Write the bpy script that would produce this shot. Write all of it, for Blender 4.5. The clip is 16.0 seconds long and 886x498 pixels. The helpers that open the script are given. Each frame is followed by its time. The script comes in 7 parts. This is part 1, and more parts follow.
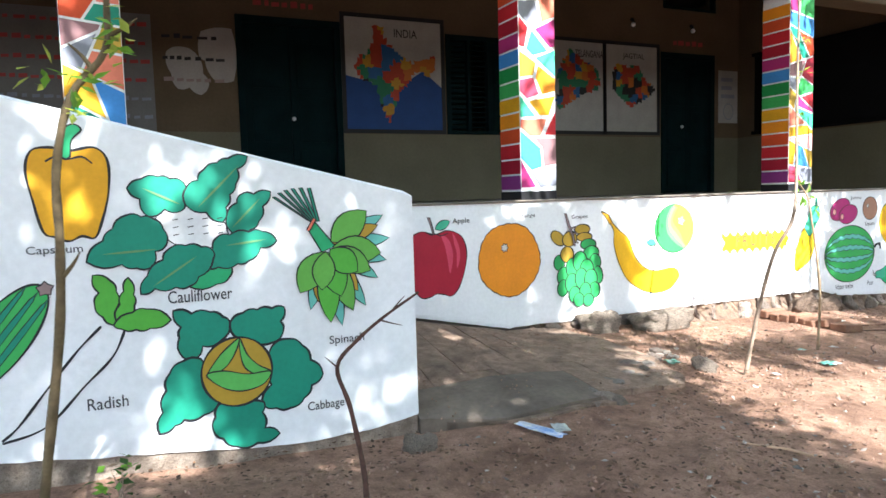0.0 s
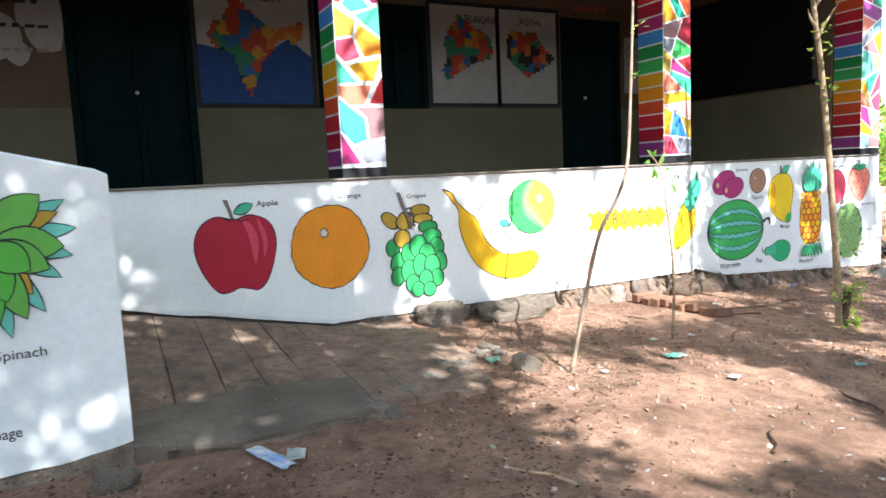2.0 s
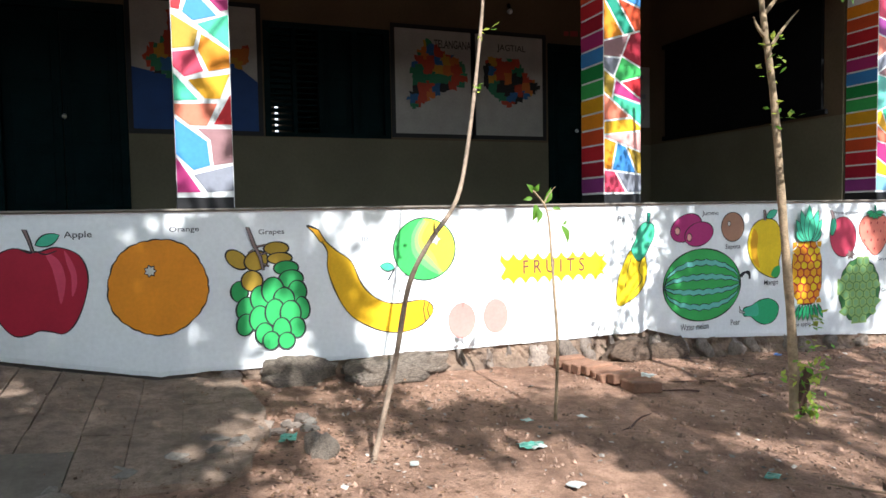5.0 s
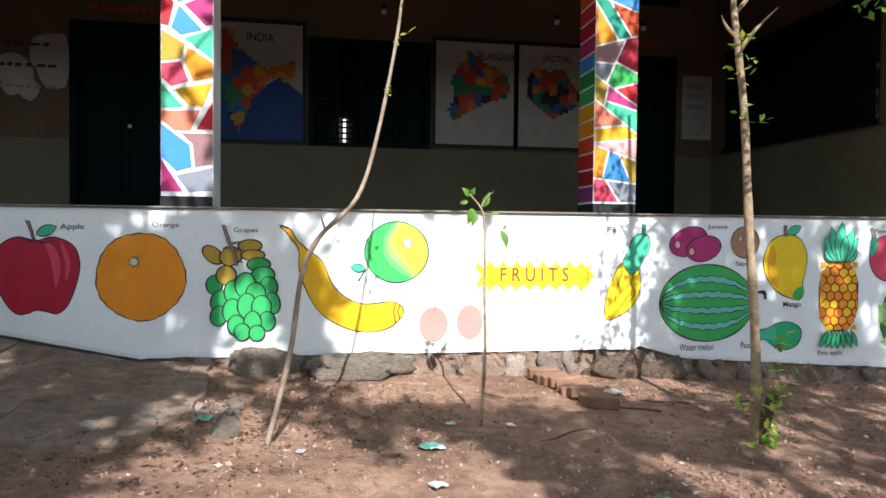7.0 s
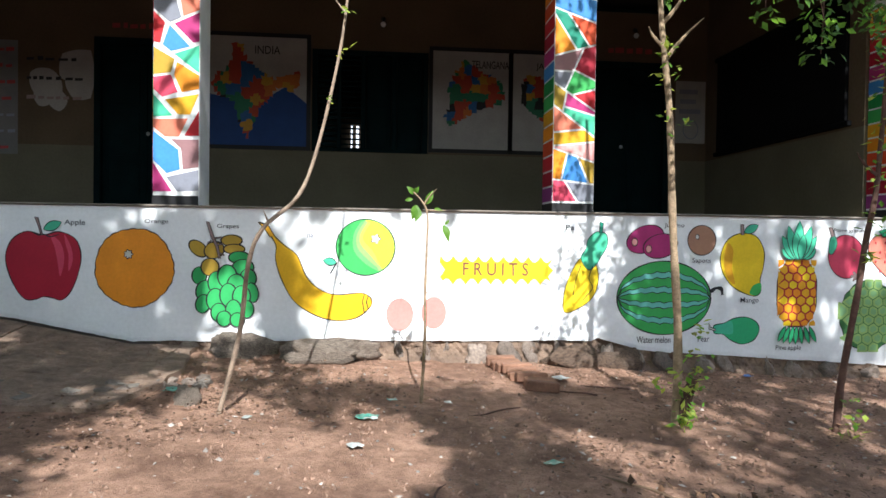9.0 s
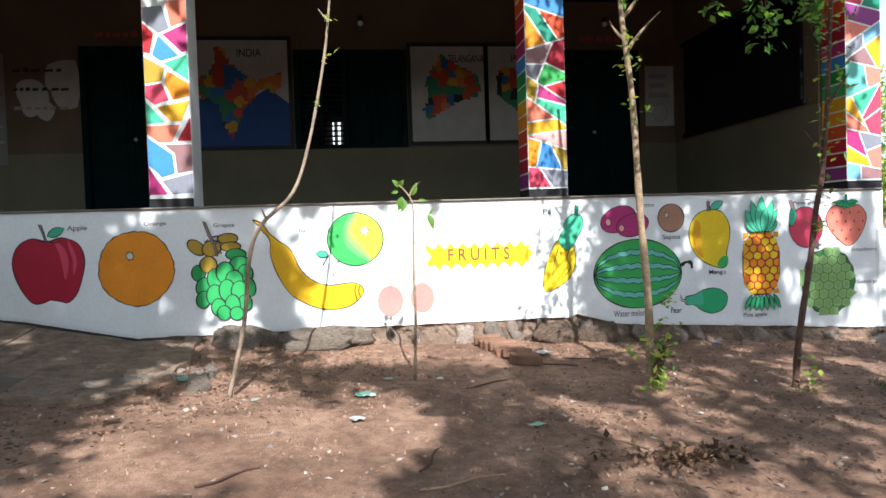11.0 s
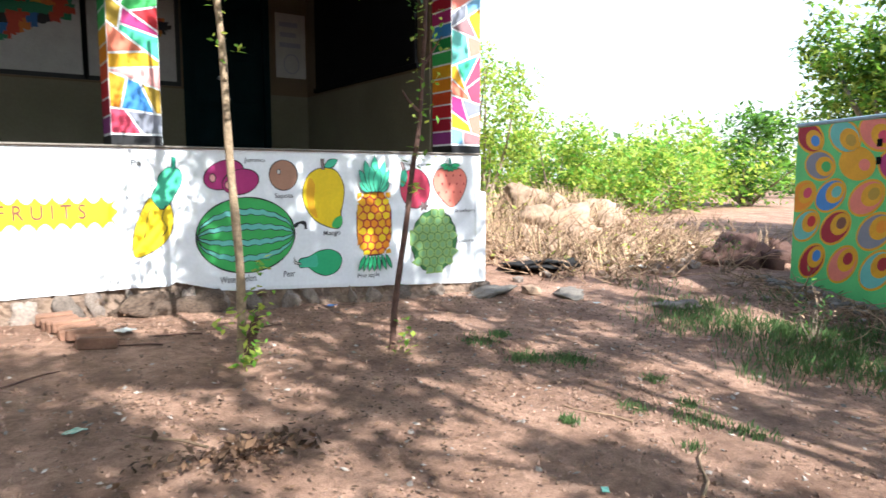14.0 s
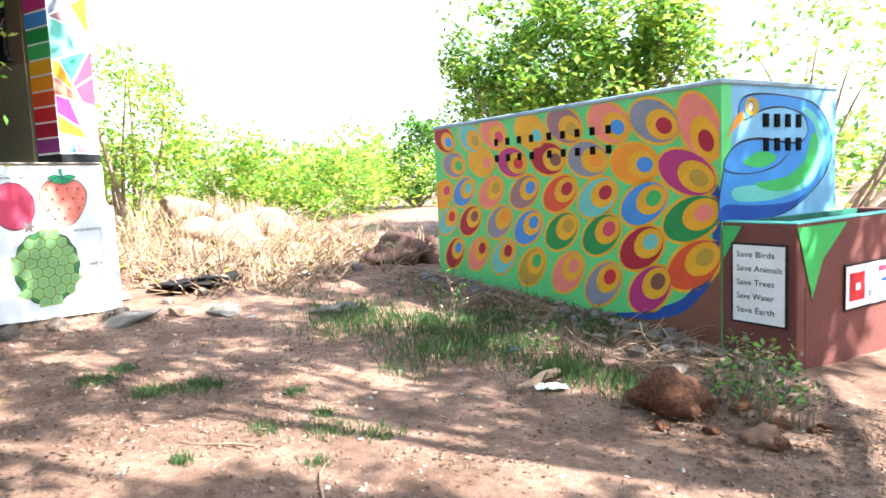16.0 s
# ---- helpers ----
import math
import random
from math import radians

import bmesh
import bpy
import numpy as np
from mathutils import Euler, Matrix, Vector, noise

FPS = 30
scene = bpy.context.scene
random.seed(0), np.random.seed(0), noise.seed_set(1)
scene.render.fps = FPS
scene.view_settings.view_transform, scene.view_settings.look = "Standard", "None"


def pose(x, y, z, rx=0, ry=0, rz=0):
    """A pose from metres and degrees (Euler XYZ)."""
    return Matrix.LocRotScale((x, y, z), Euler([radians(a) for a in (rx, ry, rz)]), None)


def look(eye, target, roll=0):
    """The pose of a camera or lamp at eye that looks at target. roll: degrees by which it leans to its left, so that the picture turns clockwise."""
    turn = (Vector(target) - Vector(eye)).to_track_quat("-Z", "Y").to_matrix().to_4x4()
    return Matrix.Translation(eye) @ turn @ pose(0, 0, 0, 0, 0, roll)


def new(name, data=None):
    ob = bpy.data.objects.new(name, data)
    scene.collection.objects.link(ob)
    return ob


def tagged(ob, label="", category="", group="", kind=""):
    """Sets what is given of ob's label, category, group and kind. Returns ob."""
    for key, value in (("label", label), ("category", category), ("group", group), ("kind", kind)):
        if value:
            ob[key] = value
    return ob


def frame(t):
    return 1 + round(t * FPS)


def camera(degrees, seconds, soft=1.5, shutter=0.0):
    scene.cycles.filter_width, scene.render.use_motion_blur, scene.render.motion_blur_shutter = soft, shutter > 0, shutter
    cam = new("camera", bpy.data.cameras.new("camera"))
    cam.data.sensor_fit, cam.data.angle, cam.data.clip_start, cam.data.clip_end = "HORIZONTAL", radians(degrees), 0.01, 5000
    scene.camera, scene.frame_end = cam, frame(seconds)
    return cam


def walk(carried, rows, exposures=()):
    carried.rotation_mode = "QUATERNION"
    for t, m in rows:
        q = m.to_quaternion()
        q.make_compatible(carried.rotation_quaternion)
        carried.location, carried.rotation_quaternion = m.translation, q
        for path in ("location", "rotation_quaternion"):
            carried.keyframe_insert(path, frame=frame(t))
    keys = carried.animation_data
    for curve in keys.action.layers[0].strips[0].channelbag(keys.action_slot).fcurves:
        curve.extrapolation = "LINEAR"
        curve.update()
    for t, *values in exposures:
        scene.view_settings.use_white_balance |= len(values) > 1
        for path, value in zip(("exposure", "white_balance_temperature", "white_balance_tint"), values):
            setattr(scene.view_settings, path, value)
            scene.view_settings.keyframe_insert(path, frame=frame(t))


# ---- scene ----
cam = camera(66.4, 16.0, shutter=0.22)
PATH = [
    (0, (0.146, -0.192, 1.105), (0.968, 1.624, 0.943), -1.6),
    (0.5, (0.457, -0.117, 1.079), (1.219, 1.726, 0.919), -2.0),
    (1, (0.822, -0.062, 1.103), (1.62, 1.765, 0.94), -2.3),
    (1.5, (1.161, -0.12, 1.061), (2.04, 1.667, 0.878), -3.0),
    (2, (1.436, -0.093, 1.043), (2.334, 1.68, 0.82), -2.6),
    (2.5, (1.718, -0.019, 1.049), (2.702, 1.707, 0.818), -1.4),
    (3, (1.988, -0.012, 1.036), (2.923, 1.745, 0.836), -0.8),
    (3.5, (2.253, 0.061, 1.011), (3.014, 1.901, 0.827), -1.6),
    (4, (2.55, 0.126, 1.024), (3.296, 1.975, 0.861), -0.9),
    (4.2, (2.661, 0.133, 1.015), (3.42, 1.976, 0.858), -1.7),
    (6.3, (3.83, -0.195, 0.925), (4.22, 1.766, 0.883), -0.1),
    (6.5, (3.922, -0.216, 0.911), (4.262, 1.754, 0.868), -0.5),
    (7, (4.183, -0.297, 0.889), (4.512, 1.676, 0.835), 0.6),
    (7.5, (4.322, -0.492, 0.87), (4.594, 1.489, 0.83), 0.8),
    (8, (4.485, -0.617, 0.84), (4.666, 1.375, 0.836), 0.5),
    (8.5, (4.661, -0.682, 0.824), (4.888, 1.305, 0.789), 1.0),
    (9, (4.741, -0.769, 0.821), (4.938, 1.221, 0.785), 0.8),
    (11.5, (4.698, -1.175, 0.803), (4.939, 0.809, 0.731), -2.3),
    (12, (4.748, -1.244, 0.8), (4.94, 0.746, 0.726), -1.6),
    (12.5, (4.816, -1.249, 0.787), (4.992, 0.741, 0.707), -1.4),
    (13, (4.946, -1.084, 0.795), (5.375, 0.864, 0.651), -1.1),
    (13.5, (5.097, -0.912, 0.79), (5.963, 0.881, 0.607), -0.5),
    (14, (5.313, -0.741, 0.798), (6.447, 0.893, 0.589), -0.1),
    (14.5, (5.437, -0.602, 0.796), (6.754, 0.886, 0.572), -0.4),
    (15, (5.55, -0.649, 0.792), (7.071, 0.637, 0.611), -2.3),
    (15.5, (5.673, -0.785, 0.775), (7.323, 0.33, 0.587), -2.6),
    (16, (5.814, -0.853, 0.753), (7.538, 0.139, 0.551), -2.6),
]
EXPOSURES = [(t, stops, 5910, 9) for t, stops in ((0.0, 2.02), (2.5, 1.62), (4.2, 1.3), (6.3, 1.05), (9.0, 0.95), (12.5, 0.98), (13.5, 1.2), (14.0, 1.5), (14.5, 1.92), (15.0, 2.1), (16.0, 2.2))]
walk(cam, [(t, look(eye, target, roll)) for t, eye, target, roll in PATH], EXPOSURES)

# ---- daylight ----
SUN_EL, SUN_AZ = 45.0, 176.5  # compass: 0 is +y, clockwise
world = bpy.data.worlds.new("sky")
scene.world = world
world.use_nodes = True
_n = world.node_tree.nodes
_sky = _n.new("ShaderNodeTexSky")
_sky.sky_type = "NISHITA"
_sky.sun_disc = False
_sky.sun_elevation, _sky.sun_rotation = radians(SUN_EL), radians(SUN_AZ)
_sky.air_density, _sky.dust_density = 1.3, 2.0
# pale haze that thins out with height
_co, _up, _thin, _haze = _n.new("ShaderNodeTexCoord"), _n.new("ShaderNodeSeparateXYZ"), _n.new("ShaderNodeMapRange"), _n.new("ShaderNodeMix")
_thin.inputs["From Min"].default_value, _thin.inputs["From Max"].default_value = 0.05, 0.5
_thin.inputs["To Min"].default_value, _thin.inputs["To Max"].default_value = 0.6, 0.1
_haze.data_type = "RGBA"
_haze.inputs[7].default_value = (4.6, 4.7, 4.9, 1)
world.node_tree.links.new(_co.outputs["Generated"], _up.inputs[0])
world.node_tree.links.new(_up.outputs["Z"], _thin.inputs["Value"])
world.node_tree.links.new(_thin.outputs[0], _haze.inputs[0])
world.node_tree.links.new(_sky.outputs[0], _haze.inputs[6])
world.node_tree.links.new(_haze.outputs[2], _n["Background"].inputs[0])
_n["Background"].inputs[1].default_value = 0.15
sun_data = bpy.data.lights.new("sun", "SUN")
sun_data.energy, sun_data.angle, sun_data.color = 5.0, radians(0.53), (1.0, 0.95, 0.86)
sun = new("sun", sun_data)
SUN_DIR = Vector((math.sin(radians(SUN_AZ)) * math.cos(radians(SUN_EL)), math.cos(radians(SUN_AZ)) * math.cos(radians(SUN_EL)), math.sin(radians(SUN_EL))))
sun.matrix_world = look(SUN_DIR * 40, (0, 0, 0))

# ---- materials ----
MATS = {}


def material(name, base, rough=0.8, dark=0.75, scale=6.0, fine=60.0, bump=0.3, spec=0.3, spread=0.0, tint=None, coords="Object", metal=0.0, depth=0.01, grit=0.0):
    """A paint, earth, bark or stone: base colour broken up at two scales, with a fine relief."""
    if name in MATS:
        return MATS[name]
    m = bpy.data.materials.new(name)
    m.use_nodes = True
    nt = m.node_tree
    N, L = nt.nodes, nt.links
    bsdf = N["Principled BSDF"]
    co = N.new("ShaderNodeTexCoord")
    n1, n2 = N.new("ShaderNodeTexNoise"), N.new("ShaderNodeTexNoise")
    n1.inputs["Scale"].default_value, n1.inputs["Detail"].default_value = scale, 5
    n2.inputs["Scale"].default_value, n2.inputs["Detail"].default_value = fine, 4
    if grit:
        n2.inputs["Detail"].default_value, n2.inputs["Roughness"].default_value = 9, 0.78
    for n in (n1, n2):
        L.new(co.outputs[coords], n.inputs["Vector"])
    ramp = N.new("ShaderNodeValToRGB")
    ramp.color_ramp.elements[0].position, ramp.color_ramp.elements[1].position = 0.32, 0.68
    c2 = tint if tint else tuple(c * dark for c in base)
    ramp.color_ramp.elements[0].color, ramp.color_ramp.elements[1].color = (*c2, 1), (*base, 1)
    L.new(n1.outputs["Fac"], ramp.inputs[0])
    mix = N.new("ShaderNodeMix")
    mix.data_type, mix.blend_type = "RGBA", "MULTIPLY"
    r2 = N.new("ShaderNodeValToRGB")
    r2.color_ramp.elements[0].position, r2.color_ramp.elements[1].position = 0.3, 0.7
    d = 0.5 + 0.5 * dark
    r2.color_ramp.elements[0].color, r2.color_ramp.elements[1].color = (d, d, d, 1), (1.05, 1.05, 1.05, 1)
    L.new(n2.outputs["Fac"], r2.inputs[0])
    mix.inputs[0].default_value = 0.8
    L.new(ramp.outputs[0], mix.inputs[6])
    L.new(r2.outputs[0], mix.inputs[7])
    out = mix.outputs[2]
    if grit:
        n3, r3, m3 = N.new("ShaderNodeTexNoise"), N.new("ShaderNodeValToRGB"), N.new("ShaderNodeMix")
        n3.inputs["Scale"].default_value, n3.inputs["Detail"].default_value, n3.inputs["Roughness"].default_value = 13.0, 7, 0.72
        L.new(co.outputs[coords], n3.inputs["Vector"])
        r3.color_ramp.elements[0].position, r3.color_ramp.elements[1].position = 0.40, 0.60
        r3.color_ramp.elements[0].color, r3.color_ramp.elements[1].color = (0.66, 0.63, 0.61, 1), (1.12, 1.12, 1.12, 1)
        L.new(n3.outputs["Fac"], r3.inputs[0])
        m3.data_type, m3.blend_type = "RGBA", "MULTIPLY"
        m3.inputs[0].default_value = 0.85
        L.new(out, m3.inputs[6])
        L.new(r3.outputs[0], m3.inputs[7])
        out = m3.outputs[2]
        for sc, lo, hi in ((46.0, 0.08, 0.26), (110.0, 0.12, 0.36), (230.0, 0.10, 0.40)):
            vor, rr, mg = N.new("ShaderNodeTexVoronoi"), N.new("ShaderNodeValToRGB"), N.new("ShaderNodeMix")
            vor.inputs["Scale"].default_value = sc
            L.new(co.outputs[coords], vor.inputs["Vector"])
            rr.color_ramp.elements[0].position, rr.color_ramp.elements[1].position = lo, hi
            rr.color_ramp.elements[0].color, rr.color_ramp.elements[1].color = (0.50, 0.46, 0.43, 1), (1.05, 1.05, 1.05, 1)
            L.new(vor.outputs["Distance"], rr.inputs[0])
            mg.data_type, mg.blend_type = "RGBA", "MULTIPLY"
            L.new(n1.outputs["Fac"], mg.inputs[0])
            L.new(out, mg.inputs[6])
            L.new(rr.outputs[0], mg.inputs[7])
            out = mg.outputs[2]
    if spread:
        info = N.new("ShaderNodeObjectInfo")
        geo = N.new("ShaderNodeNewGeometry")
        add = N.new("ShaderNodeMath")
        add.operation = "ADD"
        L.new(info.outputs["Random"], add.inputs[0])
        L.new(geo.outputs["Random Per Island"], add.inputs[1])
        fr = N.new("ShaderNodeMath")
        fr.operation = "FRACT"
        L.new(add.outputs[0], fr.inputs[0])
        hsv = N.new("ShaderNodeHueSaturation")
        mr = N.new("ShaderNodeMapRange")
        mr.inputs[3].default_value, mr.inputs[4].default_value = 1 - spread, 1 + spread
        L.new(fr.outputs[0], mr.inputs[0])
        L.new(mr.outputs[0], hsv.inputs["Value"])
        L.new(out, hsv.inputs["Color"])
        out = hsv.outputs[0]
    L.new(out, bsdf.inputs["Base Color"])
    bsdf.inputs["Roughness"].default_value = rough
    bsdf.inputs["Specular IOR Level"].default_value = spec
    bsdf.inputs["Metallic"].default_value = metal
    if bump:
        b = N.new("ShaderNodeBump")
        b.inputs["Strength"].default_value, b.inputs["Distance"].default_value = bump, depth
        L.new(n2.outputs["Fac"], b.inputs["Height"])
        L.new(b.outputs[0], bsdf.inputs["Normal"])
    MATS[name] = m
    return m


def leaf_material(name, base, thin=0.45):
    if name in MATS:
        return MATS[name]
    m = bpy.data.materials.new(name)
    m.use_nodes = True
    N, L = m.node_tree.nodes, m.node_tree.links
    bsdf = N["Principled BSDF"]
    geo, hsv, mr = N.new("ShaderNodeNewGeometry"), N.new("ShaderNodeHueSaturation"), N.new("ShaderNodeMapRange")
    mr.inputs[3].default_value, mr.inputs[4].default_value = 0.6, 1.4
    L.new(geo.outputs["Random Per Island"], mr.inputs[0])
    L.new(mr.outputs[0], hsv.inputs["Value"])
    hsv.inputs["Color"].default_value = (*base, 1)
    L.new(hsv.outputs[0], bsdf.inputs["Base Color"])
    bsdf.inputs["Roughness"].default_value = 0.55
    tr = N.new("ShaderNodeBsdfTranslucent")
    warm = N.new("ShaderNodeHueSaturation")
    warm.inputs["Hue"].default_value, warm.inputs["Value"].default_value = 0.48, 1.5
    L.new(hsv.outputs[0], warm.inputs["Color"])
    L.new(warm.outputs[0], tr.inputs[0])
    mixer = N.new("ShaderNodeMixShader")
    mixer.inputs[0].default_value = thin
    L.new(bsdf.outputs[0], mixer.inputs[1])
    L.new(tr.outputs[0], mixer.inputs[2])
    L.new(mixer.outputs[0], N["Material Output"].inputs[0])
    MATS[name] = m
    return m


PALETTE = {
    # map_ colours and sea are lowered to hold the verandah shade
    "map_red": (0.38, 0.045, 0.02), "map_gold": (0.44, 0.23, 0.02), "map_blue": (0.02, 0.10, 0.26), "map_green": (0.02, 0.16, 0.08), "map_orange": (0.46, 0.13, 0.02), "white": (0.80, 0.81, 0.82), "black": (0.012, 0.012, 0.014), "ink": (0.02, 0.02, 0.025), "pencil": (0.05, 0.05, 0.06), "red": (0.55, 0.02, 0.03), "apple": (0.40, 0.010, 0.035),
    "rose": (0.62, 0.06, 0.12), "orange": (0.80, 0.28, 0.01), "gold": (0.75, 0.38, 0.01), "yellow": (0.85, 0.60, 0.01), "lemon": (0.80, 0.72, 0.05),
    "olive": (0.45, 0.29, 0.03), "leaf": (0.04, 0.42, 0.17), "teal": (0.02, 0.26, 0.17), "mint": (0.08, 0.50, 0.30), "grass": (0.10, 0.42, 0.05),
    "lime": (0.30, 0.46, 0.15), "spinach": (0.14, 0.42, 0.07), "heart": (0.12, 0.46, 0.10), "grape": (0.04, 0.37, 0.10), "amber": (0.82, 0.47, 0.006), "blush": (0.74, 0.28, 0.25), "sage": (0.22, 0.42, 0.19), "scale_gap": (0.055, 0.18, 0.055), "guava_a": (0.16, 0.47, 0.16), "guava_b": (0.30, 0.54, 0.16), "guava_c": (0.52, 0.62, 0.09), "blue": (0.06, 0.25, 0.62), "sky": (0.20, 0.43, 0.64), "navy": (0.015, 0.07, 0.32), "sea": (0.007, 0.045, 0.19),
    "aqua": (0.16, 0.52, 0.45), "purple": (0.26, 0.04, 0.22), "magenta": (0.42, 0.03, 0.17), "maroon": (0.20, 0.01, 0.04), "crimson": (0.36, 0.01, 0.03),
    "brown": (0.20, 0.08, 0.05), "tan": (0.38, 0.20, 0.13), "mauve": (0.30, 0.16, 0.17), "stain": (0.36, 0.33, 0.31), "grey": (0.23, 0.24, 0.29), "salmon": (0.72, 0.20, 0.12),
    "coral": (0.78, 0.22, 0.16), "pink": (0.80, 0.38, 0.36), "vermilion": (0.65, 0.08, 0.02), "green": (0.02, 0.25, 0.06), "emerald": (0.06, 0.42, 0.10),
    # chalk white and plaster are whites dimmed for the shade under the verandah
    "cream": (0.62, 0.60, 0.55), "moss": (0.14, 0.30, 0.13), "peagreen": (0.14, 0.60, 0.19), "shaded_white": (0.36, 0.345, 0.325), "plaster": (0.165, 0.155, 0.15), "stem": (0.28, 0.20, 0.19), "redink": (0.38, 0.05, 0.05),
}


def paint(c):
    return material("paint_" + c, PALETTE[c], rough=0.6, dark=0.86, scale=5, fine=45, bump=0.12, spec=0.35, depth=0.002)


WALL_WHITE = material("white_limewash", (0.83, 0.85, 0.87), 0.85, 0.90, 1.8, 35, 0.25, depth=0.004)
# tan wall and olive dado, both darkened to carry the verandah's shade
SHADED_CREAM_WALL = material("shaded_tan_limewash", (0.125, 0.088, 0.055), 0.9, 0.75, 1.5, 30, 0.2)
SHADED_DADO_WALL = material("shaded_olive_dado", (0.155, 0.135, 0.09), 0.8, 0.8, 1.5, 30, 0.15)
CEMENT = material("cement", (0.23, 0.20, 0.17), 0.9, 0.65, 3, 40, 0.5)
CONCRETE = material("old_concrete", (0.33, 0.235, 0.175), 0.95, 0.45, 3.5, 60, 0.9, tint=(0.19, 0.138, 0.104), depth=0.015, grit=1.0)
EARTH = material("red_earth", (0.47, 0.288, 0.202), 0.95, 0.20, 2.6, 75, 1.0, tint=(0.235, 0.134, 0.090), depth=0.02, grit=1.0)
SKIRT = material("smooth_cement_skirt", (0.20, 0.16, 0.125), 0.9, 0.6, 2.6, 34, 0.5, tint=(0.10, 0.082, 0.066))
CRUMBLE = material("crumbling_concrete", (0.46, 0.38, 0.31), 0.95, 0.5, 9, 60, 1.0, tint=(0.27, 0.22, 0.18), depth=0.03, grit=1.0)
STONE = material("rubble_stone", (0.30, 0.24, 0.20), 0.95, 0.6, 5, 40, 0.6, spread=0.35)
PALE_STONE = material("pale_boulder", (0.42, 0.29, 0.20), 0.95, 0.65, 4, 30, 0.6, spread=0.2)
PEBBLE = material("pebbles", (0.32, 0.205, 0.15), 0.95, 0.7, 8, 60, 0.3, spread=0.35)
BRICK = material("red_brick", (0.27, 0.145, 0.095), 0.95, 0.6, 9, 60, 0.5, spread=0.25)
# olive bark, made darker for a stem that stands in shade
SHADED_OLIVE_BARK = material("shaded_bark_olive", (0.16, 0.12, 0.065), 0.9, 0.5, 22, 90, 0.5)
BARK = material("sapling_bark", (0.36, 0.26, 0.165), 0.9, 0.55, 25, 90, 0.5)
PALE_BARK = material("pale_bark", (0.36, 0.27, 0.20), 0.9, 0.6, 20, 80, 0.4)
DARK_BARK = material("dark_bark", (0.12, 0.065, 0.05), 0.9, 0.6, 20, 80, 0.5)
DRY = material("dry_brush", (0.42, 0.28, 0.18), 0.95, 0.6, 8, 60, 0.2, spread=0.5)
STRAW = material("pale_straw", (0.50, 0.38, 0.22), 0.95, 0.7, 8, 60, 0.1, spread=0.4)
DEAD_LEAF = material("dead_leaves", (0.15, 0.085, 0.05), 0.95, 0.6, 8, 60, 0.2, spread=0.6)
# green of doors and windows, taken near black to stand for verandah shade
SHADED_DOOR_GREEN = material("shaded_door_green", (0.005, 0.016, 0.018), 0.8, 0.7, 4, 50, 0.2, spec=0.05)
BOARD = material("blackboard", (0.006, 0.006, 0.007), 0.85, 0.7, 3, 40, 0.1, spec=0.08)
ASH = material("ash", (0.03, 0.028, 0.028), 0.95, 0.5, 6, 50, 0.8)
BROWN_WALL = material("brown_wall_paint", (0.17, 0.06, 0.05), 0.75, 0.8, 2.5, 30, 0.3)
LEAF_DARK = leaf_material("leaf_dark", (0.045, 0.11, 0.02))
LEAF_MID = leaf_material("leaf_mid", (0.12, 0.28, 0.03), 0.5)
LEAF_BRIGHT = leaf_material("leaf_bright", (0.31, 0.39, 0.06), 0.5)
GRASS = leaf_material("grass_blades", (0.085, 0.15, 0.05), 0.35)
CHIP = material("pale_chips", (0.36, 0.31, 0.27), 0.9, 0.7, 8, 60, 0.3, spread=0.7)
FOIL = material("crumpled_wrapper", (0.55, 0.58, 0.56), 0.35, 0.5, 14, 50, 0.3, spec=0.5)
FOIL_MIX = material("printed_wrapper", (0.70, 0.70, 0.68), 0.35, 0.8, 22, 50, 0.3, spec=0.5, tint=(0.07, 0.24, 0.60))
FOIL_GREEN = material("green_wrapper", (0.10, 0.32, 0.25), 0.35, 0.6, 14, 50, 0.3, spec=0.5)
FOIL_BLUE = material("blue_wrapper", (0.08, 0.20, 0.50), 0.35, 0.6, 14, 50, 0.3, spec=0.5)

# ---- building kit ----


def mesh_of(bm, name):
    me = bpy.data.meshes.new(name)
    bm.to_mesh(me)
    bm.free()
    return me


def part(name, bm, mats, parent=None, label="", smooth=False):
    me = mesh_of(bm, name) if isinstance(bm, bmesh.types.BMesh) else bm
    if not me.materials:
        for m in mats if isinstance(mats, (list, tuple)) else [mats]:
            me.materials.append(m)
    if smooth:
        me.polygons.foreach_set("use_smooth", [True] * len(me.polygons))
    ob = new(name, me)
    ob.parent = parent
    return tagged(ob, label)


def empty(name, at=(0, 0, 0), rz=0):
    ob = new(name)
    ob.matrix_world = pose(*at, 0, 0, rz)
    ob.empty_display_size = 0.1
    return ob


def box(bm, lo, hi, bevel=0.0, m=None):
    g = bmesh.ops.create_cube(bm, size=1)["verts"]
    lo, hi = Vector(lo), Vector(hi)
    for v in g:
        v.co = Vector(((lo[i] + hi[i]) / 2 + v.co[i] * (hi[i] - lo[i]) for i in range(3)))
    if bevel:
        es = list({e for v in g for e in v.link_edges})
        r = bmesh.ops.bevel(bm, geom=es, offset=bevel, segments=1, affect="EDGES")
        g = list({v for f in r["faces"] for v in f.verts} | {v for v in g if v.is_valid})
    if m:
        bmesh.ops.transform(bm, matrix=m, verts=g)
    return g


def boxed(lo, hi, bevel=0.0, m=None):
    bm = bmesh.new()
    box(bm, lo, hi, bevel, m)
    return bm


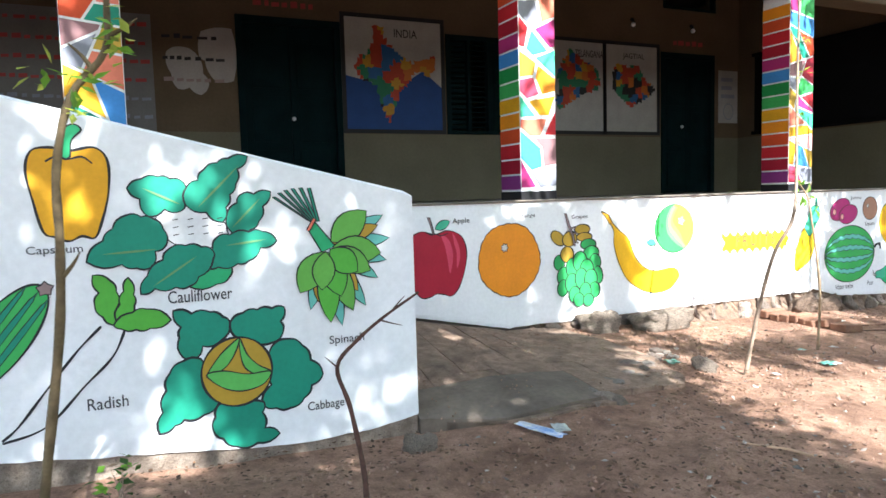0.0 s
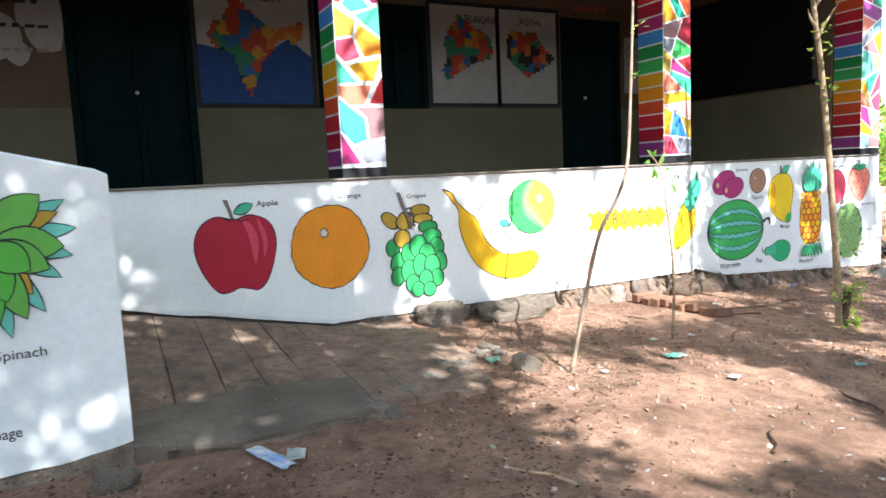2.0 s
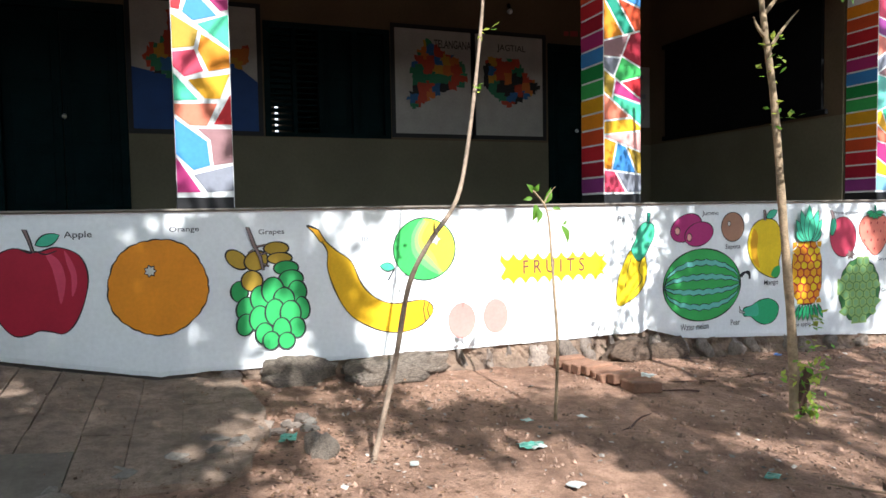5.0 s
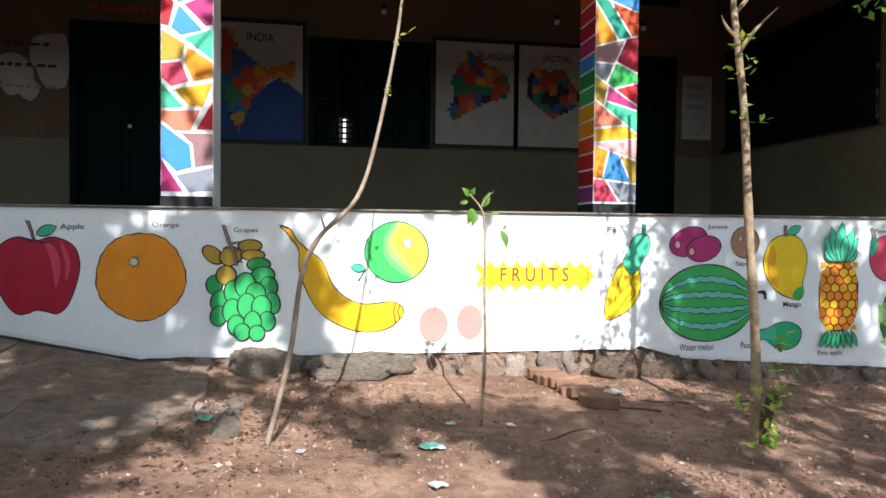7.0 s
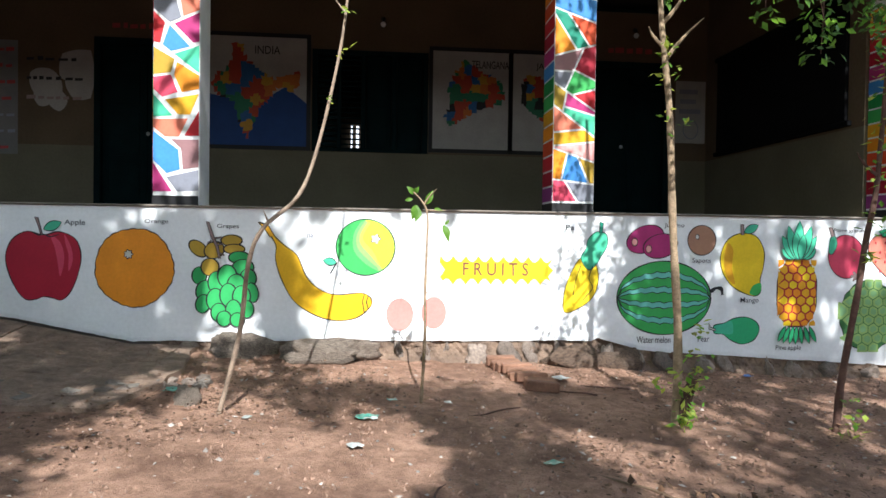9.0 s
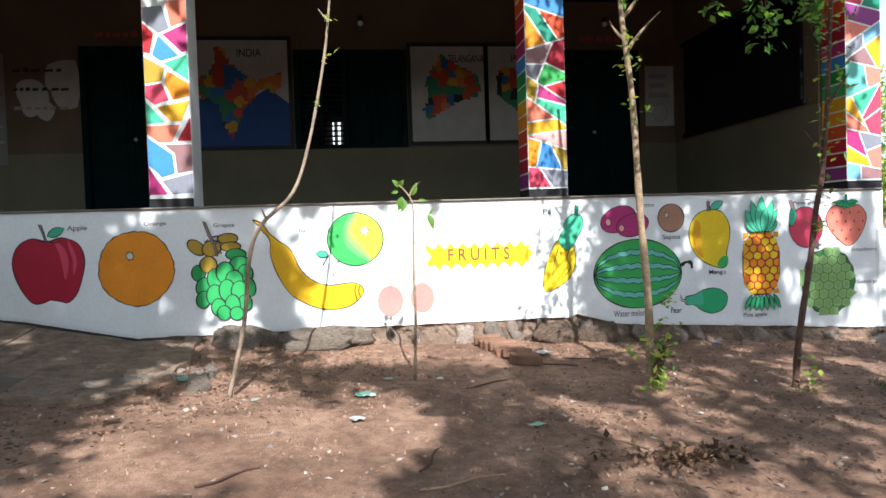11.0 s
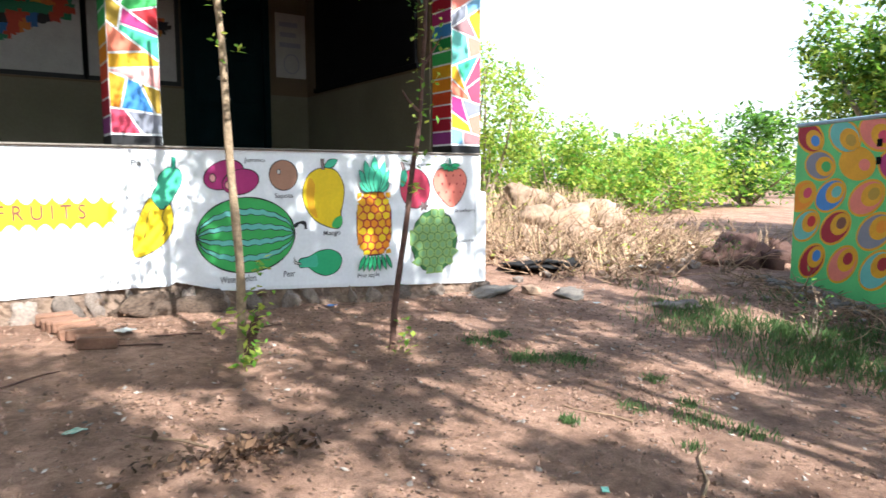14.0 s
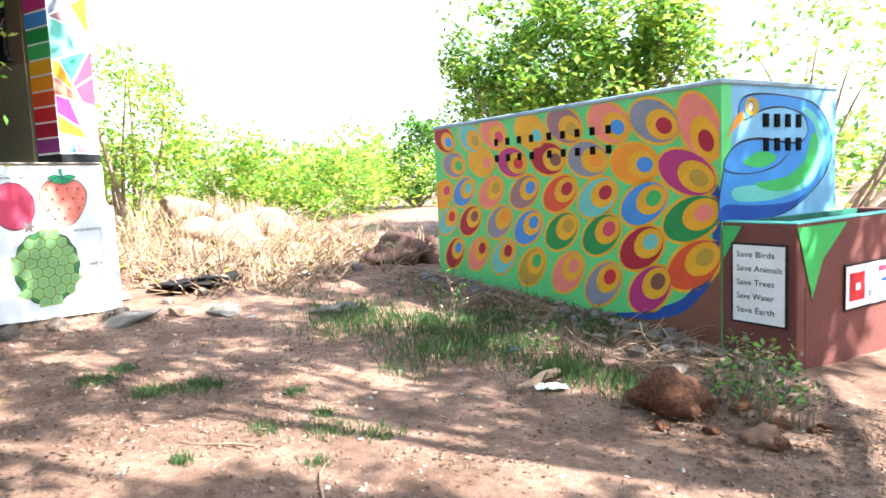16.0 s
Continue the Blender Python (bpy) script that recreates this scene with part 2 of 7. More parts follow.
def spline(pts, n=8, closed=True):
    """A smooth line through control points (Catmull-Rom)."""
    out, k = [], len(pts)
    segs = k if closed else k - 1
    for i in range(segs):
        p = [pts[(i + j - 1) % k] if closed else pts[max(0, min(k - 1, i + j - 1))] for j in range(4)]
        for s in range(n):
            t = s / n
            out.append(tuple(0.5 * (2 * p[1][a] + (p[2][a] - p[0][a]) * t + (2 * p[0][a] - 5 * p[1][a] + 4 * p[2][a] - p[3][a]) * t * t
                                    + (3 * p[1][a] - p[0][a] - 3 * p[2][a] + p[3][a]) * t ** 3) for a in range(len(pts[0]))))
    if not closed:
        out.append(tuple(pts[-1]))
    return out


def tube(bm, pts, radii, sides=7):
    """A tapered limb along points."""
    pts = [Vector(p) for p in pts]
    rings = []
    for i, p in enumerate(pts):
        d = (pts[min(i + 1, len(pts) - 1)] - pts[max(i - 1, 0)]).normalized()
        a = d.orthogonal().normalized() if not rings else (last - d * last.dot(d)).normalized()
        last, b = a, d.cross(a)
        rings.append([bm.verts.new(p + (a * math.cos(2 * math.pi * k / sides) + b * math.sin(2 * math.pi * k / sides)) * radii[i]) for k in range(sides)])
    for r, s in zip(rings, rings[1:]):
        for k in range(sides):
            bm.faces.new((r[k], r[(k + 1) % sides], s[(k + 1) % sides], s[k]))
    bm.faces.new(rings[-1])
    bm.faces.new(rings[0][::-1])


class Plane:
    """A painted wall: u runs to the right as one faces it, v is height, off is how far the coat stands proud."""

    def __init__(self, origin, u, normal):
        self.o, self.u, self.n = Vector(origin), Vector(u).normalized(), Vector(normal).normalized()

    def at(self, u, v, off=0.0):
        return self.o + self.u * u + Vector((0, 0, v)) + self.n * off


FRONT = Plane((0, 4.6, 0), (1, 0, 0), (0, -1, 0))
RAMP = Plane((0, 3.155, 0), (1, 0, 0), (0, -1, 0))
BACK = Plane((0, 7.9, 0), (1, 0, 0), (0, -1, 0))
BLD_U, BLD_N = (-0.4634, -0.8861, 0), (-0.8861, 0.4634, 0)
SIDE = Plane((12.79, 3.21, 0), BLD_U, BLD_N)
FACE = Plane((11.0198, -0.1749, 0), (0.8861, -0.4634, 0), (-0.4634, -0.8861, 0))


def ground_z(x, y):
    z = -0.045 * max(-3.0, min(x, 10.0)) + 0.05 * (max(-8.0, min(y, 6.0)) - 3.1)
    z -= 0.085 * max(0.0, min(1.0, (2.4 - x) / 0.9)) * max(0.0, min(1.0, (y - 0.8) / 1.0)) * max(0.0, min(1.0, (3.6 - y) / 0.3))
    z -= 0.06 * max(0.0, min(1.0, (2.0 - x) / 0.5)) * max(0.0, min(1.0, (y - 2.65) / 0.3)) * max(0.0, min(1.0, (3.6 - y) / 0.3))
    if x > 9.5 and y < 3.6:
        d = (x - 12.79) * BLD_N[0] + (y - 3.21) * BLD_N[1]
        z += 0.09 * max(0.0, min(1.0, 1 - d / 0.8)) * max(0.0, min(1.0, (y + 0.6) / 0.8))
    far = max(0.0, min(1.0, (y - 5.5) / 3.0)) * max(0.0, min(1.0, (x - 9.6) / 0.8))
    z += far * 0.12
    d = math.hypot((x - 13.6) / 2.6, (y - 8.0) / 2.0)
    z += 0.55 * max(0.0, 1 - d * d) * far
    return z


def rough_z(x, y):
    z = ground_z(x, y)
    z += 0.030 * noise.noise(Vector((x * 0.9, y * 0.9, 3.1))) + 0.018 * noise.noise(Vector((x * 3.1, y * 3.1, 7.7))) + 0.008 * noise.noise(Vector((x * 9, y * 9, 1.2)))
    return z


# ---- ground ----
def build_ground():
    xs = [-400, -200, -100, -50, -25, -14, -9, -6] + list(np.arange(-4, 15.0, 0.09)) + [15.5, 16.5, 18, 20, 23, 28, 36, 50, 80, 150, 400]
    ys = [-400, -200, -100, -50, -25, -14, -9, -6, -4.5, -3.5, -2.8] + list(np.arange(-2.2, 9.0, 0.09)) + [9.5, 10.5, 12, 14, 17, 22, 30, 45, 80, 160, 500]
    verts = [(float(x), float(y), rough_z(x, y)) for y in ys for x in xs]
    w = len(xs)
    faces = [(j * w + i, j * w + i + 1, (j + 1) * w + i + 1, (j + 1) * w + i) for j in range(len(ys) - 1) for i in range(w - 1)]
    me = bpy.data.meshes.new("ground")
    me.from_pydata(verts, [], faces)
    me.materials.append(EARTH)
    me.polygons.foreach_set("use_smooth", [True] * len(faces))
    tagged(new("ground", me), "dry reddish-brown trodden earth yard", "ground", kind="structure")


build_ground()

# ---- verandah: plinth, pillars, walls, roof ----
FLOOR_Z = 1.02


def plinth_base(x):
    """Lower edge of the white coat."""
    if x < 2.9:
        z = 0.30 - (x - 1.36) * 0.205
    elif x < 6.5:
        z = -0.01
    elif x < 6.9:
        z = 0.03 - (x - 6.5) * 0.3
    else:
        z = -0.09 - (x - 6.9) * 0.062
    return z + 0.012 * noise.noise(Vector((x * 3, 0, 5))) + 0.006 * noise.noise(Vector((x * 14, 0, 5)))


def build_plinth():
    bm = bmesh.new()
    xs = list(np.arange(-4.0, 9.47, 0.05)) + [9.47]
    cols = []
    for x in xs:
        b = plinth_base(x)
        cols.append([bm.verts.new((x, 4.6, FLOOR_Z)), bm.verts.new((x, 4.6, b + 0.03)), bm.verts.new((x, 4.605, b)), bm.verts.new((x, 4.66, b)), bm.verts.new((x, 4.66, FLOOR_Z))])
    for a, b in zip(cols, cols[1:]):
        for k in range(5):
            bm.faces.new((a[k], a[(k + 1) % 5], b[(k + 1) % 5], b[k]))
    bm.faces.new(cols[0])
    bm.faces.new(cols[-1][::-1])
    bmesh.ops.recalc_face_normals(bm, faces=bm.faces)
    wall = tagged(part("wall_plinth", bm, WALL_WHITE), "white limewashed verandah plinth with painted fruits", "wall", kind="structure")
    bm = boxed((9.40, 4.58, plinth_base(9.5)), (9.535, 4.68, 0.66), 0.012)
    part("plaster_buttress", bm, WALL_WHITE, wall, "white plaster thickening at the end")
    core = tagged(part("floor_verandah", boxed((-4, 4.663, -0.6), (9.45, 8.1, FLOOR_Z - 0.004), 0.0), CEMENT), "grey cement verandah floor over rubble footing", "floor", kind="structure")
    part("floor_edge", boxed((-4, 4.58, FLOOR_Z), (9.46, 4.75, FLOOR_Z + 0.018), 0.006), CEMENT, core, "worn cement floor edge")
    return wall


plinth = build_plinth()

BANDS = ["purple", "crimson", "red", "vermilion", "orange", "gold", "emerald", "green", "blue", "magenta", "crimson", "red", "vermilion", "orange", "gold", "emerald", "green", "blue", "maroon", "crimson", "red", "vermilion", "orange"]


def clip(poly, px, py, nx, ny):
    """Keeps the part of a convex polygon on the side of (px, py) away from (nx, ny)."""
    out = []
    for (ax, ay), (bx, by) in zip(poly, poly[1:] + poly[:1]):
        da, db = (ax - px) * nx + (ay - py) * ny, (bx - px) * nx + (by - py) * ny
        if da <= 0:
            out.append((ax, ay))
        if da * db < 0:
            t = da / (da - db)
            out.append((ax + (bx - ax) * t, ay + (by - ay) * t))
    return out


def cells(seeds, rect, gap):
    """Patches between seeds, with a joint of the given width."""
    res = []
    for i, (x, y) in enumerate(seeds):
        poly = [(rect[0], rect[1]), (rect[2], rect[1]), (rect[2], rect[3]), (rect[0], rect[3])]
        for j, (u, v) in enumerate(seeds):
            d = math.hypot(u - x, v - y)
            if j != i and 0 < d < 1.2:
                nx, ny = (u - x) / d, (v - y) / d
                poly = clip(poly, (x + u) / 2 - nx * gap / 2, (y + v) / 2 - ny * gap / 2, nx, ny)
                if len(poly) < 3:
                    break
        res.append(poly)
    return res


def shards(seeds, poly, gap, rng):
    """Splits a patch by slanting straight cuts until each piece holds one seed."""
    if len(seeds) == 1:
        return [(seeds[0], poly)]
    us, zs = [s[0] for s in seeds], [s[1] for s in seeds]
    upright = max(zs) - min(zs) >= max(us) - min(us)
    a = radians((90 if upright else 0) + rng.uniform(-38, 38))
    nx, nz = math.cos(a), math.sin(a)
    row = sorted(seeds, key=lambda s: s[0] * nx + s[1] * nz)
    along = [s[0] * nx + s[1] * nz for s in row]
    n = len(row)
    k = max(range(max(1, n // 3), max(2, n - n // 3)), key=lambda i: along[i] - along[i - 1])
    d = (along[k] + along[k - 1]) / 2
    low = clip(poly, nx * (d - gap / 2), nz * (d - gap / 2), nx, nz)
    high = clip(poly, nx * (d + gap / 2), nz * (d + gap / 2), -nx, -nz)
    return shards(row[:k], low, gap, rng) + shards(row[k:], high, gap, rng)


def flat_poly(bm, plane, poly, off):
    from_pts = [bm.verts.new(plane.at(u, v, off)) for u, v in poly]
    if len(poly) == 3 or len(poly) == 4:
        return [bm.faces.new(from_pts)]
    tris = tessellate_polygon([[Vector((u, v, 0)) for u, v in poly]])
    fs = []
    for t in tris:
        try:
            fs.append(bm.faces.new([from_pts[k] for k in t]))
        except ValueError:
            pass
    want = plane.n
    for f in fs:
        f.normal_update()
        if f.normal.dot(want) < 0:
            f.normal_flip()
    return fs


PIL_W, PIL_D, PIL_TOP = 0.345, 0.33, 3.0


def build_pillar(x0, seeds, rng, fixed=()):
    """Square pillar whose left flank has painted bands and whose front has a painted mosaic."""
    thing = empty("pillar", (x0 + PIL_W / 2, 4.6 + PIL_D / 2, FLOOR_Z))
    part("shaft", boxed((-PIL_W / 2, -PIL_D / 2 + 0.006, 0.018), (PIL_W / 2, PIL_D / 2, PIL_TOP - FLOOR_Z), 0.006), paint("white"), thing)
    part("black_base", boxed((-PIL_W / 2 - 0.004, -PIL_D / 2 - 0.002, 0.012), (PIL_W / 2 - 0.004, PIL_D / 2 + 0.003, 0.088), 0.004), paint("black"), thing, "black painted base band")
    front = Plane((-PIL_W / 2, -PIL_D / 2 + 0.006, -FLOOR_Z), (1, 0, 0), (0, -1, 0))
    left = Plane((-PIL_W / 2, PIL_D / 2, -FLOOR_Z), (0, -1, 0), (-1, 0, 0))
    face = [(0.004, 1.125), (PIL_W - 0.004, 1.125), (PIL_W - 0.004, PIL_TOP - 0.02), (0.004, PIL_TOP - 0.02)]
    cut = [([(u * PIL_W, z) for u, z in poly], c) for c, poly in fixed]
    if fixed:
        seeds = [q for q in seeds if q[1] > FIXED_TOP]
        face[0], face[1] = (0.004, FIXED_TOP), (PIL_W - 0.004, FIXED_TOP + 0.02)
    for poly, c in cut + [(poly, c) for (u, z, c), poly in shards([(u * PIL_W, z, c) for u, z, c in seeds], face, 0.016, rng)]:
        if len(poly) > 2:
            bm = bmesh.new()
            flat_poly(bm, front, poly, 0.003)
            part("mosaic_patch", bm, paint(c), thing)
    for k, c in enumerate(BANDS):
        lo, hi = 1.125 + k * 0.127, 1.125 + k * 0.127 + 0.112
        if hi < PIL_TOP:
            bm = bmesh.new()
            flat_poly(bm, left, [(0.004, lo), (PIL_D - 0.006, lo), (PIL_D - 0.006, hi), (0.004, hi)], 0.003)
            part("painted_band", bm, paint(c), thing)
    return tagged(thing, "square verandah pillar painted with mosaic patches and rainbow bands", "pillar", "verandah pillars")


def more_seeds(seeds, rng):
    """Carries a zigzag of patches on up to the beam."""
    z = max(s[1] for s in seeds) + 0.2
    cols = ["salmon", "teal", "gold", "magenta", "blue", "orange", "emerald", "mauve", "rose", "grey"]
    k = rng.randrange(10)
    while z < PIL_TOP:
        seeds = seeds + [(rng.uniform(0.1, 0.35), z + rng.uniform(-0.04, 0.04), cols[k % 10]), (rng.uniform(0.65, 0.92), z + rng.uniform(-0.08, 0.04), cols[(k + 3) % 10])]
        z += rng.uniform(0.17, 0.22)
        k += 1
    return seeds


from mathutils.geometry import tessellate_polygon

_rng = random.Random(5)
SEEDS_A = [(0.15, 1.18, "magenta"), (0.72, 1.20, "grey"), (0.28, 1.42, "blue"), (0.78, 1.44, "mauve"), (0.35, 1.64, "salmon"), (0.95, 1.66, "red"), (0.08, 1.79, "mint"), (0.62, 1.83, "gold"),
           (0.28, 1.97, "rose"), (0.78, 2.04, "orange"), (0.15, 2.14, "olive"), (0.78, 2.19, "mint"), (0.40, 2.33, "blue"), (0.80, 2.43, "magenta"), (0.03, 2.40, "red"), (0.35, 2.60, "grey"), (0.82, 2.64, "salmon")]
SEEDS_B = [(0.2, 1.19, "rose"), (0.75, 1.19, "grey"), (0.1, 1.38, "orange"), (0.45, 1.43, "blue"), (0.92, 1.40, "olive"), (0.12, 1.59, "gold"), (0.65, 1.58, "pink"), (0.2, 1.78, "salmon"), (0.7, 1.79, "mint"),
           (0.1, 1.96, "olive"), (0.45, 1.93, "magenta"), (0.85, 1.94, "red"), (0.15, 2.10, "grey"), (0.6, 2.08, "emerald"), (0.2, 2.25, "mauve"), (0.75, 2.23, "crimson"), (0.5, 2.41, "teal"), (0.08, 2.55, "orange"), (0.85, 2.52, "vermilion"), (0.6, 2.68, "blue")]
SEEDS_C = [(0.12, 1.20, "sky"), (0.68, 1.17, "mauve"), (0.42, 1.31, "gold"), (0.95, 1.33, "coral"), (0.12, 1.45, "magenta"), (0.62, 1.48, "grey"), (0.3, 1.62, "salmon"), (0.92, 1.62, "rose"), (0.08, 1.76, "gold"),
           (0.5, 1.80, "mint"), (0.92, 1.88, "rose"), (0.3, 2.02, "aqua"), (0.85, 2.08, "coral"), (0.45, 2.22, "mauve"), (0.92, 2.28, "gold"), (0.1, 2.34, "grey"), (0.4, 2.45, "coral"), (0.9, 2.5, "sky"), (0.3, 2.62, "purple")]
SEEDS_0 = [(0.85, 1.72, "blue"), (0.3, 1.80, "gold"), (0.85, 1.95, "salmon"), (0.2, 2.05, "grey"), (0.35, 2.17, "mauve"), (0.85, 2.13, "olive"), (0.75, 2.28, "teal"), (0.2, 2.34, "vermilion"), (0.95, 2.40, "coral"), (0.5, 2.46, "magenta"),
           (0.3, 1.58, "teal"), (0.8, 1.5, "orange"), (0.3, 1.36, "rose"), (0.75, 1.28, "green"), (0.25, 1.17, "blue")]
# the second pillar's crazy paving: colour, then corners as share of the width and height
PATCHES_LOW = [
    ('magenta', [(0.01, 1.36), (0.42, 1.14), (0.01, 1.14)]),
    ('grey', [(0.3, 1.25), (0.99, 1.31), (0.99, 1.15), (0.53, 1.14)]),
    ('blue', [(0.01, 1.6), (0.55, 1.46), (0.59, 1.31), (0.3, 1.28), (0.01, 1.38)]),
    ('mauve', [(0.39, 1.54), (0.99, 1.54), (0.99, 1.33), (0.65, 1.31), (0.61, 1.47)]),
    ('salmon', [(0.01, 1.69), (0.75, 1.7), (0.56, 1.56), (0.26, 1.56), (0.01, 1.63)]),
    ('red', [(0.99, 1.76), (0.99, 1.57), (0.68, 1.57)]),
    ('mint', [(0.01, 1.88), (0.42, 1.72), (0.01, 1.71)]),
    ('gold', [(0.26, 1.84), (0.99, 1.89), (0.8, 1.73), (0.54, 1.73)]),
    ('rose', [(0.01, 2.01), (0.38, 2.03), (0.53, 1.9), (0.2, 1.86), (0.01, 1.92)]),
]
PATCHES_HIGH = [
    ('orange', [(0.51, 2.13), (0.99, 2.03), (0.99, 1.93), (0.62, 1.9), (0.45, 2.03)]),
    ('olive', [(0.01, 2.24), (0.46, 2.15), (0.38, 2.05), (0.01, 2.03)]),
    ('mint', [(0.45, 2.19), (0.99, 2.26), (0.99, 2.05)]),
    ('red', [(0.01, 2.51), (0.25, 2.43), (0.15, 2.27), (0.01, 2.28)]),
    ('blue', [(0.35, 2.41), (0.79, 2.25), (0.38, 2.21), (0.2, 2.26)]),
    ('magenta', [(0.45, 2.42), (0.99, 2.51), (0.99, 2.29), (0.86, 2.28)]),
    ('grey', [(0.01, 2.63), (0.45, 2.65), (0.6, 2.47), (0.35, 2.43), (0.01, 2.53)]),
    ('salmon', [(0.54, 2.68), (0.99, 2.7), (0.99, 2.53), (0.64, 2.48)]),
]
FIXED_TOP = 2.72
for _x, _s in ((-0.21, SEEDS_0), (3.035, SEEDS_A), (6.155, SEEDS_B), (9.125, SEEDS_C)):
    build_pillar(_x, more_seeds(_s, _rng), _rng, PATCHES_LOW + PATCHES_HIGH if _s is SEEDS_A else ())


def build_shell():
    # rear wall, dado, beam, roof and end walls
    holes = [(1.30, 2.52, 1.02, 3.20), (3.92, 5.38, 1.88, 3.16), (7.50, 8.58, 1.02, 3.15), (7.55, 8.62, 3.80, 4.10)]
    bm = bmesh.new()
    us = sorted({-4.0, 9.10, *[h[0] for h in holes], *[h[1] for h in holes]})
    vs = sorted({FLOOR_Z, 4.15, 1.875, *[h[2] for h in holes], *[h[3] for h in holes]})
    for a, b in zip(us, us[1:]):
        for c, d in zip(vs, vs[1:]):
            mu, mv = (a + b) / 2, (c + d) / 2
            if not any(h[0] < mu < h[1] and h[2] < mv < h[3] for h in holes):
                g = box(bm, (a, 7.9, c), (b, 8.1, d))
                if d <= 1.876:
                    for f in {f for v in g for f in v.link_faces}:
                        f.material_index = 1
    # wall colours here have the verandah shade mixed in
    tagged(part("wall_rear", bm, [SHADED_CREAM_WALL, SHADED_DADO_WALL]), "tan limewashed classroom wall with olive dado", "wall", kind="structure")
    tagged(part("wall_classroom_back", boxed((-4, 11, 0.9), (9.5, 11.15, 4.15)), SHADED_CREAM_WALL), "plain far classroom wall", "wall", kind="structure")
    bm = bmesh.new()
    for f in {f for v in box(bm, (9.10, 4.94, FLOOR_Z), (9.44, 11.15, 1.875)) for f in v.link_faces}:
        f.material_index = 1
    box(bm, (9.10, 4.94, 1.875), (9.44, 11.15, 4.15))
    tagged(part("wall_east", bm, [SHADED_CREAM_WALL, SHADED_DADO_WALL]), "tan verandah end wall with olive dado", "wall", kind="structure")
    tagged(part("wall_west", boxed((-4.2, 4.6, -0.3), (-4.0, 11.15, 4.15)), SHADED_CREAM_WALL), "plain tan end wall", "wall", kind="structure")
    # unseen roof slab; its concrete is darkened so the verandah gets less bounce light
    tagged(part("ceiling", boxed((-4.2, 3.45, 4.15), (9.75, 11.3, 4.30)), material("dimmed_concrete", (0.11, 0.10, 0.09), 0.95, 0.7, 3, 30, 0.3)), "plain concrete roof slab with deep eaves", "ceiling", kind="structure")
    # unseen beam, added to halve the sky light reaching the verandah
    tagged(part("beam", boxed((-4.2, 4.61, 3.0), (9.44, 4.90, 4.15), 0.01), SHADED_CREAM_WALL), "tan plastered front beam over the pillars", "beam", kind="structure")
    tagged(part("floor_classroom", boxed((-4.0, 8.1, 0.8), (9.1, 11.0, FLOOR_Z)), CEMENT), "dark cement classroom floor", "floor", kind="structure")


build_shell()


def build_light_block_wall():
    # unseen wall behind the camera, added to cut horizon light into the verandah
    tagged(part("wall_compound", boxed((-22, -9.3, -1.2), (30, -9.0, 3.6), 0.01), CEMENT), "plain grey cement wall closing the yard", "wall", kind="structure")


build_light_block_wall()


# ---- ramp parapet ----
def build_parapet():
    bm = bmesh.new()
    xs = list(np.arange(-3.0, 1.46, 0.06)) + [1.44, 1.475, 1.488]
    cols = []
    for x in xs:
        top = 1.128 - (x - 1.44) * 0.248
        if x > 1.45:
            top -= (x - 1.45) * 0.35
        low = ground_z(x, 3.1) - 0.04
        white = (0.009 - 0.115 * (x + 0.44) if x < 0.75 else -0.13 + 0.20 * max(0.0, x - 1.1) ** 1.5) + 0.016 * noise.noise(Vector((x * 6, 2, 2)))
        cols.append([(x, 3.155, top - 0.012), (x, 3.155, white), (x, 3.168, white - 0.006), (x, 3.150 + 0.02 * noise.noise(Vector((x * 9, 1, 4))), low - 0.1), (x, 3.33, low - 0.1), (x, 3.33, top - 0.012), (x, 3.318, top), (x, 3.167, top)])
    vs = [[bm.verts.new(p) for p in c] for c in cols]
    for a, b in zip(vs, vs[1:]):
        for k in range(8):
            f = bm.faces.new((a[k], a[(k + 1) % 8], b[(k + 1) % 8], b[k]))
            f.material_index = 1 if k in (1, 2, 3) else 0
    bm.faces.new(vs[0])
    bm.faces.new(vs[-1][::-1])
    bmesh.ops.recalc_face_normals(bm, faces=bm.faces)
    tagged(part("wall_parapet", bm, [WALL_WHITE, CRUMBLE]), "white limewashed sloping parapet with painted vegetables", "wall", kind="structure")


build_parapet()


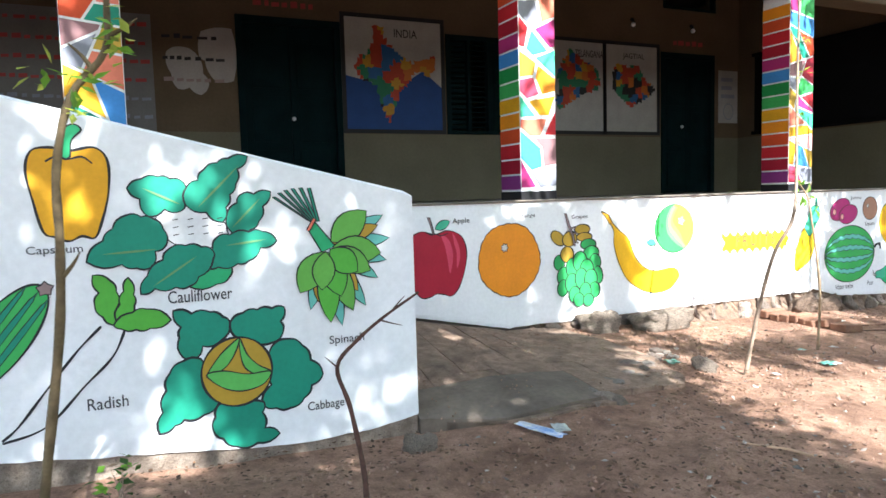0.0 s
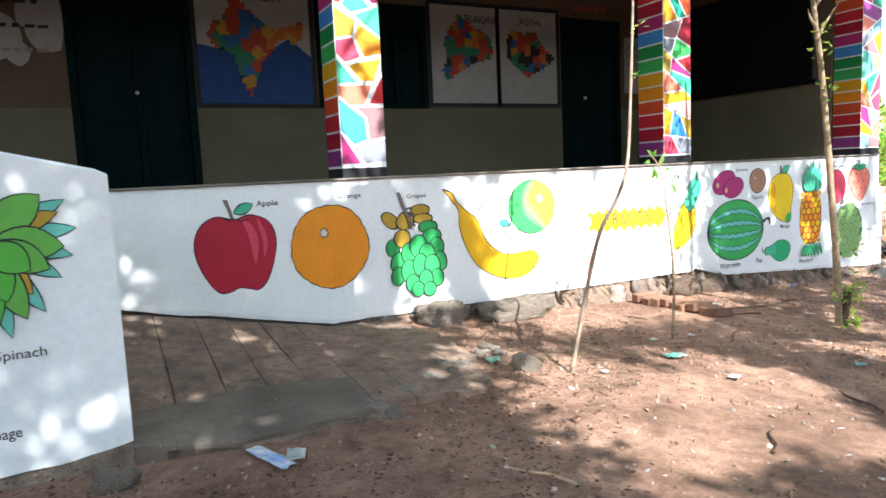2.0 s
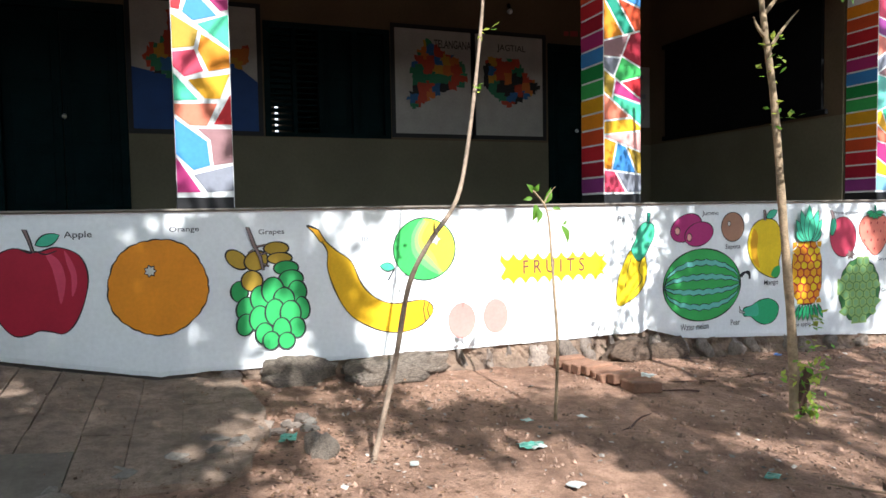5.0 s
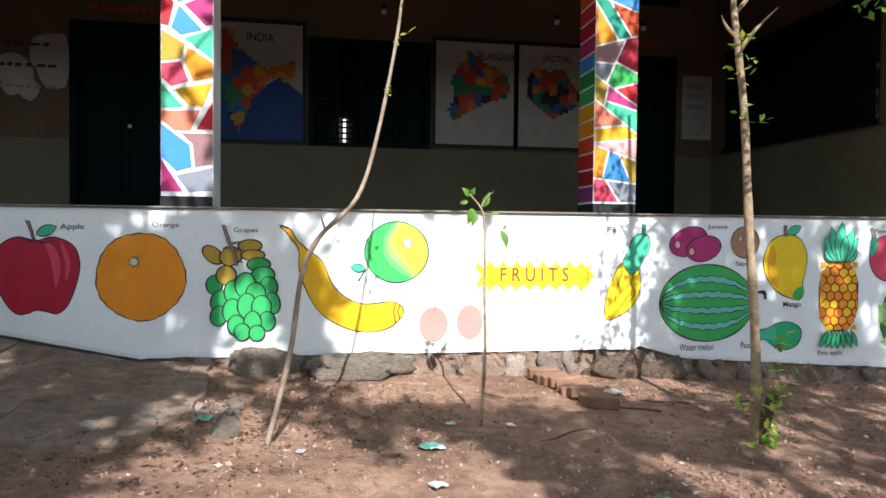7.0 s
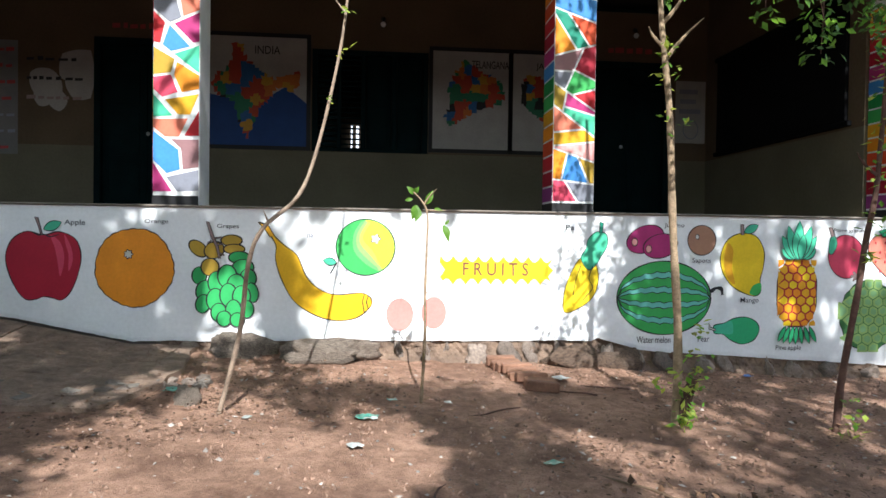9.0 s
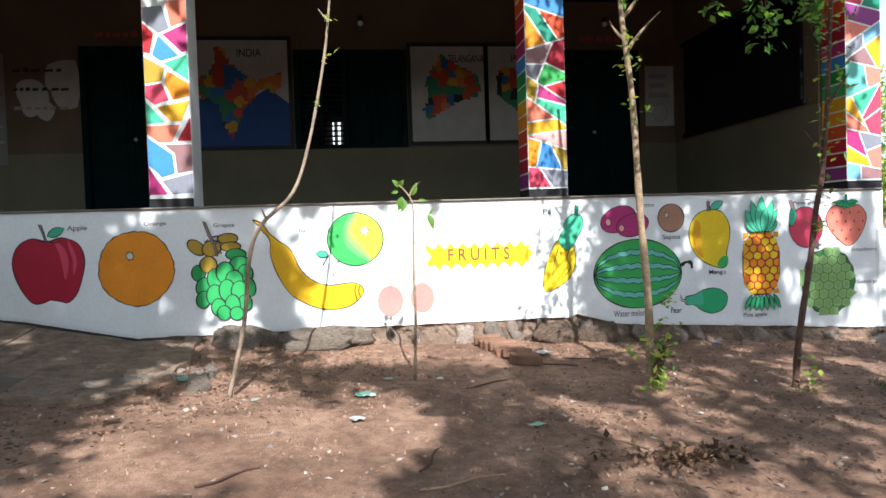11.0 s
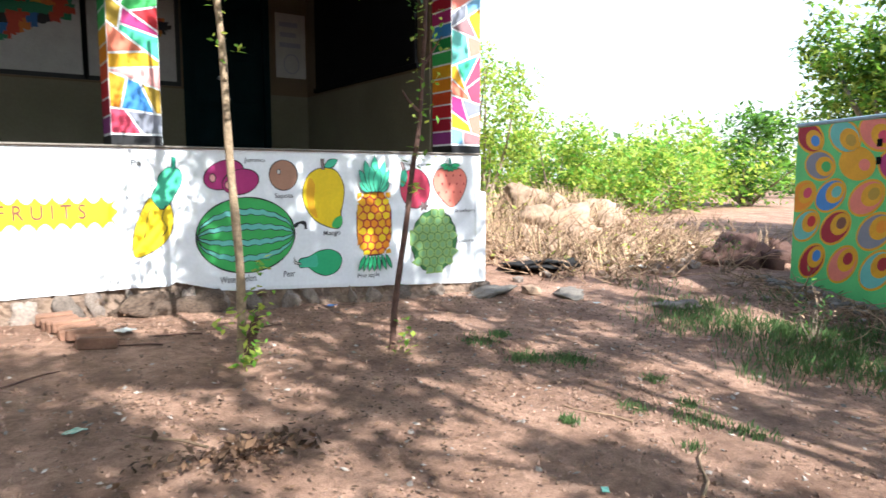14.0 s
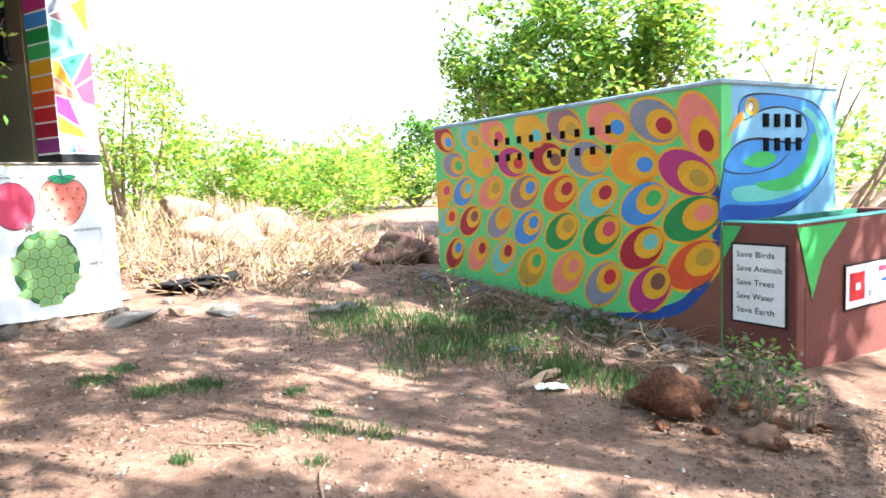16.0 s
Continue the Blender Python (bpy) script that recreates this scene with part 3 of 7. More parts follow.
# ---- painted outbuilding ----
def build_outbuilding():
    rot = math.degrees(math.atan2(BLD_U[1], BLD_U[0]))
    thing = empty("outbuilding", (12.79, 3.21, -0.5), rot)  # local x runs along the long side, local y away to the rear
    L, D, H = 3.82, 1.53, 1.84

    def holed(x0, x1, z0, z1, holes, at):
        bm = bmesh.new()
        us = sorted({x0, x1, *[h[0] for h in holes], *[h[1] for h in holes]})
        zs = sorted({z0, z1, *[h[2] for h in holes], *[h[3] for h in holes]})
        for a, b in zip(us, us[1:]):
            for c, d in zip(zs, zs[1:]):
                if not any(h[0] - 1e-6 < (a + b) / 2 < h[1] and h[2] < (c + d) / 2 < h[3] for h in holes):
                    at(bm, a, b, c, d)
        return bm

    vents = []
    for z, lean in ((1.12, 0.0), (0.955, 0.0)):
        for k in range(9):
            u = 1.17 + k * 0.185 + (0.07 if k > 3 else 0)
            vents.append((u, u + 0.06, z + 0.46, z + 0.53))
    part("side_wall", holed(0, L, -0.2, H, vents, lambda bm, a, b, c, d: box(bm, (a, 0, c), (b, 0.12, d))), paint("peagreen"), thing, "green side wall covered in painted feathers")
    fv = []
    for z in (1.08, 0.90):
        for k in range(4):
            u = 0.50 + k * 0.145
            fv.append((u, u + 0.06, z + 0.46, z + 0.56))
    part("front_wall", holed(0.12, D, -0.2, H, fv, lambda bm, a, b, c, d: box(bm, (L - 0.12, a, c), (L, b, d))), paint("sky"), thing, "light blue front wall with a painted bird")
    part("rear_wall", boxed((0, 0.12, -0.2), (0.12, D, H)), CEMENT, thing)
    part("far_wall", boxed((0.12, D - 0.12, -0.2), (L - 0.12, D, H)), CEMENT, thing)
    part("roof_slab", boxed((-0.01, -0.015, H), (L + 0.015, D + 0.02, H + 0.04), 0.01), material("pale_blue_slab", (0.36, 0.48, 0.55), 0.85, 0.7, 3, 30, 0.4), thing, "weathered pale blue roof slab")
    # black slabs over the vent holes stand for the darkness inside
    for a, b, c, d in vents:
        part("vent_block", boxed((a, -0.0095, c), (b, -0.002, d), 0.002), BOARD, thing, "black ventilation slot")
    for a, b, c, d in fv:
        part("vent_block", boxed((L + 0.002, a, c), (L + 0.016, b, d), 0.002), BOARD, thing, "black ventilation slot")
    tagged(thing, "low outbuilding painted with a green feathered tail and blue bird", "outbuilding")
    tank = empty("water_tank", (11.03, -0.175, -0.65), rot)
    top, W, Dp = 1.01, 1.9, 0.556
    part("side_panel", boxed((0.004, 0, -0.2), (Dp, 0.1, top), 0.008), BROWN_WALL, tank)
    part("front_panel", boxed((Dp - 0.1, 0.1, -0.2), (Dp, W, top), 0.008), BROWN_WALL, tank)
    part("end_panel", boxed((0.004, W - 0.1, -0.2), (Dp - 0.1, W, top), 0.008), BROWN_WALL, tank)
    part("inner_back", boxed((0.004, 0.1, -0.2), (0.05, W - 0.1, top - 0.004)), material("tank_green", (0.03, 0.16, 0.11), 0.7, 0.7, 4, 40, 0.2), tank, "green painted tank lining")
    part("rim", boxed((Dp - 0.105, 0.0, top), (Dp + 0.004, W, top + 0.012), 0.004), paint("aqua"), tank, "pale green painted rim")
    part("rim", boxed((0.004, 0.0, top), (Dp - 0.107, 0.102, top + 0.012), 0.004), paint("aqua"), tank, "pale green painted rim")
    tagged(tank, "brown painted open masonry water tank beside the outbuilding", "water tank")


build_outbuilding()


# ---- painted pictures and lettering ----
def text_mesh(words, width, height):
    """Letters as a flat mesh in u and v, fitted to a box."""
    cu = bpy.data.curves.new("letters", "FONT")
    cu.body, cu.size, cu.resolution_u, cu.offset = words, 1.0, 3, 0.004 if height < 0.06 else 0.008
    ob = bpy.data.objects.new("letters", cu)
    scene.collection.objects.link(ob)
    me = bpy.data.meshes.new_from_object(ob.evaluated_get(bpy.context.evaluated_depsgraph_get()))
    bpy.data.objects.remove(ob)
    xs, ys = [v.co.x for v in me.vertices], [v.co.y for v in me.vertices]
    kx, ky = width / (max(xs) - min(xs)), height / (max(ys) - min(ys))
    x0, y0 = min(xs), min(ys)
    for v in me.vertices:
        v.co = ((v.co.x - x0) * kx, (v.co.y - y0) * ky, 0)
    return me


class Painting:
    def __init__(self, name, label, plane, u, v, category="mural", group="wall paintings"):
        self.p = plane
        self.root = empty(name, plane.at(u, v, 0.0))
        self.inv = self.root.matrix_world.inverted()
        tagged(self.root, label, category, group)
        self.lines = bmesh.new()
        self.count = 0
        self.ink = "ink"

    def fill(self, name, pts, colour, edge=0.006, layer=None):
        self.count += 1
        off = 0.0015 + 0.0005 * (self.count if layer is None else layer)
        bm = bmesh.new()
        flat_poly(bm, self.p, pts, off)
        bmesh.ops.transform(bm, matrix=self.inv, verts=bm.verts)
        ob = part(name, bm, paint(colour), self.root)
        if edge:
            keep, self.lines = self.lines, bmesh.new()
            self.line(list(pts) + [pts[0]], edge, off + 0.00025)
            bmesh.ops.transform(self.lines, matrix=self.inv, verts=self.lines.verts)
            part("outline", self.lines, paint(self.ink), ob)
            self.lines = keep
        return ob

    def line(self, pts, w=0.006, off=None):
        off = 0.0020 + 0.0005 * self.count if off is None else off
        n = len(pts)
        rows = []
        for i, (u, v) in enumerate(pts):
            a, b = pts[max(i - 1, 0)], pts[min(i + 1, n - 1)]
            if pts[0] == pts[-1] and i in (0, n - 1):
                a, b = pts[-2], pts[1]
            du, dv = b[0] - a[0], b[1] - a[1]
            l = math.hypot(du, dv) or 1
            k = w * (0.62 + 0.16 * math.sin(i * 0.7))
            rows.append((self.lines.verts.new(self.p.at(u - dv / l * k, v + du / l * k, off)), self.lines.verts.new(self.p.at(u + dv / l * k, v - du / l * k, off))))
        for a, b in zip(rows, rows[1:]):
            self.lines.faces.new((a[0], a[1], b[1], b[0]))

    def word(self, words, u, v, width, height, colour="pencil"):
        me = text_mesh(words, width, height)
        for q in me.vertices:
            q.co = self.inv @ self.p.at(u + q.co.x, v + q.co.y, 0.005)
        part("lettering", me, paint(colour), self.root)

    def done(self, colour="ink"):
        if len(self.lines.verts):
            bmesh.ops.transform(self.lines, matrix=self.inv, verts=self.lines.verts)
            part("brush_line", self.lines, paint(colour), self.root)
        else:
            self.lines.free()
        return self.root


def oval(u, v, a, b, turn=0.0, n=28, wave=0.0, k=0):
    c, s = math.cos(radians(turn)), math.sin(radians(turn))
    out = []
    for i in range(n):
        t = 2 * math.pi * i / n
        r = 1 + wave * math.cos(k * t)
        x, y = a * r * math.cos(t), b * r * math.sin(t)
        out.append((u + x * c - y * s, v + x * s + y * c))
    return out


def blade(base, tip, width, teeth=0, bulge=0.45, bite=0.22, n=7):
    """A leaf from base to tip; teeth scallops along both edges."""
    (a, b), (c, d) = base, tip
    l = math.hypot(c - a, d - b)
    ux, uy = (c - a) / l, (d - b) / l
    sides = []
    for s in (1, -1):
        row = []
        m = n * (3 if teeth else 1)
        for i in range(m + 1):
            t = i / m
            w = width * (math.sin(math.pi * t ** (0.7 + bulge * 0.6)) ** (1.0 if teeth else 0.8) if 0 < t < 1 else 0)
            if teeth:
                w *= 1 + bite * (abs(math.sin(math.pi * (t * teeth + 0.13 * s))) - 0.6)
            row.append((a + ux * l * t - uy * w * s, b + uy * l * t + ux * w * s))
        sides.append(row)
    return sides[0] + sides[1][-2:0:-1]


def lobed(pts, sag=0.16, n=4):
    """A leaf outline whose edge bulges between its corners."""
    area = sum(a[0] * b[1] - b[0] * a[1] for a, b in zip(pts, pts[1:] + pts[:1]))
    side = 1 if area < 0 else -1
    out = []
    for (a, b), (c, d) in zip(pts, pts[1:] + pts[:1]):
        for i in range(n):
            t = i / n
            k = sag * math.sin(math.pi * t) * side
            out.append((a + (c - a) * t - (d - b) * k, b + (d - b) * t + (c - a) * k))
    return out


def in_box(pts, u0, u1, v0, v1):
    return [(u0 + x * (u1 - u0), v0 + y * (v1 - v0)) for x, y in pts]


def fruit_apple():
    q = Painting("apple_painting", "red apple with green leaf painted on white wall", FRONT, 2.25, 0.55)
    shape = spline(in_box([(0.5, 0.95), (0.7, 1.0), (0.92, 0.9), (1.0, 0.66), (0.96, 0.38), (0.86, 0.12), (0.74, 0.0), (0.62, 0.03), (0.5, 0.05), (0.4, 0.01), (0.26, 0.01), (0.13, 0.17), (0.02, 0.45), (0.0, 0.68), (0.09, 0.89), (0.28, 1.0)], 1.982, 2.52, 0.303, 0.82), 4)
    q.fill("fruit_body", shape, "apple")
    q.fill("highlight", spline([(2.30, 0.79), (2.37, 0.74), (2.40, 0.62), (2.37, 0.48), (2.35, 0.60), (2.33, 0.70)], 4), "rose", 0)
    q.fill("highlight", spline([(2.40, 0.80), (2.45, 0.70), (2.46, 0.60), (2.43, 0.52), (2.43, 0.64), (2.41, 0.72)], 4), "rose", 0)
    q.line(spline([(2.17, 0.815), (2.22, 0.79), (2.25, 0.80), (2.30, 0.78), (2.36, 0.80)], 4, False))
    q.fill("stem", [(2.185, 0.93), (2.21, 0.925), (2.228, 0.86), (2.245, 0.79), (2.232, 0.79), (2.212, 0.86)], "stem", 0.005)
    q.fill("leaf", blade((2.25, 0.835), (2.378, 0.893), 0.035), "mint", 0.005)
    q.word("Apple", 2.40, 0.862, 0.15, 0.05)
    q.done()


def fruit_orange():
    q = Painting("orange_painting", "round orange fruit painted on white wall", FRONT, 2.91, 0.55)
    rim = [1 + 0.020 * abs(math.sin(11 * t + 0.6 * math.sin(3 * t))) + 0.014 * math.cos(5 * t + 1.0) - 0.012 for t in (2 * math.pi * i / 110 for i in range(110))]
    q.fill("fruit_body", [(2.91 + 0.290 * r * math.cos(2 * math.pi * i / 110), 0.553 + 0.300 * r * math.sin(2 * math.pi * i / 110)) for i, r in enumerate(rim)], "orange")
    q.fill("navel", oval(2.864, 0.655, 0.030, 0.032, 0, 14, 0.2, 7), "cream", 0.006)
    q.word("Orange", 2.982, 0.885, 0.175, 0.042)
    q.done()


def fruit_grapes():
    q = Painting("grapes_painting", "bunch of green and yellow grapes painted on wall", FRONT, 3.57, 0.5)
    top = [(3.38, 0.705, 0.081, 0.051, -40, "olive"), (3.50, 0.694, 0.077, 0.064, 20, "olive"), (3.63, 0.770, 0.081, 0.043, 0, "olive"), (3.65, 0.704, 0.081, 0.038, 0, "olive"), (3.39, 0.496, 0.055, 0.068, 0, "grape"), (3.47, 0.563, 0.068, 0.068, 0, "olive"), (3.69, 0.639, 0.081, 0.047, 0, "grape"), (3.72, 0.565, 0.081, 0.060, 0, "grape"), (3.76, 0.482, 0.060, 0.072, 10, "grape"), (3.43, 0.379, 0.064, 0.081, -10, "grape"), (3.52, 0.445, 0.064, 0.085, 0, "grape")]
    low = [(3.60, 0.494, 0.072, 0.089, 0, "grape"), (3.67, 0.433, 0.068, 0.077, 0, "grape"), (3.79, 0.368, 0.047, 0.077, 10, "grape"), (3.42, 0.279, 0.055, 0.072, -10, "grape"), (3.51, 0.314, 0.064, 0.085, -5, "grape"), (3.61, 0.349, 0.064, 0.089, 0, "grape"), (3.71, 0.337, 0.068, 0.085, 0, "grape"), (3.75, 0.240, 0.055, 0.068, 5, "grape"), (3.54, 0.213, 0.060, 0.072, 0, "grape"), (3.65, 0.227, 0.060, 0.085, 0, "grape"), (3.58, 0.165, 0.055, 0.060, 0, "grape"), (3.68, 0.157, 0.055, 0.055, 0, "grape")]
    for u, v, a, b, r, c in top + low:
        q.fill("grape", oval(u, v, a, b, r, 22), c, 0.0075)
    q.fill("stalk", [(3.44, 0.915), (3.462, 0.91), (3.50, 0.80), (3.535, 0.72), (3.55, 0.63), (3.535, 0.63), (3.515, 0.72), (3.475, 0.80)], "stem", 0.004)
    for pts in ([(3.50, 0.79), (3.56, 0.80)], [(3.52, 0.74), (3.57, 0.75)], [(3.48, 0.77), (3.45, 0.75)], [(3.54, 0.68), (3.58, 0.66)]):
        q.fill("stalklet", [pts[0], (pts[0][0], pts[0][1] - 0.012), (pts[1][0], pts[1][1] - 0.010), pts[1]], "stem", 0.003)
    q.word("Grapes", 3.52, 0.855, 0.165, 0.042)
    q.done()


def fruit_banana():
    q = Painting("banana_painting", "curved yellow banana painted on white wall", FRONT, 4.2, 0.5)
    pts = spline([(3.83, 0.915), (3.91, 0.885), (3.945, 0.82), (4.03, 0.74), (4.13, 0.66), (4.20, 0.50), (4.30, 0.40), (4.43, 0.355), (4.62, 0.37), (4.69, 0.345), (4.715, 0.30), (4.695, 0.25), (4.60, 0.175), (4.45, 0.15), (4.29, 0.185), (4.12, 0.29), (4.02, 0.45), (3.965, 0.62), (3.965, 0.74), (3.90, 0.84)], 4)
    q.fill("fruit_body", pts, "amber")
    q.fill("stalk", [(3.83, 0.913), (3.91, 0.885), (3.955, 0.81), (3.92, 0.80), (3.875, 0.87)], "gold", 0.005)
    q.line([(4.655, 0.365), (4.64, 0.30), (4.655, 0.215)], 0.005)
    q.line([(4.685, 0.345), (4.67, 0.30), (4.685, 0.245)], 0.005)
    q.word("na", 4.205, 0.80, 0.05, 0.03, "grey")
    q.done()


def fruit_guava():
    q = Painting("guava_painting", "green and yellow guava painted on white wall", FRONT, 4.66, 0.73)
    q.fill("fruit_body", oval(4.66, 0.73, 0.232, 0.222, 0, 40), "emerald")
    rim = [(4.66 + 0.224 * math.cos(radians(a)), 0.73 + 0.214 * math.sin(radians(a))) for a in range(-62, 100, 9)]
    for k, c in enumerate(("guava_a", "guava_b", "guava_c", "lemon")):
        s = k * 0.026
        inner = spline([(4.62 + s, 0.93 - s * 0.1), (4.565 + s, 0.83), (4.57 + s, 0.70 + s), (4.66 + s * 0.8, 0.60 + s * 1.2), (4.755, 0.545 + s)], 4, False)
        q.fill("yellow_cheek", rim[k // 2:] + inner, c, 0)
    q.fill("calyx", oval(4.738, 0.797, 0.035, 0.035, 0, 20, 0.25, 5), "cream", 0.004)
    q.fill("leaf", blade((4.435, 0.605), (4.33, 0.625), 0.03), "mint", 0.005)
    q.line([(4.435, 0.605), (4.385, 0.52)], 0.008)
    q.done()


def fruit_cherries():
    q = Painting("cherry_painting", "two faded pink cherries painted on white wall", FRONT, 5.07, 0.21)
    q.ink = "blush"
    for pts in ([(4.94, 0.30), (4.97, 0.40), (5.03, 0.52)], [(5.19, 0.31), (5.12, 0.42), (5.06, 0.53)]):
        q.line(spline(pts, 4, False), 0.004)
    q.fill("cherry", oval(4.935, 0.20, 0.108, 0.130, 0, 28), "blush", 0)
    q.fill("cherry", oval(5.205, 0.215, 0.100, 0.128, 0, 28), "blush", 0)
    q.done("blush")


def fruit_title():
    q = Painting("fruit_title_painting", "yellow scalloped title panel with red lettering", FRONT, 5.7, 0.56)
    pts = []
    for i in range(9):
        a = 5.255 + i * 0.1015
        for s in range(5):
            pts.append((a + 0.1015 * s / 5, 0.672 - 0.05 * math.sin(math.pi * s / 5)))
    pts += [(6.175, 0.66), (6.13, 0.60), (6.175, 0.56), (6.13, 0.51)]
    for i in range(9):
        a = 6.168 - i * 0.1015
        for s in range(5):
            pts.append((a - 0.1015 * s / 5, 0.44 + 0.05 * math.sin(math.pi * s / 5)))
    pts += [(5.25, 0.50), (5.29, 0.56), (5.245, 0.62)]
    q.fill("panel", pts, "yellow", 0)
    q.word("F R U I T S", 5.435, 0.515, 0.53, 0.105, "brown")
    q.done()


def fruit_papaya():
    q = Painting("papaya_painting", "yellow and green papaya painted on white wall", FRONT, 6.42, 0.55)
    q.fill("lower_half", spline([(6.40, 0.66), (6.52, 0.62), (6.55, 0.48), (6.50, 0.34), (6.38, 0.25), (6.27, 0.225), (6.265, 0.38), (6.32, 0.54)], 5), "yellow", 0.005)
    q.fill("upper_half", spline([(6.40, 0.66), (6.44, 0.74), (6.46, 0.82), (6.53, 0.88), (6.61, 0.86), (6.62, 0.77), (6.57, 0.68), (6.52, 0.60), (6.46, 0.57)], 5), "mint", 0.005)
    q.fill("stem", [(6.55, 0.87), (6.575, 0.87), (6.585, 0.95), (6.555, 0.96)], "teal", 0.004)
    q.line(spline([(6.50, 0.60), (6.47, 0.50), (6.50, 0.42), (6.42, 0.32)], 5, False), 0.005)
    q.line(spline([(6.40, 0.60), (6.36, 0.48), (6.34, 0.36)], 5, False), 0.005)
    q.word("Pa", 6.27, 0.89, 0.07, 0.042)
    q.done()


def fruit_small():
    q = Painting("jamun_painting", "two purple jamun berries painted on white wall", FRONT, 7.0, 0.81)
    q.fill("berry", oval(6.94, 0.825, 0.165, 0.108, 22, 28), "magenta")
    q.fill("berry", oval(7.07, 0.770, 0.150, 0.098, 14, 28), "magenta")
    for u, v in ((6.85, 0.80), (6.97, 0.745)):
        q.fill("eye", oval(u, v, 0.025, 0.032, 0, 14), "pink", 0.005)
    q.word("Jummo", 7.10, 0.915, 0.17, 0.046)
    q.done()
    q = Painting("sapota_painting", "round brown sapota painted on white wall", FRONT, 7.425, 0.82)
    q.fill("fruit_body", oval(7.425, 0.822, 0.122, 0.124, 0, 28), "tan")
    q.fill("eye", oval(7.385, 0.85, 0.016, 0.020, 0, 12), "cream", 0.004)
    q.word("Sapota", 7.345, 0.625, 0.16, 0.05)
    q.done()
    q = Painting("mango_painting", "yellow mango with green tip painted on wall", FRONT, 7.78, 0.64)
    q.fill("fruit_body", spline([(7.77, 0.885), (7.90, 0.86), (7.97, 0.74), (7.965, 0.60), (7.94, 0.50), (7.95, 0.41), (7.91, 0.365), (7.83, 0.375), (7.70, 0.44), (7.61, 0.56), (7.59, 0.70), (7.65, 0.83)], 5), "yellow")
    q.fill("green_tip", spline([(7.945, 0.47), (7.95, 0.41), (7.91, 0.368), (7.85, 0.385), (7.88, 0.45)], 4), "emerald", 0)
    q.fill("shaded_cheek", spline([(7.65, 0.80), (7.62, 0.66), (7.65, 0.52), (7.72, 0.46), (7.69, 0.60), (7.70, 0.74)], 4), "gold", 0)
    q.fill("stem", [(7.76, 0.96), (7.785, 0.96), (7.79, 0.87), (7.765, 0.87)], "stem", 0.004)
    q.fill("leaf", blade((7.79, 0.89), (7.915, 0.955), 0.035), "mint", 0.005)
    q.word("Mango", 7.77, 0.295, 0.16, 0.055)
    q.done()
    q = Painting("pear_painting", "small green pear painted on white wall", FRONT, 7.72, 0.075)
    q.fill("fruit_body", spline([(7.545, 0.115), (7.63, 0.135), (7.72, 0.175), (7.83, 0.185), (7.92, 0.14), (7.94, 0.07), (7.89, -0.01), (7.79, -0.04), (7.69, -0.005), (7.62, 0.045), (7.55, 0.05)], 5), "leaf")
    q.fill("neck_tone", spline([(7.55, 0.11), (7.63, 0.13), (7.70, 0.15), (7.71, 0.05), (7.64, 0.045), (7.555, 0.055)], 4), "mint", 0)
    q.fill("stem", [(7.50, 0.14), (7.515, 0.10), (7.56, 0.085), (7.56, 0.07), (7.50, 0.085)], "cream", 0.005)
    q.word("Pear", 7.405, -0.02, 0.10, 0.05)
    q.done()


def fruit_watermelon():
    q = Painting("watermelon_painting", "large green striped watermelon painted on white wall", FRONT, 7.11, 0.34)
    u0, v0, a, b = 7.11, 0.343, 0.402, 0.303
    q.fill("fruit_body", oval(u0, v0, a, b, 0, 56), "emerald", 0.008)
    for k in (-0.62, -0.2, 0.22, 0.62):
        up, lo = [], []
        for i in range(25):
            t = -1 + 2 * i / 24
            e = math.sqrt(max(0, 1 - t * t))
            w = 0.022 * e + 0.002
            z = v0 + b * k * e + 0.008 * math.sin(i * 2.1 + k * 9) * e
            up.append((u0 + a * t * 0.985, z + w))
            lo.append((u0 + a * t * 0.985, z - w))
        q.fill("dark_stripe", up + lo[::-1], "aqua", 0.005)
    q.line(spline([(7.51, 0.395), (7.55, 0.425), (7.60, 0.42), (7.61, 0.37)], 6, False), 0.022)
    q.word("Water melon", 6.88, -0.03, 0.29, 0.055)
    q.done()


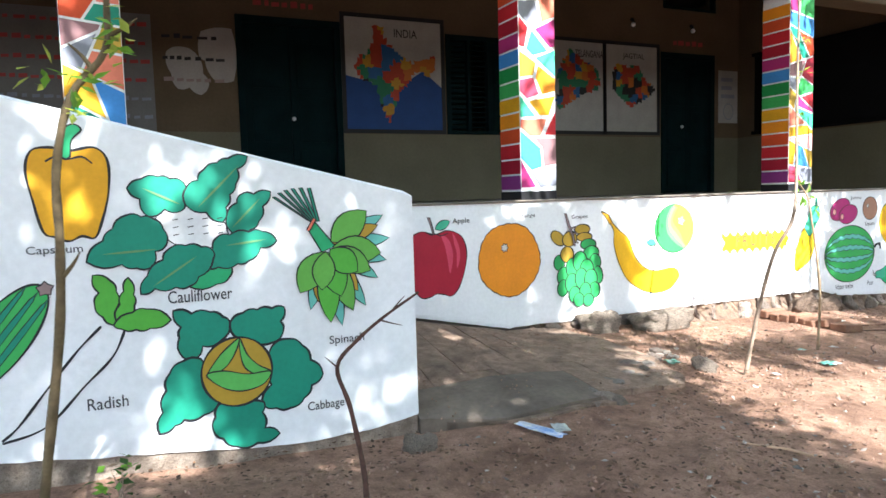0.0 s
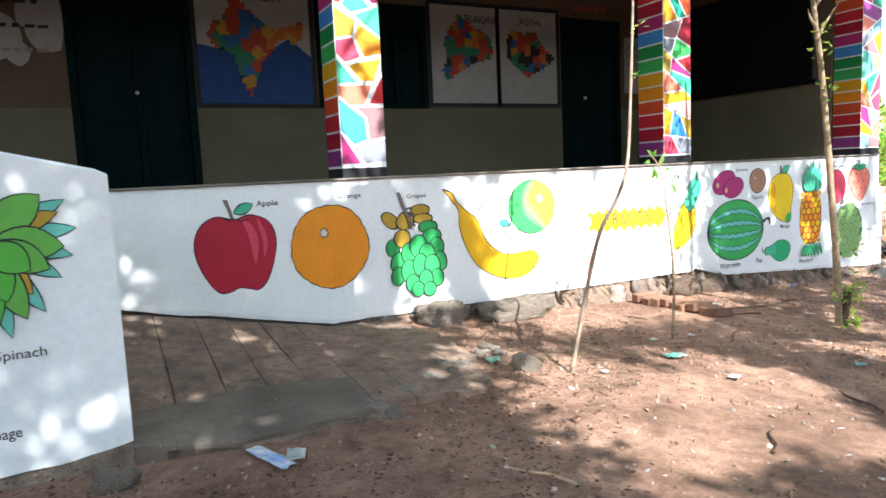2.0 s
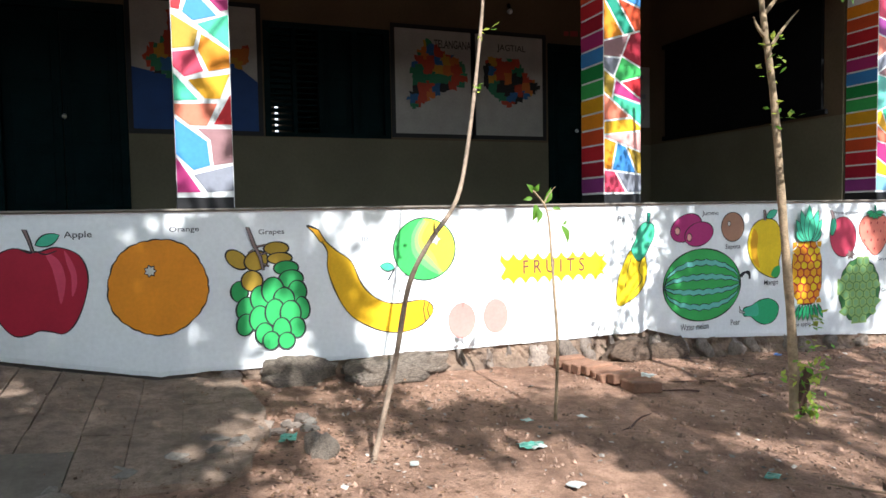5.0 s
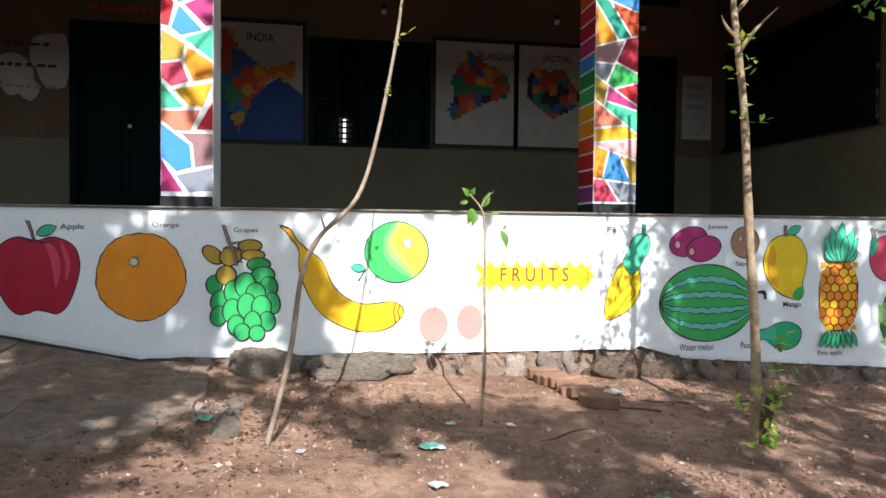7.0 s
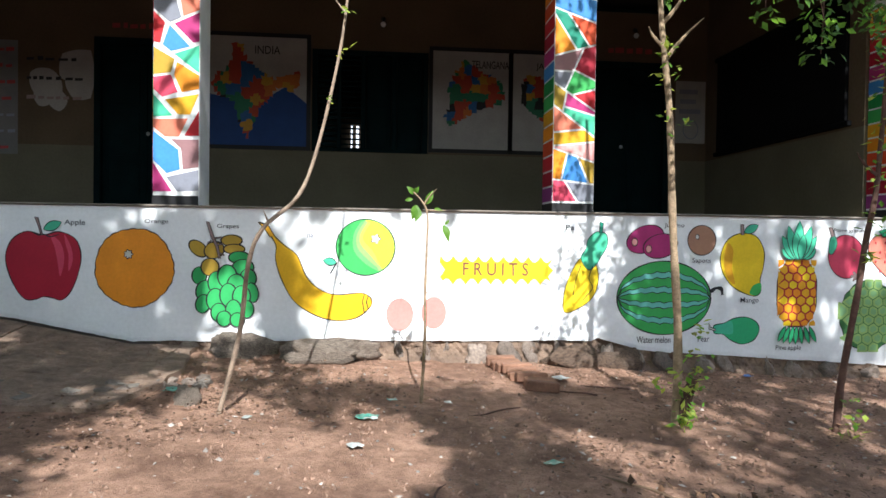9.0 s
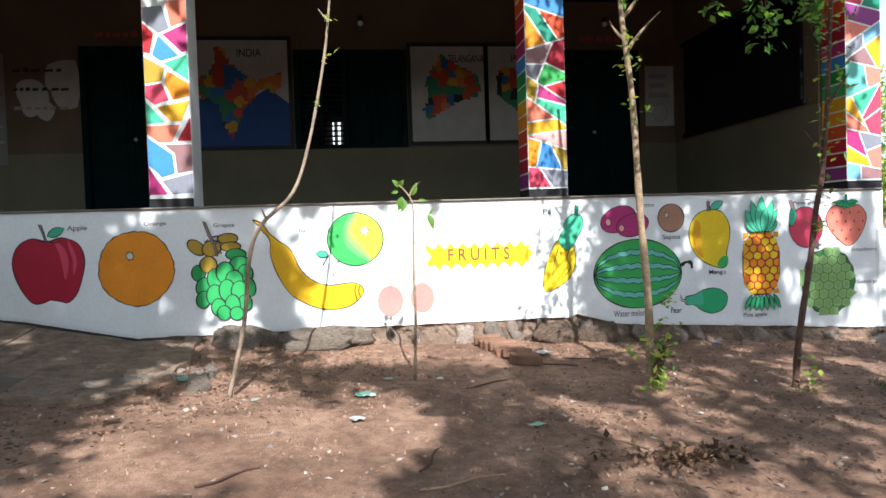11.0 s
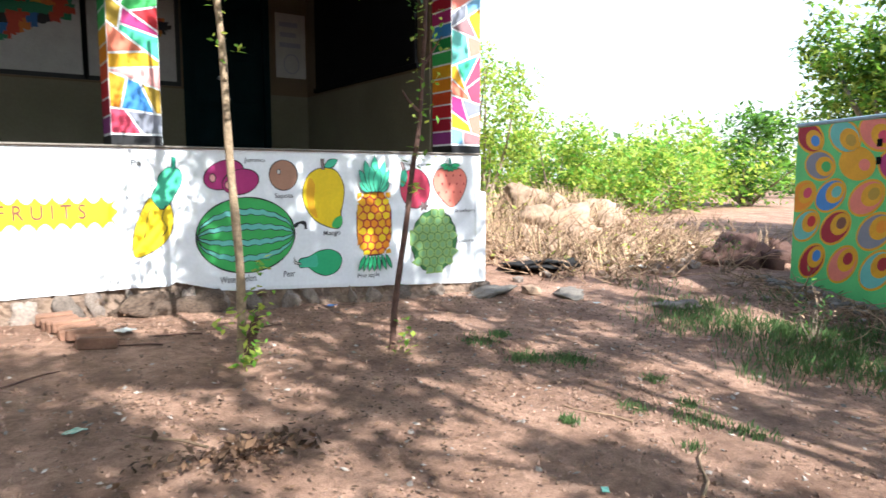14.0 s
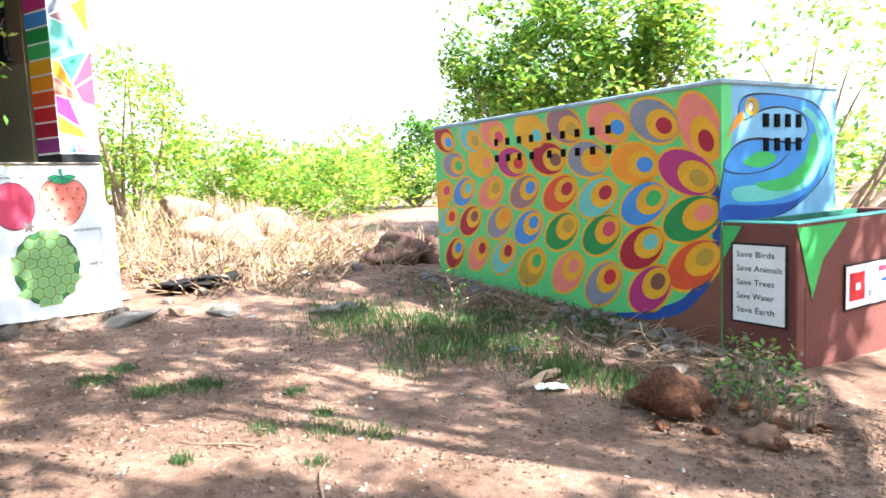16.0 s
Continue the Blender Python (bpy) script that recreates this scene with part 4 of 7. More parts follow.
def fruit_pineapple():
    q = Painting("pineapple_painting", "orange pineapple with teal crown painted on wall", FRONT, 8.265, 0.45)
    rng = random.Random(3)
    body = oval(8.268, 0.39, 0.188, 0.305, 0, 40)
    body = [(8.268 + max(-0.176, min(0.176, u - 8.268)), 0.39 + max(-0.285, min(0.285, v - 0.39))) for u, v in body]
    q.fill("fruit_body", body, "crimson", 0.006)
    seeds = []
    for r in range(9):
        for c in range(5):
            seeds.append((8.268 + (c - 2 + (0.5 if r % 2 else 0)) * 0.078 + rng.uniform(-0.01, 0.01), 0.39 + (r - 4) * 0.066 + rng.uniform(-0.008, 0.008)))
    for (u, v), poly in zip(seeds, cells(seeds, (8.07, 0.08, 8.46, 0.71), 0.013)):
        if ((u - 8.268) / 0.20) ** 4 + ((v - 0.39) / 0.30) ** 4 < 1 and len(poly) > 2:
            poly = [(min(max(x, 8.268 - 0.17), 8.268 + 0.17), min(max(y, 0.115), 0.668)) for x, y in poly]
            q.fill("scale", poly, rng.choice(["gold", "orange", "gold", "orange", "yellow"]), 0, 3)
    for a, l, w in [(-62, 0.20, 0.03), (62, 0.20, 0.03), (-42, 0.27, 0.035), (42, 0.27, 0.035), (-22, 0.31, 0.04), (24, 0.31, 0.04), (0, 0.33, 0.045), (-10, 0.24, 0.04), (12, 0.22, 0.04)]:
        q.fill("crown_leaf", blade((8.265 + a * 0.001, 0.67), (8.265 + l * math.sin(radians(a)) * 0.85, 0.67 + l * math.cos(radians(a))), w), "mint", 0.005)
    for a in (-58, -38, -20, -5, 12, 32, 55):
        q.fill("base_leaf", blade((8.265 + a * 0.0018, 0.115), (8.265 + 0.17 * math.sin(radians(a)) * 1.2, 0.11 - 0.15 * math.cos(radians(a * 0.5))), 0.02), "leaf", 0.005)
    q.word("Pine apple", 8.09, -0.10, 0.225, 0.05)
    q.done()


def fruit_right():
    q = Painting("pomegranate_painting", "pinkish red pomegranate painted on white wall", FRONT, 8.70, 0.70)
    q.fill("fruit_body", oval(8.705, 0.70, 0.163, 0.185, 10, 30), "rose")
    q.fill("green_shoulder", spline([(8.56, 0.86), (8.60, 0.87), (8.62, 0.80), (8.58, 0.72), (8.545, 0.74)], 4), "mint", 0.004)
    q.fill("stem", [(8.54, 0.945), (8.57, 0.945), (8.60, 0.88), (8.57, 0.86)], "stem", 0.004)
    q.fill("calyx", oval(8.80, 0.535, 0.045, 0.035, 0, 24, 0.4, 6), "stem", 0.003)
    q.word("Pome granate", 8.585, 0.90, 0.30, 0.038)
    q.done()
    q = Painting("strawberry_painting", "red strawberry with green cap painted on wall", FRONT, 9.1, 0.72)
    q.fill("fruit_body", spline([(9.10, 0.885), (9.23, 0.885), (9.30, 0.80), (9.28, 0.68), (9.20, 0.56), (9.11, 0.515), (9.02, 0.58), (8.93, 0.68), (8.905, 0.79), (8.97, 0.88)], 5), "coral")
    for i in range(14):
        q.fill("seed", oval(8.97 + (i % 4) * 0.085 + (0.04 if (i // 4) % 2 else 0), 0.82 - (i // 4) * 0.08, 0.008, 0.013, 0, 6), "crimson", 0)
    for a in (-75, -45, -12, 15, 48, 78):
        q.fill("cap_leaf", blade((9.10, 0.915), (9.10 + 0.12 * math.sin(radians(a)), 0.915 - 0.08 * math.cos(radians(a)) + 0.02), 0.02), "leaf", 0.004)
    q.fill("stem", [(9.085, 0.985), (9.105, 0.985), (9.11, 0.91), (9.09, 0.91)], "teal", 0.003)
    q.word("Strawberry", 9.15, 0.455, 0.26, 0.042)
    q.done()
    q = Painting("custard_apple_painting", "knobbly green custard apple painted on white wall", FRONT, 8.92, 0.2)
    rng = random.Random(8)
    q.fill("fruit_body", oval(8.92, 0.20, 0.262, 0.300, 0, 84, 0.02, 15), "scale_gap", 0.006)
    seeds = []
    for r in range(8):
        for c in range(6):
            seeds.append((8.92 + (c - 2.5 + (0.5 if r % 2 else 0)) * 0.088 + rng.uniform(-0.014, 0.014), 0.20 + (r - 3.5) * 0.078 + rng.uniform(-0.01, 0.01)))
    for (u, v), poly in zip(seeds, cells(seeds, (8.64, -0.11, 9.2, 0.51), 0.007)):
        if ((u - 8.92) / 0.25) ** 2 + ((v - 0.20) / 0.29) ** 2 < 1 and len(poly) > 2:
            mu, mv = sum(x for x, y in poly) / len(poly), sum(y for x, y in poly) / len(poly)
            q.fill("scale", poly, "lime", 0, 3)
            q.fill("scale_centre", [(mu + (x - mu) * 0.6, mv + (y - mv) * 0.6) for x, y in poly], "sage", 0, 5)
    q.word("Custard apple", 9.20, 0.16, 0.25, 0.04)
    q.done()


for _f in (fruit_apple, fruit_orange, fruit_grapes, fruit_banana, fruit_guava, fruit_cherries, fruit_title, fruit_papaya, fruit_small, fruit_watermelon, fruit_pineapple, fruit_right):
    _f()


def vegetables():
    q = Painting("capsicum_painting", "yellow-orange capsicum painted on white parapet", RAMP, -0.1, 1.15)
    q.fill("fruit_body", spline([(-0.10, 1.335), (0.0, 1.35), (0.05, 1.29), (0.045, 1.15), (0.01, 1.02), (-0.02, 0.955), (-0.07, 0.965), (-0.12, 0.945), (-0.17, 0.965), (-0.215, 0.99), (-0.245, 1.12), (-0.265, 1.25), (-0.24, 1.335), (-0.17, 1.35)], 5), "gold", 0.008)
    q.line(spline([(-0.19, 1.29), (-0.15, 1.31), (-0.10, 1.30), (-0.05, 1.31), (-0.01, 1.28)], 4, False), 0.006)
    q.fill("stem", spline([(-0.125, 1.31), (-0.095, 1.31), (-0.085, 1.38), (-0.045, 1.425), (-0.075, 1.45), (-0.115, 1.42)], 4), "leaf", 0.006)
    q.word("Capsicum", -0.285, 0.885, 0.215, 0.045)
    q.done()
    q = Painting("cauliflower_painting", "white cauliflower with green leaves painted on parapet", RAMP, 0.38, 0.98)
    q.fill("curd", oval(0.384, 0.982, 0.161, 0.095, -14, 48, 0.02, 13), "white", 0.005)
    q.fill("leaf", lobed([(0.12, 1.17), (0.18, 1.21), (0.25, 1.22), (0.30, 1.21), (0.36, 1.19), (0.36, 1.09), (0.34, 1.06), (0.27, 1.07), (0.20, 1.04), (0.17, 1.12)]), "teal", 0.006)
    q.fill("leaf", lobed([(0.54, 1.03), (0.59, 1.09), (0.61, 1.13), (0.67, 1.13), (0.75, 1.14), (0.71, 1.07), (0.69, 1.00), (0.65, 0.96), (0.56, 0.95)]), "teal", 0.006)
    q.fill("leaf", lobed([(0.36, 1.09), (0.37, 1.17), (0.42, 1.20), (0.45, 1.25), (0.51, 1.28), (0.56, 1.30), (0.65, 1.31), (0.60, 1.25), (0.59, 1.18), (0.56, 1.13), (0.54, 1.07), (0.52, 1.00), (0.45, 1.05)]), "teal", 0.006)
    q.fill("leaf", lobed([(-0.06, 0.85), (0.01, 0.94), (0.05, 0.99), (0.11, 1.05), (0.17, 1.04), (0.22, 1.03), (0.26, 0.98), (0.27, 0.91), (0.22, 0.88), (0.20, 0.81), (0.14, 0.81), (0.08, 0.83)]), "teal", 0.006)
    q.fill("leaf", lobed([(0.35, 0.71), (0.42, 0.78), (0.55, 0.79), (0.54, 0.74), (0.48, 0.71)]), "leaf", 0.006)
    q.fill("leaf", lobed([(0.47, 0.88), (0.49, 0.93), (0.55, 0.94), (0.64, 0.95), (0.70, 0.95), (0.77, 0.90), (0.69, 0.87), (0.63, 0.81), (0.58, 0.80), (0.49, 0.79), (0.44, 0.79)]), "teal", 0.006)
    q.fill("leaf", lobed([(0.25, 0.84), (0.28, 0.89), (0.35, 0.90), (0.42, 0.89), (0.47, 0.87), (0.47, 0.83), (0.40, 0.75), (0.36, 0.71), (0.30, 0.71), (0.21, 0.71), (0.15, 0.69), (0.18, 0.77)]), "teal", 0.006)
    q.fill("leaf_vein", blade((0.34, 1.09), (0.18, 1.17), 0.005), "moss", 0)
    q.fill("leaf_vein", blade((0.41, 1.07), (0.61, 1.27), 0.005), "moss", 0)
    q.fill("leaf_vein", blade((0.56, 0.97), (0.70, 1.11), 0.005), "moss", 0)
    q.fill("leaf_vein", blade((0.23, 0.89), (0.00, 0.88), 0.005), "moss", 0)
    q.fill("leaf_vein", blade((0.53, 0.89), (0.72, 0.91), 0.005), "moss", 0)
    q.fill("leaf_vein", blade((0.40, 0.85), (0.20, 0.72), 0.005), "moss", 0)
    for i in range(12):
        u, v = 0.30 + (i % 4) * 0.065, 1.02 - (i // 4) * 0.035
        q.line([(u, v), (u + 0.025, v + 0.004)], 0.003)
    q.word("Cauliflower", 0.262, 0.635, 0.285, 0.058)
    q.done()
    q = Painting("spinach_painting", "tied bunch of green spinach painted on parapet", RAMP, 1.08, 0.8)
    for i, a in enumerate((-52, -38, -26, -14, -2, 10)):
        u, v = 0.945 + 0.20 * math.sin(radians(a - 12)), 0.985 + 0.17 * math.cos(radians(a * 0.8))
        q.fill("stalk", [(0.93 + i * 0.008, 0.99), (0.945 + i * 0.008, 0.985), (u + 0.008, v), (u - 0.008, v)], "teal", 0.004)
    q.fill("stalk", [(0.92, 0.955), (0.955, 0.99), (1.06, 0.86), (0.99, 0.83)], "leaf", 0.005)
    for tip, w, c in [((1.352, 0.885), 0.03, "aqua"), ((1.318, 1.005), 0.03, "aqua"), ((1.33, 0.77), 0.03, "aqua"), ((1.28, 0.68), 0.03, "aqua"), ((1.21, 0.54), 0.03, "aqua"), ((0.92, 0.545), 0.03, "aqua"), ((1.08, 0.447), 0.03, "aqua"), ((1.29, 0.955), 0.032, "olive"), ((1.17, 0.62), 0.035, "olive"), ((0.96, 0.58), 0.035, "olive"),
                      ((1.23, 1.03), 0.055, "spinach"), ((1.30, 0.81), 0.055, "spinach"), ((1.24, 0.72), 0.05, "spinach"), ((1.14, 0.52), 0.045, "spinach"), ((1.02, 0.47), 0.045, "grass"), ((0.87, 0.635), 0.055, "spinach"), ((1.08, 0.60), 0.05, "grass"), ((1.17, 0.72), 0.05, "grass"), ((0.98, 0.64), 0.045, "spinach")]:
        q.fill("leaf", blade((1.01 + (tip[0] - 1.01) * 0.12, 0.86 + (tip[1] - 0.86) * 0.12), tip, w * 1.3), c, 0.005)
    q.fill("tie", [(0.915, 0.945), (0.93, 0.94), (0.965, 0.995), (0.95, 1.005)], "salmon", 0.004)
    q.word("Spinach", 1.01, 0.345, 0.185, 0.055)
    q.done()
    q = Painting("cabbage_painting", "golden cabbage with green leaves painted on parapet", RAMP, 0.55, 0.28)
    q.fill("leaf", lobed([(0.28, 0.60), (0.36, 0.58), (0.44, 0.58), (0.50, 0.55), (0.53, 0.52), (0.49, 0.44), (0.40, 0.42), (0.36, 0.36), (0.31, 0.38), (0.30, 0.47), (0.31, 0.52)]), "teal", 0.008)
    q.fill("leaf", lobed([(0.53, 0.52), (0.59, 0.56), (0.66, 0.57), (0.73, 0.57), (0.79, 0.57), (0.77, 0.50), (0.78, 0.45), (0.73, 0.40), (0.61, 0.43), (0.56, 0.44)]), "teal", 0.008)
    q.fill("leaf", lobed([(0.72, 0.38), (0.80, 0.41), (0.87, 0.37), (0.91, 0.29), (0.97, 0.21), (0.91, 0.16), (0.87, 0.10), (0.80, 0.06), (0.73, 0.07), (0.66, 0.10), (0.71, 0.19)]), "teal", 0.008)
    q.fill("leaf", lobed([(0.39, 0.36), (0.31, 0.36), (0.25, 0.31), (0.23, 0.23), (0.21, 0.13), (0.19, 0.03), (0.26, 0.06), (0.30, 0.08), (0.39, 0.09), (0.46, 0.14), (0.41, 0.21)]), "teal", 0.008)
    q.fill("leaf", lobed([(0.46, 0.13), (0.44, 0.07), (0.43, -0.00), (0.47, -0.04), (0.53, -0.09), (0.63, -0.09), (0.74, -0.06), (0.67, -0.02), (0.66, 0.06), (0.67, 0.11), (0.57, 0.11)]), "teal", 0.008)
    q.fill("head", oval(0.552, 0.278, 0.165, 0.168, 0, 36), "olive", 0.008)
    q.fill("inner_leaf", spline([(0.57, 0.44), (0.54, 0.36), (0.49, 0.30), (0.41, 0.27), (0.46, 0.35), (0.51, 0.40)], 4), "heart", 0.005)
    q.fill("inner_leaf", spline([(0.57, 0.44), (0.60, 0.36), (0.65, 0.30), (0.71, 0.26), (0.65, 0.25), (0.59, 0.29), (0.57, 0.36)], 4), "heart", 0.005)
    q.fill("inner_leaf", spline([(0.41, 0.28), (0.49, 0.29), (0.60, 0.26), (0.71, 0.26), (0.67, 0.20), (0.57, 0.18), (0.48, 0.21)], 4), "heart", 0.005)
    q.word("Cabbage", 0.885, 0.015, 0.19, 0.06)
    q.done()
    q = Painting("radish_painting", "white radish outline with green leaves on parapet", RAMP, 0.0, 0.5)
    q.fill("leaf", lobed([(0.03, 0.56), (-0.01, 0.60), (-0.04, 0.66), (-0.02, 0.71), (-0.04, 0.79), (0.03, 0.76), (0.05, 0.71), (0.05, 0.64)]), "grass", 0.006)
    q.fill("leaf", lobed([(0.04, 0.58), (0.06, 0.65), (0.08, 0.71), (0.10, 0.77), (0.12, 0.69), (0.12, 0.64), (0.09, 0.58)]), "grass", 0.006)
    q.fill("leaf", lobed([(0.03, 0.56), (0.11, 0.61), (0.17, 0.62), (0.27, 0.56), (0.18, 0.53), (0.12, 0.53), (0.06, 0.54)]), "grass", 0.006)
    q.line(spline([(-0.02, 0.56), (-0.12, 0.46), (-0.25, 0.30), (-0.36, 0.16), (-0.425, 0.105)], 8, False), 0.008)
    q.line(spline([(0.075, 0.535), (0.02, 0.42), (-0.10, 0.30), (-0.26, 0.14), (-0.425, 0.095)], 8, False), 0.008)
    q.word("Radish", -0.095, 0.185, 0.165, 0.055)
    q.done()
    q = Painting("gourd_painting", "striped green gourd painted on white parapet", RAMP, -0.4, 0.52)
    q.fill("fruit_body", oval(-0.40, 0.545, 0.27, 0.105, 52, 36), "emerald", 0.007)
    for d in (-0.05, 0.0, 0.05):
        q.fill("dark_stripe", oval(-0.40 - d * 0.79, 0.545 + d * 0.62, 0.235, 0.013, 52, 20, 0.06, 9), "teal", 0.003)
    q.fill("stem", oval(-0.225, 0.745, 0.03, 0.028, 20, 10, 0.2, 5), "stem", 0.004)
    q.done()


vegetables()


# ---- paintings on the outbuilding and tank ----
def feathers():
    rows = [((0.21, 1.22), (0.73, 1.2), (1.15, 1.21), (1.74, 1.18), (2.21, 1.2), (2.75, 1.17), (3.22, 1.14), (3.64, 1.06)),
            ((0.39, 0.92), (0.92, 0.93), (1.44, 0.9), (1.98, 0.91), (2.49, 0.88), (3.02, 0.82), (3.52, 0.73)),
            ((0.13, 0.59), (0.57, 0.61), (1.07, 0.6), (1.62, 0.6), (2.13, 0.58), (2.6, 0.54), (3.11, 0.49), (3.56, 0.38)),
            ((0.22, 0.28), (0.67, 0.29), (1.2, 0.29), (1.66, 0.25), (2.14, 0.23), (2.64, 0.22), (3.08, 0.13), (3.58, 0.03)),
            ((0.34, -0.09), (0.8, -0.07), (1.25, -0.07), (1.7, -0.14), (2.21, -0.15), (2.65, -0.21), (3.16, -0.2))]
    hues = [["crimson", "aqua", "coral", "gold", "mauve", "coral", "grey", "coral"], ["grey", "gold", "magenta", "crimson", "grey", "orange", "magenta"], ["orange", "blue", "coral", "mauve", "vermilion", "aqua", "blue", "green"],
            ["aqua", "crimson", "grey", "blue", "green", "green", "crimson", "vermilion"], ["crimson", "coral", "aqua", "olive", "coral", "grey", "magenta"]]
    eyes = ["orange", "blue", "olive", "rose", "aqua", "olive", "blue", "crimson", "crimson", "emerald", "coral", "red", "brown"]
    k = 0
    for row, cols, tilt in zip(rows, hues, ((-24, -62), (-8, -22), (24, 22), (30, 34), (40, 40))):
        for (u, v), c in zip(row, cols):
            k += 1
            ang = tilt[0] if u < 3.3 else tilt[1]
            q = Painting("feather_painting", "oval feather painted in bright rings on green wall", SIDE, u, v, "mural", "painted tail feathers")
            s = 0.88 + 0.14 * u / 3.8
            ca, sa = math.cos(radians(ang)), math.sin(radians(ang))
            la, lb = 0.272 * s, 0.180 * s
            if u > 3.3:
                la, lb = 0.29, 0.18
            for name, a, b, sh, col in (("rim", la, lb, 0, "gold"), ("vane", la - 0.024, lb - 0.024, 0, c), ("ring", la * 0.58, lb * 0.62, 0.32, "gold"), ("eye", la * 0.30, lb * 0.34, 0.42, eyes[k % 13])):
                cu, cv = u + ca * la * sh, v + sa * la * sh
                q.fill(name, [(min(max(x, 0.01), 3.81), min(y, 1.335)) for x, y in oval(cu, cv, a, b, ang, 26)], col, 0)
            q.done()


feathers()


def bird_and_base():
    q = Painting("tail_edge_painting", "deep blue painted edge over brown base band", SIDE, 3.4, -0.2)
    q.fill("brown_band", [(2.80, -0.75), (2.86, -0.46), (3.10, -0.43), (3.35, -0.36), (3.58, -0.22), (3.72, 0.0), (3.78, 0.2), (3.80, 0.36), (3.818, 0.36), (3.818, -0.85)], "brown", 0, 0)
    q.fill("blue_edge", spline([(2.72, -0.46), (3.05, -0.40), (3.30, -0.32), (3.50, -0.22), (3.66, -0.02), (3.74, 0.20), (3.75, 0.45), (3.72, 0.62), (3.80, 0.62), (3.81, 0.25), (3.76, 0.0), (3.66, -0.18), (3.45, -0.36), (3.15, -0.45)], 4), "navy", 0, 1)
    q.done()
    q = Painting("bird_painting", "plain blue and green bird shape on blue wall", FACE, 0.75, 0.85)
    q.fill("body", spline([(0.02, 0.36), (0.02, 0.72), (0.15, 0.90), (0.45, 0.96), (0.93, 0.92), (1.10, 0.99), (1.05, 1.13), (0.78, 1.19), (0.51, 1.17), (0.27, 1.09), (0.20, 1.17), (0.32, 1.27), (0.78, 1.28), (1.24, 1.21), (1.47, 0.95), (1.39, 0.69), (1.09, 0.49), (0.70, 0.37)], 5), "blue", 0.010)
    q.fill("green_band", spline([(0.15, 0.60), (0.60, 0.62), (1.0, 0.68), (1.22, 0.86), (1.20, 1.06), (1.02, 1.17), (1.12, 1.19), (1.32, 1.05), (1.35, 0.82), (1.15, 0.60), (0.72, 0.50), (0.2, 0.50)], 5), "aqua", 0)
    q.fill("green_core", spline([(0.40, 0.62), (0.80, 0.66), (1.06, 0.78), (1.14, 0.95), (1.22, 1.0), (1.25, 0.84), (1.06, 0.62), (0.72, 0.55)], 5), "emerald", 0)
    q.fill("wing", spline([(0.03, 0.74), (0.15, 0.90), (0.45, 0.95), (0.85, 0.90), (0.70, 0.76), (0.35, 0.70)], 5), "blue", 0.008)
    q.fill("wing_patch", spline([(0.25, 0.78), (0.45, 0.86), (0.68, 0.82), (0.50, 0.74)], 5), "emerald", 0)
    q.fill("belly", spline([(0.02, 0.36), (0.02, 0.48), (0.40, 0.46), (0.85, 0.46), (1.1, 0.52), (0.72, 0.37)], 5), "navy", 0)
    q.fill("face", oval(0.36, 1.19, 0.09, 0.07, 0, 16), "olive", 0)
    q.fill("eye", oval(0.34, 1.19, 0.035, 0.035, 0, 12), "cream", 0.006)
    q.fill("beak", [(0.24, 1.16), (0.16, 1.11), (0.03, 0.93), (0.10, 1.0), (0.27, 1.10)], "orange", 0)
    q.done("navy")
    tank_front = Plane(SIDE.at(4.378, 0), FACE.u, FACE.n)
    q = Painting("tank_triangle_painting", "green triangle painted on brown tank corner", tank_front, 0.3, 0.1)
    q.fill("triangle", [(0.0, 0.34), (0.62, 0.34), (0.30, 0.10), (0.18, -0.15), (0.08, 0.12)], "emerald", 0)
    q.done()
    q = Painting("tank_side_triangle_painting", "small green triangle painted on brown tank side", SIDE, 3.85, 0.3)
    q.fill("triangle", [(3.83, 0.34), (3.98, 0.34), (3.835, 0.10)], "emerald", 0)
    q.done()

    def sign(name, label, plane, u0, u1, v0, v1):
        thing = empty(name, plane.at(u0, v0))
        inv = thing.matrix_world.inverted()

        def slab(nm, a, b, c, d, off, th, col, lab=""):
            bm = bmesh.new()
            box(bm, (0, 0, 0), (1, 1, 1))
            for v in bm.verts:
                v.co = inv @ plane.at(a + (b - a) * v.co.x, c + (d - c) * v.co.z, off + th * v.co.y)
            bmesh.ops.recalc_face_normals(bm, faces=bm.faces)
            return part(nm, bm, paint(col), thing, lab)

        slab("panel", u0, u1, v0, v1, 0.001, 0.006, "white")
        for a, b, c, d in ((u0, u1, v1, v1 + 0.014), (u0, u1, v0 - 0.014, v0), (u0 - 0.014, u0, v0 - 0.014, v1 + 0.014), (u1, u1 + 0.014, v0 - 0.014, v1 + 0.014)):
            slab("border", a, b, c, d, 0.001, 0.008, "black")
        tagged(thing, label, "sign")
        return thing, inv, slab

    thing, inv, slab = sign("wall_sign", "white painted sign with five hand-lettered lines", SIDE, 3.915, 4.30, -0.33, 0.21)
    for i, words in enumerate(("Save Birds", "Save Animals", "Save Trees", "Save Water", "Save Earth")):
        me = text_mesh(words, 0.028 * len(words), 0.042)
        for q in me.vertices:
            q.co = inv @ SIDE.at(3.945 + q.co.x, 0.125 - i * 0.098 + q.co.y, 0.0095)
        part("lettering", me, paint("ink"), thing)
    thing, inv, slab = sign("tank_sign", "white painted sign with a red patch", tank_front, 0.60, 1.45, -0.285, 0.02)
    slab("red_patch", 0.65, 0.86, -0.235, -0.035, 0.0075, 0.002, "red")
    slab("white_patch", 0.73, 0.79, -0.16, -0.11, 0.010, 0.002, "white")
